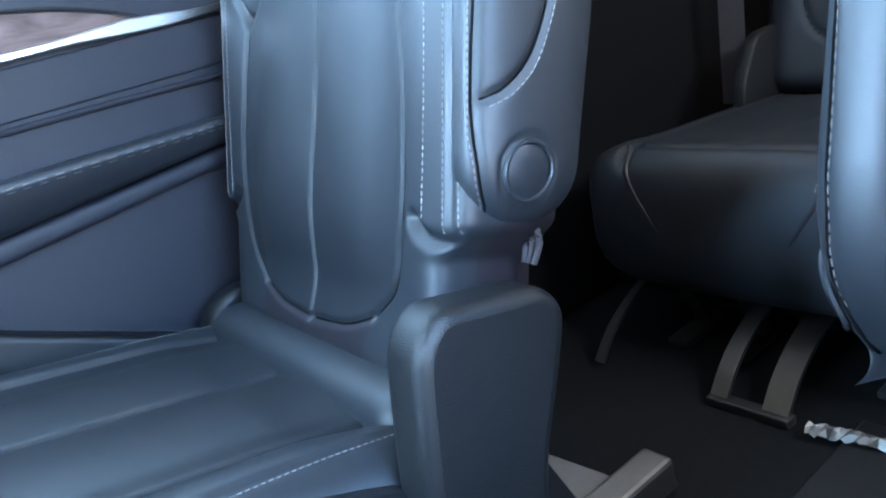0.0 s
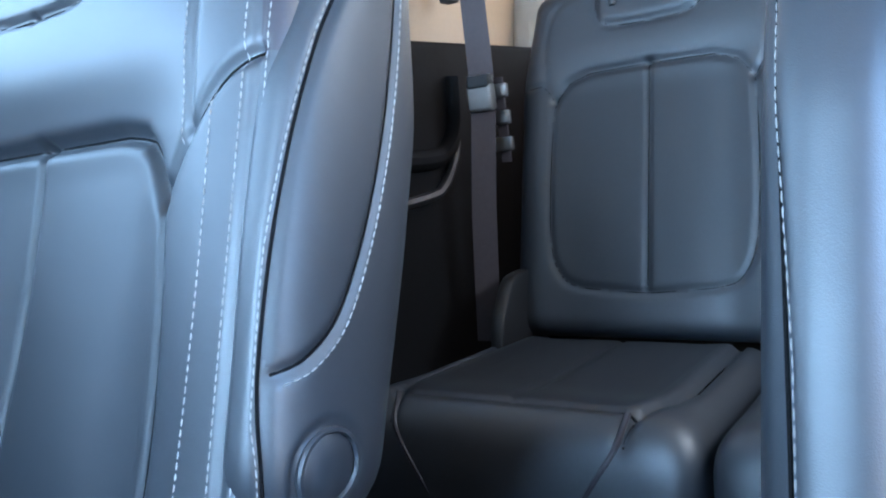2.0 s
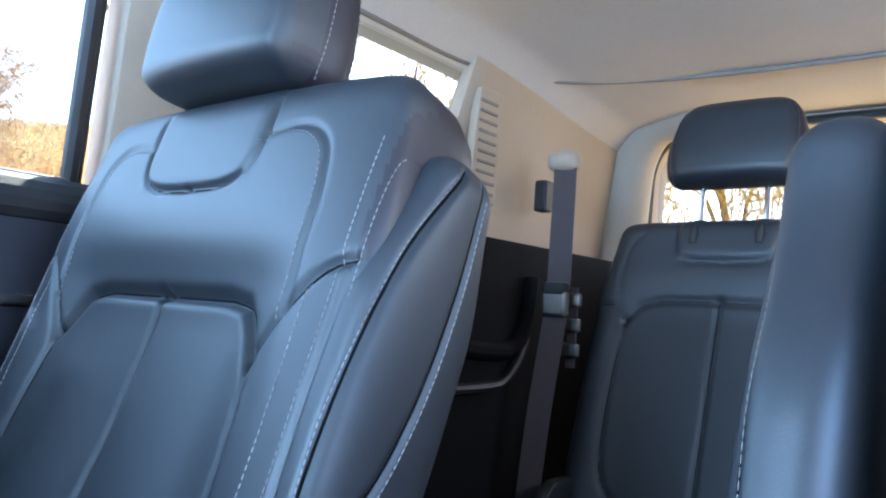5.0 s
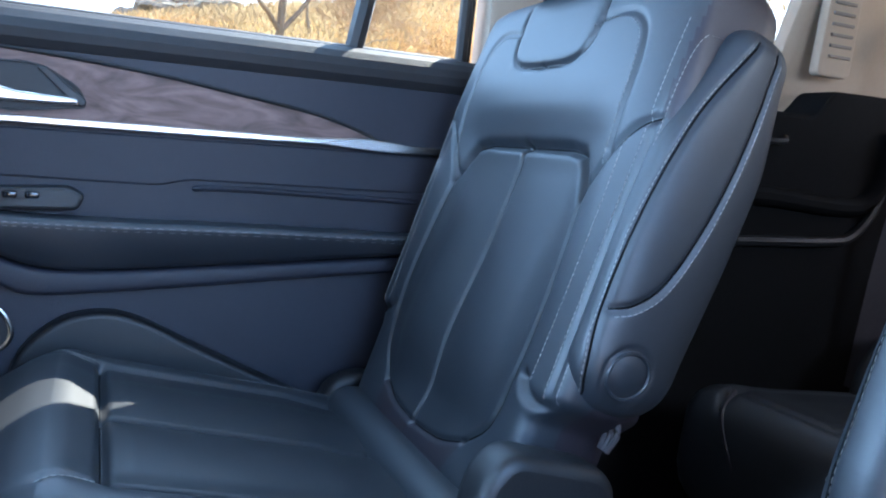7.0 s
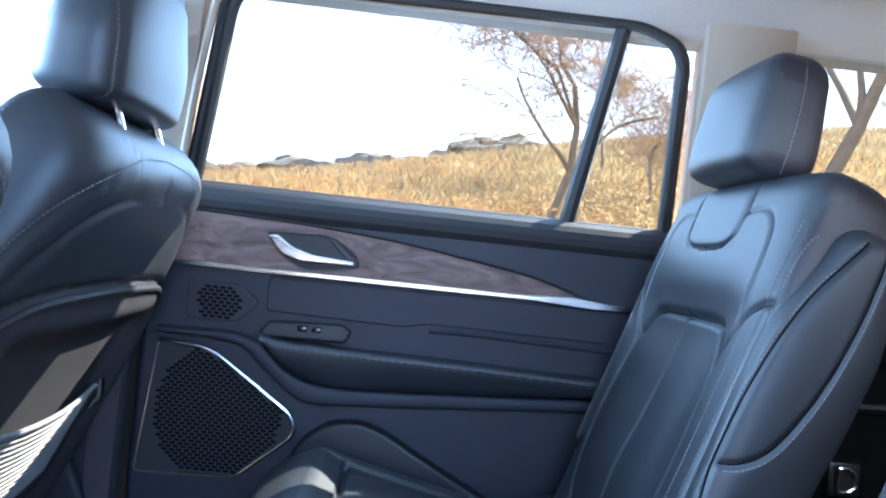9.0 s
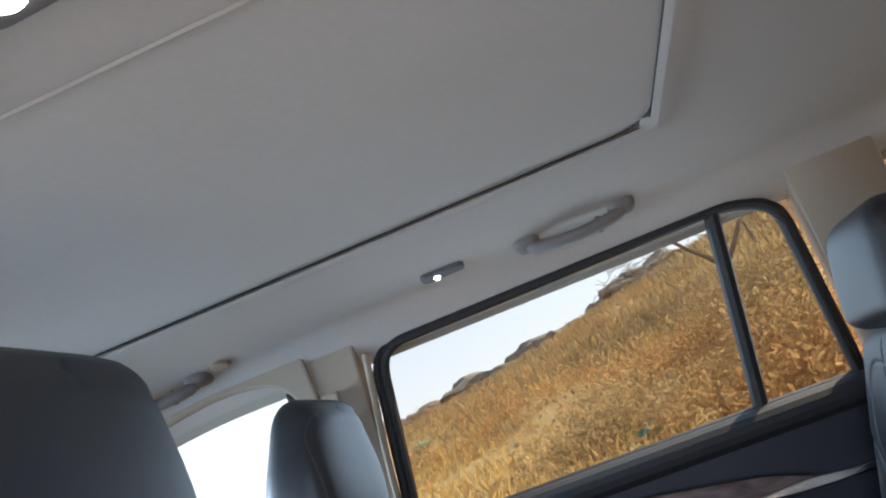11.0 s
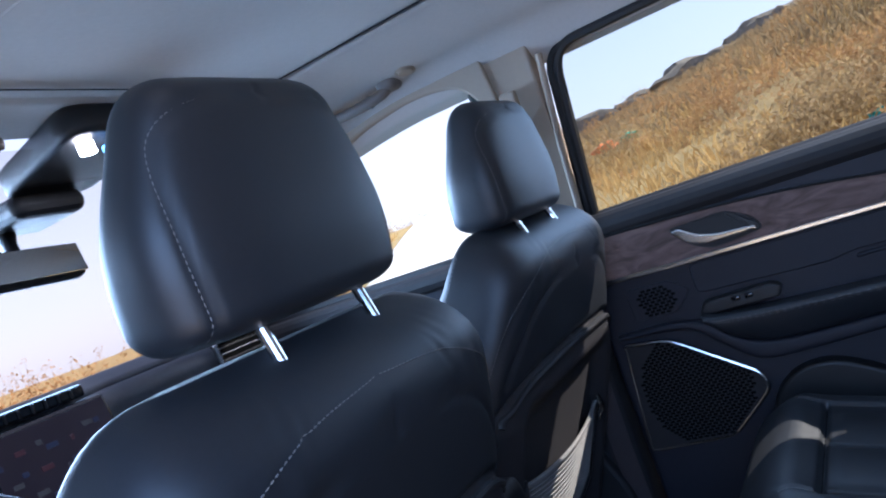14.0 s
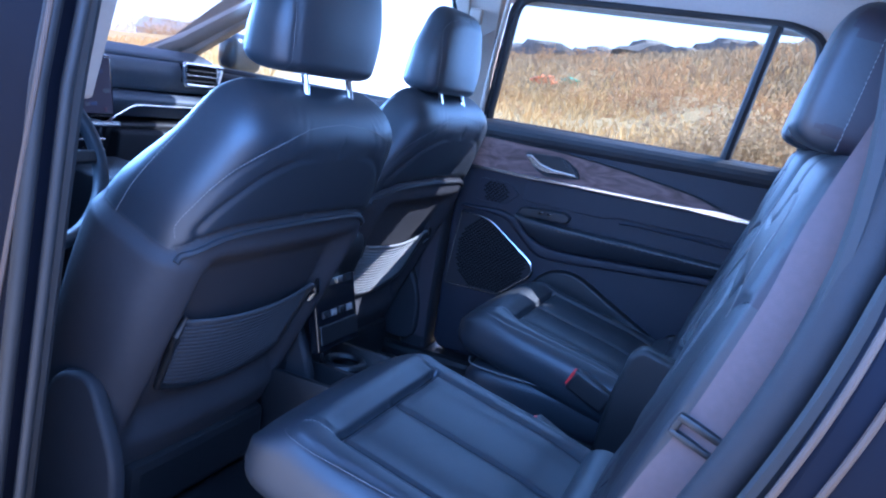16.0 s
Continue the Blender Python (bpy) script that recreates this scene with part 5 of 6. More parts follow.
def grab_handle(sx, y0, y1, label):
    h = thing("grab_handle", (sx * 0.63, (y0 + y1) / 2, 1.36), label, "grab handle", "roof grab handles")
    x, z = 0.604, 1.356
    pts = [(sx * (x + 0.02), y0, z + 0.016), (sx * (x + 0.004), y0 + 0.008, z - 0.008), (sx * (x - 0.004), y0 + 0.04, z - 0.018), (sx * (x - 0.006), (y0 + y1) / 2, z - 0.022), (sx * (x - 0.004), y1 - 0.04, z - 0.018), (sx * (x + 0.004), y1 - 0.008, z - 0.008), (sx * (x + 0.02), y1, z + 0.016)]
    part("grip", tube([tuple(q) for q in curve(pts, 6)], 0.0165, 12, flat=0.75), HANDLE_GREY, h)
    for y in (y0, y1):
        part("mount", box(min(sx * 0.590, sx * 0.645), max(sx * 0.590, sx * 0.645), y - 0.026, y + 0.026, 1.342, 1.385, 0.016, 3), HANDLE_GREY, h)
    part("coat_hook", tube([tuple(q) for q in curve([(sx * 0.598, y0 + 0.05, 1.350), (sx * 0.594, y0 + 0.052, 1.334), (sx * 0.604, y0 + 0.052, 1.326)], 4)], 0.006, 8), HANDLE_GREY, h)
    return h


grab_handle(1, 0.262, 0.452, "grey grab handle with coat hook above rear window")
grab_handle(1, 1.17, 1.41, "grey grab handle above front passenger window")
grab_handle(-1, 0.262, 0.452, "grey grab handle above the open doorway")
LAMP_GREY = mat("lamp_bezel_grey", (0.10, 0.095, 0.10), 0.5)
LAMP_ON = glow_mat("warm_white_led", (1.0, 0.93, 0.82), 14)


def courtesy_lamp(sx, size, label, lx=0.585, ly=0.62):
    c = thing("courtesy_lamp", (sx * lx, ly, 1.362), label, "interior lamp", "courtesy lamps")
    z = float(roof_z(np.array(lx), np.array(ly))) - 0.004
    M = Matrix.Translation((sx * lx, ly, z)) @ Euler((0, radians(sx * 13), 0)).to_matrix().to_4x4()
    part("bezel", turned(prism(rounded([(-0.012 * size, -0.044), (0.012 * size, -0.044), (0.015 * size, 0.044), (-0.015 * size, 0.044)], 0.016), -0.006, 0.008, 0.003, axis='z'), M), LAMP_GREY, c, "grey lamp bezel")
    part("lens", turned(tube([(0, 0.012, -0.0085), (0, 0.012, -0.006), (0, 0.012, 0.0)], [0.005 * size, 0.0065 * size, 0.0065 * size], 14), M), LAMP_ON, c, "lit white lens")
    return c


courtesy_lamp(1, 1.0, "small lit courtesy lamp in the roof rail")
courtesy_lamp(-1, 2.0, "lit oval courtesy lamp over the doorway", 0.452, 0.655)
for y, nm in ((1.108, "plug"), (1.455, "plug")):
    c = thing("trim_plug", (0.60, y, 1.36), "round light grey trim plug in roof rail", "trim plug", "roof rail plugs")
    M = Matrix.Translation((0.595, y, float(roof_z(np.array(0.595), np.array(y))) - 0.002)) @ Euler((0, radians(14), 0)).to_matrix().to_4x4()
    part("disc", turned(tube([(0, 0, -0.005), (0, 0, -0.003), (0, 0, 0.006)], [0.016, 0.019, 0.02], 22), M), PILLAR, c)
    part("ring", turned(tube([(0.0215 * math.cos(k * math.pi / 12), 0.0215 * math.sin(k * math.pi / 12), 0.0) for k in range(24)], 0.0022, 6, closed=True), M), PILLAR, c)
bt = thing("belt_anchor", (0.655, 0.94, 1.2), "grey belt height adjuster on centre pillar", "belt anchor")
part("slide", box(0.664, 0.682, 0.915, 0.955, 1.12, 1.24, 0.006), PILLAR, bt)
part("guide", box(0.650, 0.668, 0.912, 0.958, 1.155, 1.185, 0.006), PLASTIC, bt)


def belt(name, pts, width, side_dir, label, group="seat belts", webbing=None):
    """A flat webbing strap along points."""
    b = thing(name, tuple(pts[0]), label, "seat belt", group)
    line = curve(pts, 8)
    s = np.array(side_dir, float)
    v, f = [], []
    for i, p in enumerate(line):
        d = (line[min(i + 1, len(line) - 1)] - line[max(i - 1, 0)])
        sd = s - d * (s @ d) / (d @ d)
        sd = sd / np.linalg.norm(sd)
        nn = np.cross(d, sd); nn = nn / np.linalg.norm(nn) * 0.0009
        a, c = p + sd * width / 2, p - sd * width / 2
        v += [a + nn, c + nn, c - nn, a - nn]
    for i in range(len(line) - 1):
        for j in range(4):
            f.append((i * 4 + j, i * 4 + (j + 1) % 4, i * 4 + 4 + (j + 1) % 4, i * 4 + 4 + j))
    mesh_part("webbing", v, f, webbing or WEBBING, b)
    return b


CLIP_X = 0.520
# third row belt on the pale quarter trim
b3 = belt("seat_belt", [(0.562, -0.945, 1.115), (0.554, -0.93, 0.98), (0.54, -0.90, 0.82), (0.555, -0.88, 0.6), (0.57, -0.87, 0.36)], 0.048, (1, 0.25, 0), "dark grey third-row seat belt with hanging tongue")
part("upper_guide", turned(box(-0.035, 0.035, -0.03, 0.02, -0.022, 0.022, 0.018, 4), Matrix.Translation((0.570, -0.95, 1.125))), PILLAR, b3, "pale grey belt guide")
part("tongue", box(0.514, 0.566, -0.91, -0.885, 0.80, 0.85, 0.006), STEEL, b3, "metal belt tongue")
part("tongue_grip", box(0.517, 0.563, -0.912, -0.883, 0.842, 0.868, 0.005), PLASTIC, b3)
sl = thing("belt_slot", (0.63, -0.94, 1.0), "dark slot beside the belt guide", "belt slot")
part("slot", box(0.640, 0.672, -1.035, -1.0, 1.03, 1.10, 0.006), RUBBER, sl)
clip = thing("belt_clip", (0.46, -0.93, 0.78), "grey belt clip hanging beside the third-row seat", "belt clip")
part("strap", box(CLIP_X - 0.010, CLIP_X + 0.010, -0.935, -0.930, 0.70, 0.86, 0.001), WEBBING, clip)
for z in (0.735, 0.785, 0.835):
    part("tongue_plate", box(CLIP_X - 0.021, CLIP_X + 0.021, -0.932, -0.920, z - 0.013, z + 0.013, 0.004), STEEL, clip, "dull metal tongue plate")
# near second-row belt across the doorway chair
b2 = belt("seat_belt", [(-0.72, -0.10, 1.14), (-0.735, -0.03, 0.935), (-0.735, -0.004, 0.827), (-0.735, 0.043, 0.680), (-0.735, 0.078, 0.598), (-0.735, 0.14, 0.42), (-0.735, 0.19, 0.2)], 0.054, (0.15, 1, 0.40), "mauve grey second-row seat belt beside the doorway chair", webbing=WEBBING_PALE)
TNG = Matrix.Translation((-0.737, 0.043, 0.680)) @ Euler((radians(20), 0, 0)).to_matrix().to_4x4()
part("tongue", turned(joined(box(-0.005, 0.006, -0.036, 0.036, 0.006, 0.016, 0.004), box(-0.005, 0.006, -0.036, 0.036, -0.012, -0.004, 0.003), box(-0.004, 0.005, -0.036, -0.028, -0.010, 0.012, 0.002), box(-0.004, 0.005, 0.028, 0.036, -0.010, 0.012, 0.002)), TNG), PLASTIC, b2, "black belt tongue")
belt("seat_belt", [(0.66, 0.935, 1.17), (0.665, 0.95, 0.9), (0.67, 0.96, 0.5), (0.68, 0.96, 0.2)], 0.046, (0, 1, 0), "dark grey front passenger seat belt on the pillar")

# air vent in the rear quarter trim
vent = thing("pillar_vent", (0.67, -0.80, 1.14), "pale slatted air vent in quarter trim", "air vent")
part("vent_frame", prism(rounded([(-0.765, 0.98), (-0.86, 0.98), (-0.875, 1.26), (-0.79, 1.26)], 0.015), 0.678, 0.70, 0.004), PILLAR, vent)
# bars in a darkened grey stand in for shade between pale slats
for k in range(11):
    z = 1.02 + k * 0.021
    part("slat", box(0.674, 0.684, -0.850, -0.790, z - 0.003, z + 0.003, 0.001), VENT_GREY, vent)
# small hinged hook and pocket on the dark quarter panel
hk = thing("cargo_hook", (0.65, -0.62, 0.84), "black folding hook on quarter trim", "hook")
part("hook", tube([tuple(q) for q in curve([(0.652, -0.60, 0.852), (0.640, -0.61, 0.842), (0.640, -0.66, 0.842), (0.652, -0.675, 0.85)], 4)], 0.006, 8), PLASTIC, hk)
cup = thing("side_bin", (0.645, -0.55, 0.62), "black storage bin in quarter trim", "storage bin")
part("bin_rim", tube([(0.652, a, b) for a, b in curve([(-0.25, 0.640), (-0.60, 0.648), (-0.83, 0.650), (-0.90, 0.664), (-0.955, 0.72), (-0.975, 0.785)], 6)], 0.011, 8, up=(1, 0, 0)), PLASTIC, cup)

# floor console end between the front seats
CON = Matrix.Translation((0.015, 0.93, 0.50)) @ Euler((radians(-14), 0, 0)).to_matrix().to_4x4()
con = thing("centre_console", (0.01, 1.15, FLOOR_Z), "black centre console with rear vents and sockets", "console")
part("console_body", prism(rounded([(0.99, 0.11), (1.75, 0.11), (1.75, 0.66), (1.45, 0.64), (1.02, 0.645), (0.915, 0.62), (0.905, 0.58), (0.97, 0.34)], 0.03), -0.095, 0.125, 0.015, seg=3), PLASTIC, con)
part("console_lid", box(-0.105, 0.135, 0.93, 1.30, 0.645, 0.69, 0.022, 3), LEATHER, con, "leather console lid")
part("rear_panel", turned(box(-0.088, 0.092, -0.012, 0.012, -0.15, 0.115, 0.003), CON), GLOSS, con, "gloss black rear control panel")
for k in range(2):
    fr = part("rear_vent", turned(joined(box(-0.080 + k * 0.084, 0.000 + k * 0.084, -0.022, -0.010, 0.088, 0.096, 0.003), box(-0.080 + k * 0.084, 0.000 + k * 0.084, -0.022, -0.010, 0.034, 0.042, 0.003),
                                         box(-0.080 + k * 0.084, -0.073 + k * 0.084, -0.022, -0.010, 0.040, 0.090, 0.002), box(-0.007 + k * 0.084, 0.000 + k * 0.084, -0.022, -0.010, 0.040, 0.090, 0.002)), CON), PLASTIC, con, "rear air vent frame")
    for j in range(3):
        part("vent_slat", turned(box(-0.073 + k * 0.084, -0.007 + k * 0.084, -0.019, -0.012, 0.049 + j * 0.013, 0.053 + j * 0.013, 0.001), CON), PLASTIC, fr)
    part("vent_tab", turned(box(-0.048 + k * 0.084, -0.028 + k * 0.084, -0.024, -0.018, 0.060, 0.068, 0.001), CON), CHROME, fr, "chrome vent tab")
part("vent_wheel", turned(box(0.081, 0.085, -0.022, -0.012, 0.052, 0.084, 0.002), CON), STEEL, con, "chrome vent wheel")
for k in range(4):
    part("button", turned(box(-0.070 + k * 0.038, -0.042 + k * 0.038, -0.018, -0.010, -0.002, 0.016, 0.003), CON), CHROME if k in (1, 2) else PLASTIC, con)
for k in range(4):
    part("socket", turned(joined(box(-0.066 + k * 0.036, -0.040 + k * 0.036, -0.017, -0.011, -0.075, -0.058, 0.003), box(-0.060 + k * 0.036, -0.046 + k * 0.036, -0.019, -0.016, -0.070, -0.064, 0.001)), CON), VENT_GREY if k % 2 else PLASTIC, con)
part("lower_flap", turned(box(-0.082, 0.086, -0.017, -0.011, -0.135, -0.090, 0.004), CON), PLASTIC, con)
# low cup tray behind the console
tray = thing("floor_tray", (0.01, 0.88, FLOOR_Z), "black floor tray with cup well and open slot", "cup holder")
part("tray_body", joined(box(-0.135, -0.118, 0.80, 0.985, 0.10, 0.315, 0.006), box(0.133, 0.15, 0.80, 0.985, 0.10, 0.315, 0.006), box(-0.118, 0.133, 0.80, 0.816, 0.10, 0.292, 0.006), box(-0.118, 0.133, 0.968, 0.985, 0.10, 0.32, 0.006),
                         box(0.000, 0.016, 0.816, 0.968, 0.10, 0.300, 0.005), box(-0.118, 0.133, 0.816, 0.968, 0.10, 0.165, 0.003)), PLASTIC, tray)
part("cup_ring", tube([(0.075 + 0.045 * math.cos(a * math.pi / 12), 0.892 + 0.045 * math.sin(a * math.pi / 12), 0.292) for a in range(24)], 0.010, 8, closed=True), PLASTIC, tray, "raised cup ring")
part("slot_lip", box(-0.110, -0.008, 0.822, 0.834, 0.288, 0.302, 0.004), PLASTIC, tray)
part("tray_foot", box(-0.16, 0.175, 0.79, 0.99, 0.098, 0.115, 0.006), PLASTIC, tray)

# tie-down ring on the quarter panel, floor plate
dr = thing("tie_down_ring", (0.65, -0.36, 0.51), "chrome tie-down ring on black quarter trim", "tie-down")
part("ring_base", box(0.638, 0.664, -0.392, -0.332, 0.482, 0.545, 0.006), PLASTIC, dr)
part("ring", tube([(0.634, a, b) for a, b in rounded([(-0.347, 0.492), (-0.347, 0.536), (-0.366, 0.536), (-0.381, 0.524), (-0.381, 0.504), (-0.366, 0.492)], 0.008)], 0.0035, 8, closed=True, up=(1, 0, 0)), CHROME, dr, "chrome ring")
lt = thing("side_latch", (0.65, -0.4, 0.74), "pale latch plate on black quarter trim", "latch")
part("latch_plate", box(0.640, 0.664, -0.43, -0.37, 0.728, 0.75, 0.004), PILLAR, lt)
fpl = thing("floor_plate", (0.35, 0.02, FLOOR_Z), "grey textured floor plate beside the seat track", "floor plate")
part("plate", prism(rounded([(0.262, -0.085), (0.45, -0.065), (0.45, 0.16), (0.262, 0.16)], 0.03), 0.108, 0.118, 0.003, axis='z'), PLATE, fpl)
# floor rails and a mat
for x in (0.27, 0.53, -0.27, -0.53):
    r = thing("seat_track", (x, -0.1, FLOOR_Z), "dull steel seat track set in the carpet", "seat track", "seat tracks")
    part("track", joined(box(x - 0.02, x + 0.02, 0.16, 0.74, 0.098, 0.108, 0.002), box(x - 0.006, x + 0.006, 0.16, 0.74, 0.106, 0.111, 0.001)), TRACK, r)
mt = thing("floor_mat", (0.02, -0.05, FLOOR_Z), "black ribbed plastic aisle mat", "mat")
part("mat_sheet", box(-0.10, 0.10, -0.34, 0.30, 0.100, 0.108, 0.003), PLASTIC, mt)

# ---- dashboard ----
dash = thing("dashboard", (0, 1.9, 0.5), "dark padded dashboard with chrome line and vents", "dashboard")
DASH_ROWS = ((-0.735, 0.0), (-0.30, 0.02), (-0.15, -0.06), (0.10, -0.06), (0.22, 0.02), (0.735, 0.03))


def dash_band(name, profile, material, label="", x0=-0.735, x1=0.735, lift=0.0):
    """A band of the dashboard across the car: its profile (y, z) swells towards the middle."""
    xs = np.linspace(x0, x1, 40)
    dy = np.interp(xs, [a for a, _ in DASH_ROWS], [b for _, b in DASH_ROWS])
    ring = rounded(profile, 0.018, 4)
    v = [(x, y + d, z + lift * math.sin((x - x0) / (x1 - x0) * math.pi)) for x, d in zip(xs, dy) for y, z in ring]
    k = len(ring)
    f = [(i * k + j, i * k + (j + 1) % k, (i + 1) * k + (j + 1) % k, (i + 1) * k + j) for i in range(len(xs) - 1) for j in range(k)]
    f += [tuple(range(k)), tuple(range((len(xs) - 1) * k, len(xs) * k))]
    return mesh_part(name, v, f, material, dash, label)


dash_band("dash_top", [(1.90, 0.945), (1.98, 0.972), (2.36, 0.955), (2.36, 0.90), (1.93, 0.905)], DASH)
dash_band("dash_pad", [(1.865, 0.90), (1.885, 0.935), (1.96, 0.93), (1.96, 0.83), (1.89, 0.835)], DASH, "stitched dash pad")
dash_band("dash_ledge", [(1.83, 0.805), (1.86, 0.825), (1.98, 0.83), (1.98, 0.74), (1.88, 0.745)], DASH, lift=0.006)
dash_band("dash_lower", [(1.86, 0.735), (1.98, 0.745), (1.98, 0.42), (1.92, 0.42)], PLASTIC)
part("chrome_line", tube([(x, 1.842 + float(np.interp(x, [a for a, _ in DASH_ROWS], [b for _, b in DASH_ROWS])), 0.742 + 0.05 * float(step(0.18, 0.32, x))) for x in np.linspace(0.14, 0.70, 24)], 0.005, 8), CHROME, dash, "satin chrome dash line")
part("glove_box", prism(rounded([(1.86, 0.46), (1.98, 0.46), (1.98, 0.715), (1.845, 0.715)], 0.02), 0.24, 0.68, 0.01), PLASTIC_SOFT, dash)
for x in (0.615, -0.615):
    vn = part("side_vent", box(x - 0.080, x + 0.080, 1.875, 1.95, 0.872, 0.935, 0.016, 3), DEEP, dash, "side air vent")
    part("vent_ring", tube([(x + a, 1.876, b) for a, b in rounded([(-0.085, 0.868), (0.080, 0.868), (0.095, 0.938), (-0.095, 0.938)], 0.012)], 0.0075, 8, closed=True, up=(0, 1, 0)), CHROME, vn, "satin vent surround")
    for k in range(3):
        part("vane", box(x - 0.078, x + 0.078, 1.872, 1.890, 0.882 + k * 0.017, 0.886 + k * 0.017, 0.001), CHROME if k == 1 else PLASTIC, vn)
SCREEN = glow_mat("dim_map_screen", (0.030, 0.018, 0.032), 0.12)
SCR = Matrix.Translation((-0.035, 1.755, 0.850)) @ Euler((radians(-12), 0, 0)).to_matrix().to_4x4()
scr = part("touch_screen", turned(box(-0.135, 0.135, -0.012, 0.012, -0.085, 0.085, 0.008), SCR), GLOSS, dash, "dark touch screen")
part("display", turned(box(-0.125, 0.125, -0.0145, -0.011, -0.075, 0.075, 0.001), SCR), SCREEN, scr, "dim purple screen")
ICONS = [glow_mat("screen_icon_" + n_, c_, 0.016) for n_, c_ in (("red", (0.8, 0.25, 0.35)), ("blue", (0.25, 0.35, 0.8)), ("white", (0.7, 0.7, 0.75)))]
for k in range(21):
    ix, iz = -0.105 + 0.034 * (k % 7) + 0.008 * math.sin(k * 2.1), -0.058 + 0.045 * (k // 7) + 0.010 * math.sin(k * 1.7)
    wd = (0.006, 0.010, 0.004, 0.012)[k * 7 % 4]
    part("screen_icon", turned(box(ix - wd, ix + wd, -0.0165, -0.0142, iz - 0.005, iz + 0.005, 0.001), SCR), ICONS[(k * 5) % 3], scr)
part("screen_shelf", turned(box(-0.13, 0.13, -0.035, 0.0, -0.112, -0.098, 0.004), SCR), CHROME, dash, "satin shelf under the screen")
part("climate_panel", prism(rounded([(1.75, 0.56), (1.92, 0.52), (1.92, 0.755), (1.775, 0.755)], 0.01), -0.155, 0.105, 0.01), GLOSS, dash, "gloss black climate panel")
for k in range(2):
    part("stack_trim", box(-0.145, 0.095, 1.752, 1.764, 0.70 - k * 0.085, 0.706 - k * 0.085, 0.002), CHROME, dash)
for x in (0.07, -0.12):
    part("volume_knob", tube([(x, 1.775, 0.665), (x, 1.742, 0.662), (x, 1.739, 0.662)], [0.022, 0.021, 0.017], 18), CHROME, dash)
for k in range(6):
    part("climate_button", box(-0.085 + k * 0.024, -0.068 + k * 0.024, 1.752, 1.77, 0.655, 0.672, 0.002), PLASTIC, dash)
part("stack_vent", box(-0.15, 0.09, 1.80, 1.86, 0.940, 0.966, 0.006), GLOSS, dash)
for k in range(8):
    part("stack_vent_vane", box(-0.14 + k * 0.028, -0.136 + k * 0.028, 1.794, 1.806, 0.944, 0.962, 0.001), PLASTIC, dash)
wheel = thing("steering_wheel", (-0.42, 1.42, 0.72), "black leather steering wheel with dark spokes", "steering wheel")
WM = Matrix.Translation((-0.42, 1.43, 0.72)) @ Euler((radians(65), 0, 0)).to_matrix().to_4x4()
part("rim", turned(tube([(0.188 * math.cos(a * math.pi / 24), 0.188 * math.sin(a * math.pi / 24), 0) for a in range(48)], 0.017, 12, closed=True), WM), LEATHER, wheel)
part("hub", turned(tube([(0, 0, -0.03), (0, 0, 0.02), (0, 0, 0.035)], [0.075, 0.07, 0.05], 20), WM), PLASTIC, wheel)
for s in (-1, 1):
    part("spoke", turned(box(s * 0.12 - 0.06, s * 0.12 + 0.06, -0.02, 0.012, -0.004, 0.010, 0.006), WM), PLASTIC, wheel)
part("spoke", turned(box(-0.02, 0.02, -0.18, -0.05, -0.004, 0.010, 0.006), WM), PLASTIC, wheel)
part("column", turned(tube([(0, 0, -0.02), (0, 0, -0.30)], [0.045, 0.06], 14), WM), PLASTIC, wheel)

oc = thing("overhead_console", (-0.02, 1.40, 1.33), "black overhead console with two reading lamps and buttons", "console")
part("console_shell", turned(prism(rounded([(-0.10, -0.13), (0.10, -0.13), (0.085, 0.13), (-0.085, 0.13)], 0.05), -0.02, 0.03, 0.012, axis='z', seg=3), Matrix.Translation((-0.02, 1.42, 1.335)) @ Euler((radians(-8), 0, 0)).to_matrix().to_4x4()), PLASTIC, oc)
for s in (-1, 1):
    part("reading_lamp", tube([(-0.02 + s * 0.055, 1.33, 1.308), (-0.02 + s * 0.055, 1.33, 1.325)], 0.013, 14), LAMP_ON, oc, "lit reading lamp")
part("button", box(-0.045, -0.025, 1.32, 1.335, 1.307, 1.32, 0.003), glow_mat("blue_button", (0.1, 0.35, 0.8), 1.0), oc, "blue button")
part("button", box(-0.012, 0.008, 1.32, 1.335, 1.307, 1.32, 0.003), RED, oc, "red button")
im = thing("rear_view_mirror", (-0.10, 1.56, 1.20), "black interior mirror on windscreen stalk", "mirror")
part("mirror_housing", turned(box(-0.125, 0.125, -0.02, 0.02, -0.034, 0.034, 0.018, 3), Matrix.Translation((-0.10, 1.55, 1.185)) @ Euler((radians(-8), 0, radians(14))).to_matrix().to_4x4()), PLASTIC, im)
part("mirror_glass", turned(box(-0.115, 0.115, -0.0225, -0.019, -0.027, 0.027, 0.001), Matrix.Translation((-0.10, 1.55, 1.185)) @ Euler((radians(-8), 0, radians(14))).to_matrix().to_4x4()), mat("mirror_silver", (0.85, 0.86, 0.86), 0.02, metal=1.0, vary=0.01), im)
part("stalk", tube([(-0.10, 1.565, 1.20), (-0.08, 1.60, 1.24), (-0.06, 1.62, 1.275)], 0.014, 10), PLASTIC, im)
part("sensor_cover", box(-0.11, 0.03, 1.50, 1.66, 1.262, 1.305, 0.02, 3), PLASTIC, im)
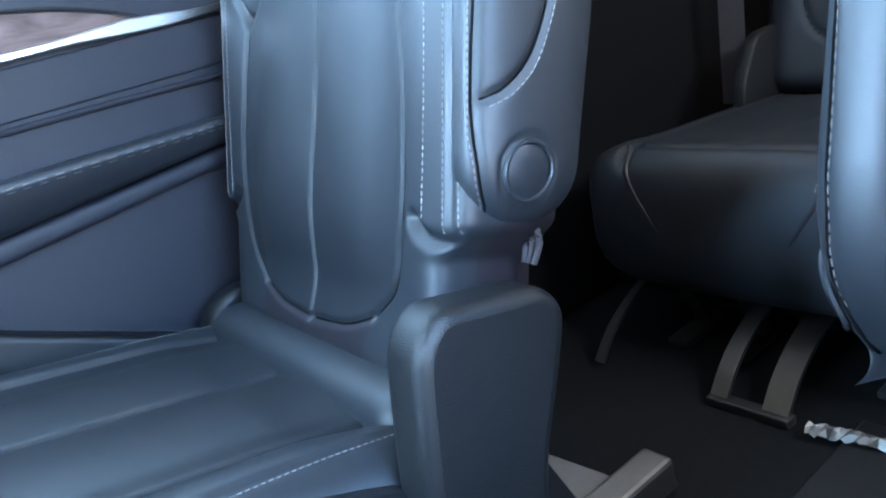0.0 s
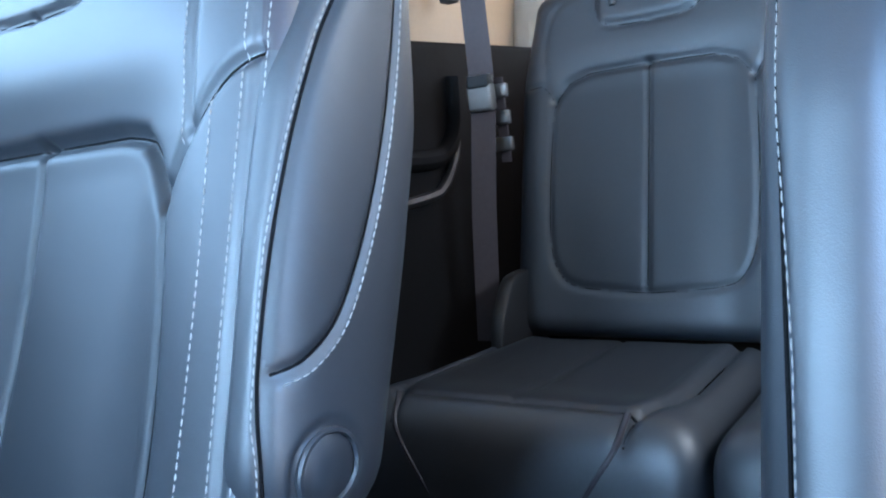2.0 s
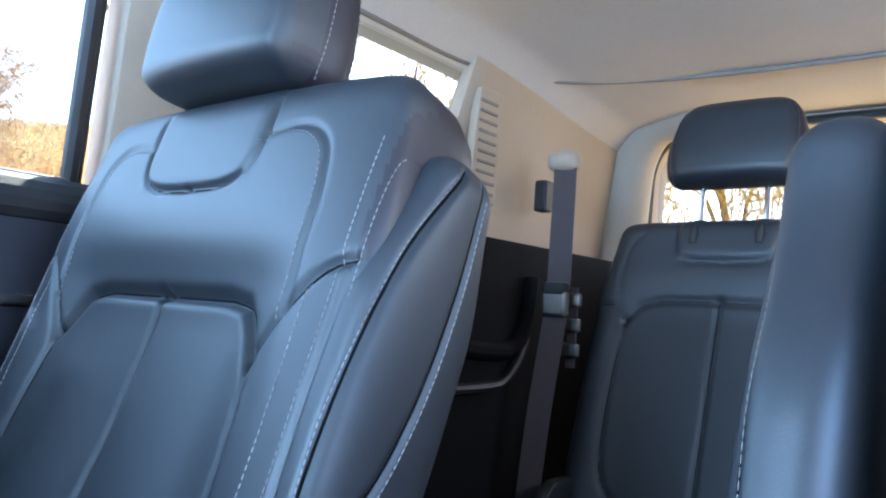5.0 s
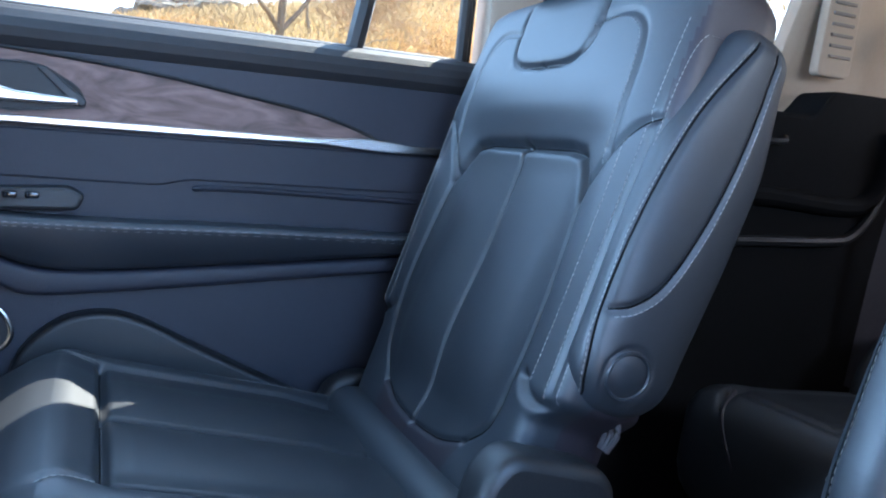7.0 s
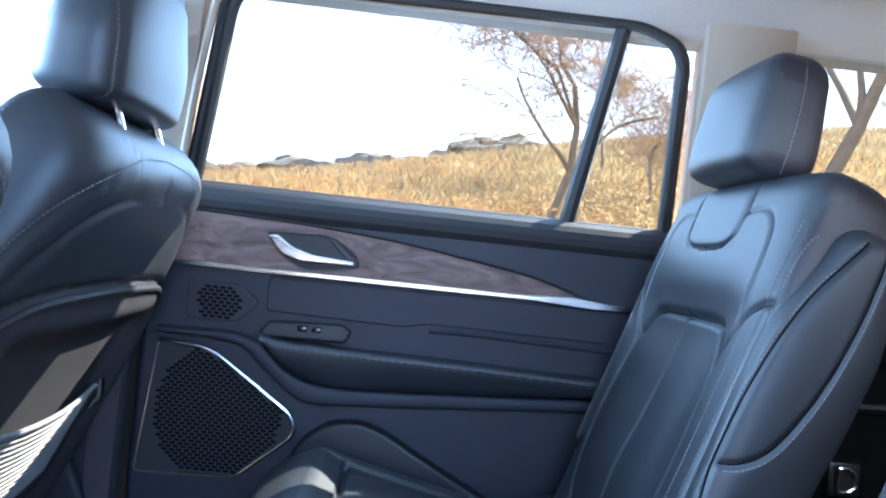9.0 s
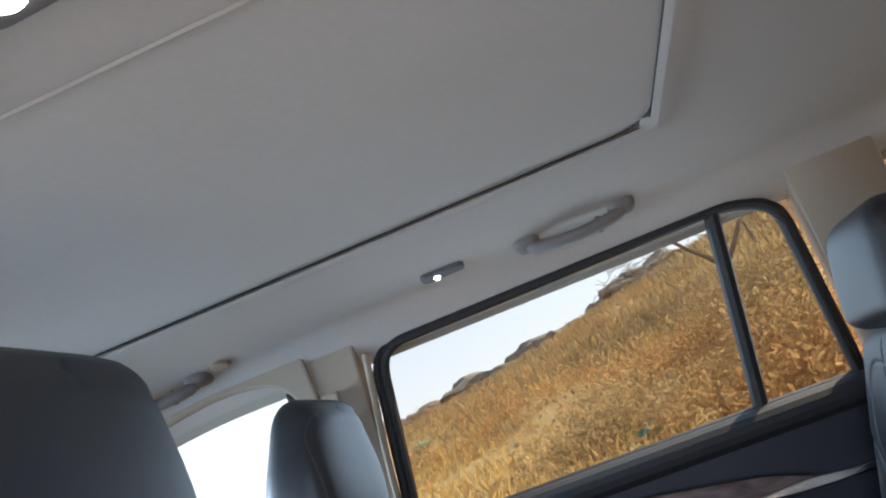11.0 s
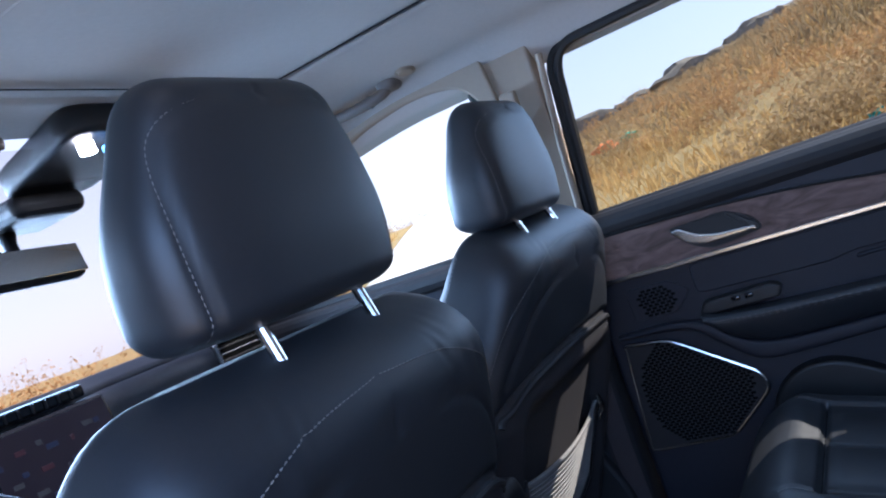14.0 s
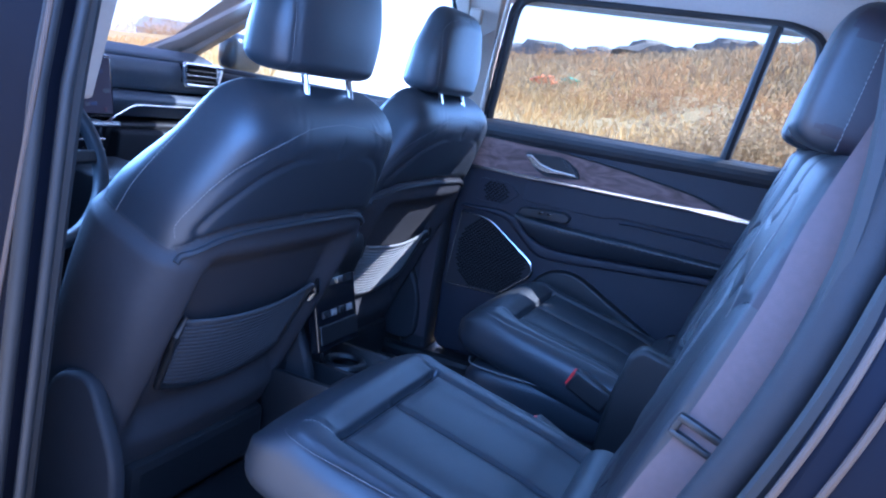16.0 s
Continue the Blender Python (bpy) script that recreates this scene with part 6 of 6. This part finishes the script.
for sx in (1, -1):
    vz = thing("sun_visor", (sx * 0.36, 1.38, 1.345), "light grey folded sun visor", "sun visor", "sun visors")
    part("visor_board", turned(box(-0.19, 0.19, -0.08, 0.08, -0.011, 0.011, 0.010, 3), Matrix.Translation((sx * 0.36, 1.45, 1.338)) @ Euler((radians(-11), 0, 0)).to_matrix().to_4x4()), PILLAR, vz)
    part("visor_rod", tube([(sx * 0.17, 1.385, 1.348), (sx * 0.56, 1.385, 1.348)], 0.006, 8), PILLAR, vz)

# weather strips of the open doorway
ds = thing("doorway_seal", (-0.78, 0.4, 0.2), "black rubber seal round the open doorway", "door seal")
seal_line = rounded([(0.93, 0.14), (0.868, 0.92), (0.80, 1.33), (0.08, 1.345), (-0.01, 1.22), (-0.05, 0.94), (0.02, 0.65), (0.22, 0.2)], [0.08, 0.05, 0.08, 0.12, 0.1, 0.2, 0.2, 0.1], 6)
runs = len(seal_line)
for k, nm in enumerate(("front_strip", "top_strip", "rear_strip", "sill_strip")):
    a0, a1 = k * runs // 4, (k + 1) * runs // 4 + 1
    part(nm, tube([(-0.805, a, b) for a, b in (seal_line + seal_line[:1])[a0:a1]], 0.012, 8, up=(1, 0, 0)), RUBBER, ds)
pb = thing("door_pillar", (-0.83, 0.99, 0.2), "dark blue body pillar with rubber seals at the doorway", "car body", kind="structure")
part("pillar_skin", prism(rounded([(0.935, 0.12), (1.06, 0.12), (1.05, 0.92), (1.03, 1.36), (0.80, 1.36), (0.875, 0.92)], 0.01), -0.86, -0.79, 0.006), BODY, pb)
part("edge_strip", tube([(-0.866, 0.79, 1.34), (-0.868, 0.842, 1.024), (-0.868, 0.927, 0.53), (-0.866, 0.99, 0.16)], 0.0035, 8, up=(1, 0, 0)), BRONZE, pb, "thin bronze edge strip")
for dx_, r_ in ((0.0, 0.011), (0.022, 0.008)):
    part("flange_seal", tube([(-0.855 + dx_, 0.795 - dx_, 1.33), (-0.858 + dx_, 0.868 - dx_, 0.92), (-0.858 + dx_, 0.925 - dx_, 0.16)], r_, 10, up=(1, 0, 0)), RUBBER, pb, "black rubber flange seal")
pc = thing("door_pillar", (-0.83, -0.2, 0.2), "grey painted rear body pillar at the doorway", "car body", kind="structure")
part("pillar_skin", prism(rounded([(-0.075, 0.93), (-0.03, 1.20), (0.05, 1.36), (-0.5, 1.36), (-0.5, 0.12), (0.24, 0.12), (0.20, 0.24), (-0.01, 0.66)], [0.1, 0.05, 0.05, 0.01, 0.01, 0.01, 0.02, 0.2], 6), -0.88, -0.81, 0.008), BODY, pc)
rear_edge = curve([(0.03, 1.31), (-0.03, 1.20), (-0.056, 1.05), (-0.052, 0.935), (-0.042, 0.883), (-0.027, 0.816), (-0.006, 0.745), (0.028, 0.653), (0.11, 0.46), (0.20, 0.24)], 6)
part("edge_trim", tube([(-0.80, a, b) for a, b in rear_edge], 0.022, 12, up=(1, 0, 0)), PLASTIC_SOFT, pc, "soft grey trim along the doorway edge")
part("flange_seal", tube([(-0.845, a - 0.020, b) for a, b in rear_edge], 0.010, 8, up=(1, 0, 0)), RUBBER, pc, "black rubber flange seal")
for dy_ in (0.0, 0.030):
    part("edge_strip", tube([(-0.884, a - 0.022 - dy_, b) for a, b in rear_edge[18:48]], 0.0035, 8, up=(1, 0, 0)), BRONZE, pc, "thin bronze edge strip")
pr = thing("roof_edge", (-0.83, 0.4, 1.36), "grey painted roof edge over the doorway", "car body", kind="structure")
part("edge_skin", box(-0.87, -0.79, -1.5, 1.6, 1.352, 1.46, 0.02), PAINT, pr)
pr2 = thing("roof_edge", (0.83, 0.4, 1.36), "grey painted roof edge over the closed doors", "car body", kind="structure")
part("edge_skin", box(0.74, 0.82, -1.5, 1.6, 1.33, 1.46, 0.02), PAINT, pr2)

fo = thing("foil_strip", (-0.02, -0.30, FLOOR_Z), "crinkled silver foil edge of the underfloor carpet", "foil")
def foil():
    n, v, f = 60, [], []
    r = np.random.default_rng(4)
    for i in range(n):
        x = -0.20 + 0.34 * i / (n - 1)
        for k in range(4):
            v.append((x + r.normal(0, 0.001), -0.312 + 0.16 * (x - 0.05) + 0.007 * k + r.normal(0, 0.0012), 0.112 + 0.010 * math.sin(k * 1.05) + r.normal(0, 0.0016)))
    for i in range(n - 1):
        for k in range(3):
            f.append((i * 4 + k, i * 4 + k + 1, i * 4 + 5 + k, i * 4 + 4 + k))
    mesh_part("foil_edge", v, f, FOIL, fo, smooth=False)
foil()


# ---- outside ----
GRASS = leafy_mat("dry_grass_blades", (0.60, 0.41, 0.17), 0.25, 1.5, 0.3)
BRUSH = mat("brown_twigs", (0.40, 0.29, 0.19), 0.9, vary=0.35, scale=4, big=0.4, spec=0.1)
BARK = mat("grey_brown_bark", (0.22, 0.175, 0.13), 0.9, vary=0.3, scale=18, bump=0.8, spec=0.1)
ROCK = mat("grey_rock", (0.22, 0.19, 0.155), 0.9, vary=0.35, scale=2, bump=0.8, spec=0.1)
SNOW = mat("pale_gravel_drive", (0.72, 0.70, 0.67), 0.9, vary=0.12, scale=6, bump=0.5, spec=0.1)
WALLW = mat("pale_house_wall", (0.6, 0.58, 0.55), 0.85, vary=0.1, scale=2)
ROOFM = mat("grey_shingle_roof", (0.30, 0.29, 0.28), 0.9, vary=0.25, scale=6)
rng = np.random.default_rng(7)


def ground_z(x, y):
    return float(rise(np.array(x), np.array(y)))


def blades(name, n, area, h, w, material, label, category="grass", patch=None):
    """Tufts of thin upright leaves, as one field."""
    x = rng.uniform(area[0], area[1], n); y = rng.uniform(area[2], area[3], n)
    keep = ~((y > 2.0 + 0.37 * x) & (y < 6.4 + 0.50 * x) & (x > 5))
    if patch:
        keep &= patch(x, y)
    x, y = x[keep], y[keep]
    n = len(x)
    z = rise(x, y) - 0.1
    v, f = [], []
    for i in range(n):
        a = rng.uniform(0, 6.28); hh = h * rng.uniform(0.5, 1.3); ww = w * rng.uniform(0.6, 1.4) * (1 + 0.02 * x[i])
        lx, ly = rng.normal(0, 0.25, 2) * hh
        c, s = math.cos(a) * ww, math.sin(a) * ww
        o = len(v)
        v += [(x[i] - c, y[i] - s, z[i]), (x[i] + c, y[i] + s, z[i]), (x[i] + lx * 0.4, y[i] + ly * 0.4, z[i] + hh * 0.7), (x[i] + lx, y[i] + ly, z[i] + hh)]
        f += [(o, o + 1, o + 2), (o + 1, o + 3, o + 2)]
    tagged(mesh_part(name, v, f, material, smooth=False), label, category, kind="stuff")


blades("dry_grass", 60000, (3.0, 42, -40, 34), 0.42, 0.018, GRASS, "tall dry golden grass over the slope")


LEAF = leafy_mat("dry_tan_leaves", (0.46, 0.28, 0.13), 0.3, 2.0, 0.5)
TAN = leafy_mat("pale_tan_leaves", (0.42, 0.30, 0.16), 0.3, 2.0, 0.5)


def shrub(x, y, size, h, n, material):
    """A leafless thicket: forking shoots from the ground and a haze of dry leaves and seed heads on them."""
    v, f = [], []
    tips = []
    for i in range(n):
        px, py = x + rng.normal(0, size), y + rng.normal(0, size)
        p = np.array([px, py, ground_z(px, py) - 0.1]); d = np.array([rng.normal(0, 0.28), rng.normal(0, 0.28), 1.0])
        hh = h * rng.uniform(0.45, 1.1) * math.exp(-((px - x) ** 2 + (py - y) ** 2) / (6 * size ** 2))
        r = 0.010
        for k in range(3):
            q = p + d / np.linalg.norm(d) * hh / 3
            a = np.array([r, 0, 0]) * (1 - k * 0.3); b = np.array([0, r, 0]) * (1 - k * 0.3)
            o = len(v)
            v += [p + a, p + b, p - a, p - b, q + a * 0.6, q + b * 0.6, q - a * 0.6, q - b * 0.6]
            f += [(o + j, o + (j + 1) % 4, o + 4 + (j + 1) % 4, o + 4 + j) for j in range(4)]
            tips += [(p, q)]
            p, d = q, d + rng.normal(0, 0.4, 3)
    for p, q in tips:
        for _ in range(10):
            c = p + (q - p) * rng.uniform(0.1, 1) + rng.normal(0, 0.09, 3)
            a, b = rng.normal(0, 0.032, 3), rng.normal(0, 0.02, 3)
            o = len(v)
            v += [c - a, c + b, c + a, c - b]
            f.append((o, o + 1, o + 2, o + 3))
    tagged(mesh_part("shrub", v, f, material, smooth=False), "dry tan thicket of bare shoots on the slope", "shrub", "roadside shrubs", kind="stuff")


for i, (x, y, sz, hh, cnt) in enumerate(((22, -2, 1.6, 1.9, 280), (24, -6, 2.0, 2.6, 320), (18, -9, 1.6, 3.0, 320), (14, -7.5, 1.2, 2.8, 320), (10, -9.5, 1.5, 2.8, 320),
                                         (30, -14, 3.0, 4.0, 350), (9, -14, 1.6, 3.0, 320), (17, -4.2, 1.2, 2.6, 300), (12, 24, 2.5, 2.4, 260), (6, 34, 3, 2.6, 260), (-6, 34, 3, 2.6, 260), (4, 42, 3, 3, 260), (26, 3, 2.2, 1.5, 240), (30, -4, 2.6, 1.6, 240), (34, 6, 2.6, 1.3, 240), (40, 0, 3.0, 1.4, 240), (28, 10, 2.4, 1.4, 220), (44, 12, 3.2, 1.4, 220), (60, 46, 5, 3.2, 300), (48, 40, 5, 3.0, 300), (70, 62, 6, 4.0, 300), (0, 15, 1.8, 2.6, 280), (-5, 18, 2.0, 3.0, 280), (6, 20, 2.2, 2.4, 280), (12, -2.5, 1.2, 2.0, 260), (16, 0.5, 1.5, 1.7, 260))):
    shrub(x, y, sz, hh, cnt, (LEAF, TAN, LEAF)[i % 3])


def bare_tree(x, y, h, label, seed, droop=0.0, mats=None):
    """A leafless tree: tapered trunk, limbs and fine twigs."""
    r = np.random.default_rng(seed)
    t = thing("tree", (x, y, ground_z(x, y)), label, "tree", "bare trees")
    segs = {0: [], 1: []}

    def grow(p, d, length, rad, depth):
        pts, rr = [p], [rad]
        n = 5
        for k in range(n):
            d = d + r.normal(0, 0.12 + 0.05 * depth, 3) + np.array([0, 0, -droop * depth * 0.12])
            d = d / np.linalg.norm(d)
            p = p + d * length / n
            pts.append(p); rr.append(rad * (1 - 0.5 * (k + 1) / n))
            if depth < 4 and k >= (2 if depth == 0 else 1):
                for _ in range(2 if depth else 2):
                    a = r.uniform(0, 6.28)
                    s = np.array([math.cos(a), math.sin(a), r.uniform(0.1, 0.8)])
                    e = d * 0.75 + s * 0.8
                    grow(p, e / np.linalg.norm(e), length * r.uniform(0.45, 0.7), rr[-1] * 0.6, depth + 1)
        segs[0 if depth < 2 else 1].append((pts, rr, 7 if depth < 2 else 3))

    grow(np.array([x, y, ground_z(x, y) - 0.1]), np.array([0.05, 0.02, 1.0]), h * 0.55, h * 0.014, 0)
    for k, nm in ((0, "trunk"), (1, "twigs")):
        V, F = [], []
        for pts, rr, sides in segs[k]:
            o = len(V)
            for i, (p, ra) in enumerate(zip(pts, rr)):
                ra = max(ra, 0.006)
                d = (pts[min(i + 1, len(pts) - 1)] - pts[max(i - 1, 0)])
                s = np.cross(d, [0.3, 0.9, 0.2]); s = s / np.linalg.norm(s); w = np.cross(s, d / np.linalg.norm(d))
                V += [p + (s * math.cos(q * 6.283 / sides) + w * math.sin(q * 6.283 / sides)) * ra for q in range(sides)]
            for i in range(len(pts) - 1):
                F += [(o + i * sides + q, o + i * sides + (q + 1) % sides, o + (i + 1) * sides + (q + 1) % sides, o + (i + 1) * sides + q) for q in range(sides)]
        mesh_part(nm, V, F, (mats or (BARK, BRUSH))[k], t)


WILLOW = mat("yellow_willow_twigs", (0.42, 0.30, 0.08), 0.8, vary=0.3, scale=3)
bare_tree(10, -4.9, 11, "bare grey-brown tree with spreading limbs on the slope", 3)
bare_tree(12.5, -1.9, 7.5, "slender bare tree with fine twigs among the brush", 17, 0.3)
bare_tree(15, -11, 9, "bare grey-brown tree with fine twigs on the slope", 5)
bare_tree(7.6, -8.0, 7.5, "bare willow with yellow hanging twigs", 8, 1.0, (BARK, WILLOW))
bare_tree(4.0, -13, 8, "bare willow with yellow hanging twigs", 9, 1.2, (BARK, WILLOW))
bare_tree(38, -9, 6.5, "thin bare tree in the grass", 11)
bare_tree(24, -7, 6.0, "thin bare tree in the grass", 13)
for i, (x, y) in enumerate(((-7, 26), (-1.5, 30), (4, 27), (-12, 30), (9, 33))):
    bare_tree(x, y, 7 + i % 3, "thin bare tree beyond the bonnet", 20 + i)


def rock(x, y, size, seed):
    """A broken grey outcrop on the ridge."""
    bm = bmesh.new()
    bmesh.ops.create_icosphere(bm, subdivisions=3, radius=1)
    for v in bm.verts:
        k = 1 + 0.45 * noise.noise(v.co * 1.6 + Vector((seed, 0, 0))) + 0.2 * noise.noise(v.co * 4 + Vector((0, seed, 0)))
        v.co = Vector((v.co.x * 1.1 * k * size + x, v.co.y * 1.7 * k * size + y, v.co.z * 0.8 * k * size + ground_z(x, y)))
    tagged(part("rock", bm, ROCK), "grey broken rock on the ridge", "rock", "ridge rocks")


for i in range(16):
    rock(54 + rng.uniform(-4, 5), -6 + i * 2.1 + rng.normal(0, 0.5), rng.uniform(0.8, 1.7), i * 3.1)


def house(x, y, turn, w, label):
    z = ground_z(x, y) - 0.3
    h = thing("house", (x, y, z), label, "house", "distant houses")
    M = Matrix.Translation((x, y, z)) @ Euler((0, 0, radians(turn))).to_matrix().to_4x4()
    part("wall", turned(box(-w / 2, w / 2, -4, 4, 0, 5.5, 0.05), M), WALLW, h)
    part("roof", turned(prism([(-4.6, 5.4), (4.6, 5.4), (0, 8.6)], -w / 2 - 0.4, w / 2 + 0.4, 0.05), M), ROOFM, h)
    for k in range(4):
        part("window", turned(box(-w / 2 + (k + 0.7) * w / 4.6 - 0.6, -w / 2 + (k + 0.7) * w / 4.6 + 0.6, -4.04, -3.98, 1.4, 2.9, 0.02), M), GLOSS, h)
        part("window", turned(box(-w / 2 - 0.04, -w / 2 + 0.02, -3 + k * 1.7, -2 + k * 1.7, 3.4, 4.6, 0.02), M), GLOSS, h)


for x, y, tr_, w in ((190, 92, 80, 14), (200, 60, 70, 16), (185, 128, 95, 13), (205, 26, 85, 15), (170, 160, 100, 14), (195, -2, 80, 15)):
    house(x, y, tr_, w, "pale house with grey roof on the far ridge")

THICKET = leafy_mat("grey_brown_brush", (0.34, 0.25, 0.145), 0.35, 1.2, 0.4)
blades("hillside_brush", 55000, (14, 54, -36, 22), 0.62, 0.011, THICKET, "grey-brown leafless brush over the upper slope", "brush",
       lambda x, y: x + rng.normal(0, 2.5, len(x)) > 25 + 0.55 * (y + 6))


def sheet(x, y, size, material, label):
    """A crumpled plastic sheet caught in the grass."""
    bm = bmesh.new()
    bmesh.ops.create_icosphere(bm, subdivisions=3, radius=1)
    for v in bm.verts:
        k = 1 + 0.5 * noise.noise(v.co * 2.2 + Vector((x, y, 0)))
        v.co = Vector((x + v.co.x * k * size, y + v.co.y * k * size * 1.3, ground_z(x, y) + 0.25 + v.co.z * k * size * 0.7))
    tagged(part("plastic_sheet", bm, material), label, "plastic sheet")


sheet(13.7, 0.0, 0.16, mat("teal_plastic", (0.02, 0.30, 0.26), 0.5, vary=0.2, scale=6), "crumpled teal plastic sheet caught in the grass")
sheet(30.5, 9.4, 0.38, mat("orange_plastic", (0.75, 0.20, 0.04), 0.5, vary=0.2, scale=6), "crumpled orange plastic sheet caught in the grass")
sheet(30.8, 8.4, 0.30, mat("green_plastic", (0.04, 0.32, 0.20), 0.5, vary=0.2, scale=6), "crumpled green plastic sheet caught in the grass")

drive = thing("driveway", (20, 12, -0.4), "pale gravel lot running past the closed doors", "road", kind="structure")
du, dv = np.meshgrid(np.linspace(0, 1, 70), np.linspace(0, 1, 16), indexing="ij")
gx = 6 + 90 * du ** 1.7
near_y, far_y = 2.4 + 0.37 * gx, 6.0 + 0.50 * gx
gy = near_y + (far_y - near_y) * dv
gz = rise(gx, gy) + 0.30 - 0.5 * (np.abs(dv - 0.5) * 2) ** 8
dk = [(i * 16 + j, i * 16 + j + 1, (i + 1) * 16 + j + 1, (i + 1) * 16 + j) for i in range(69) for j in range(15)]
mesh_part("gravel", np.stack([gx, gy, gz], -1).reshape(-1, 3), dk, SNOW, drive)
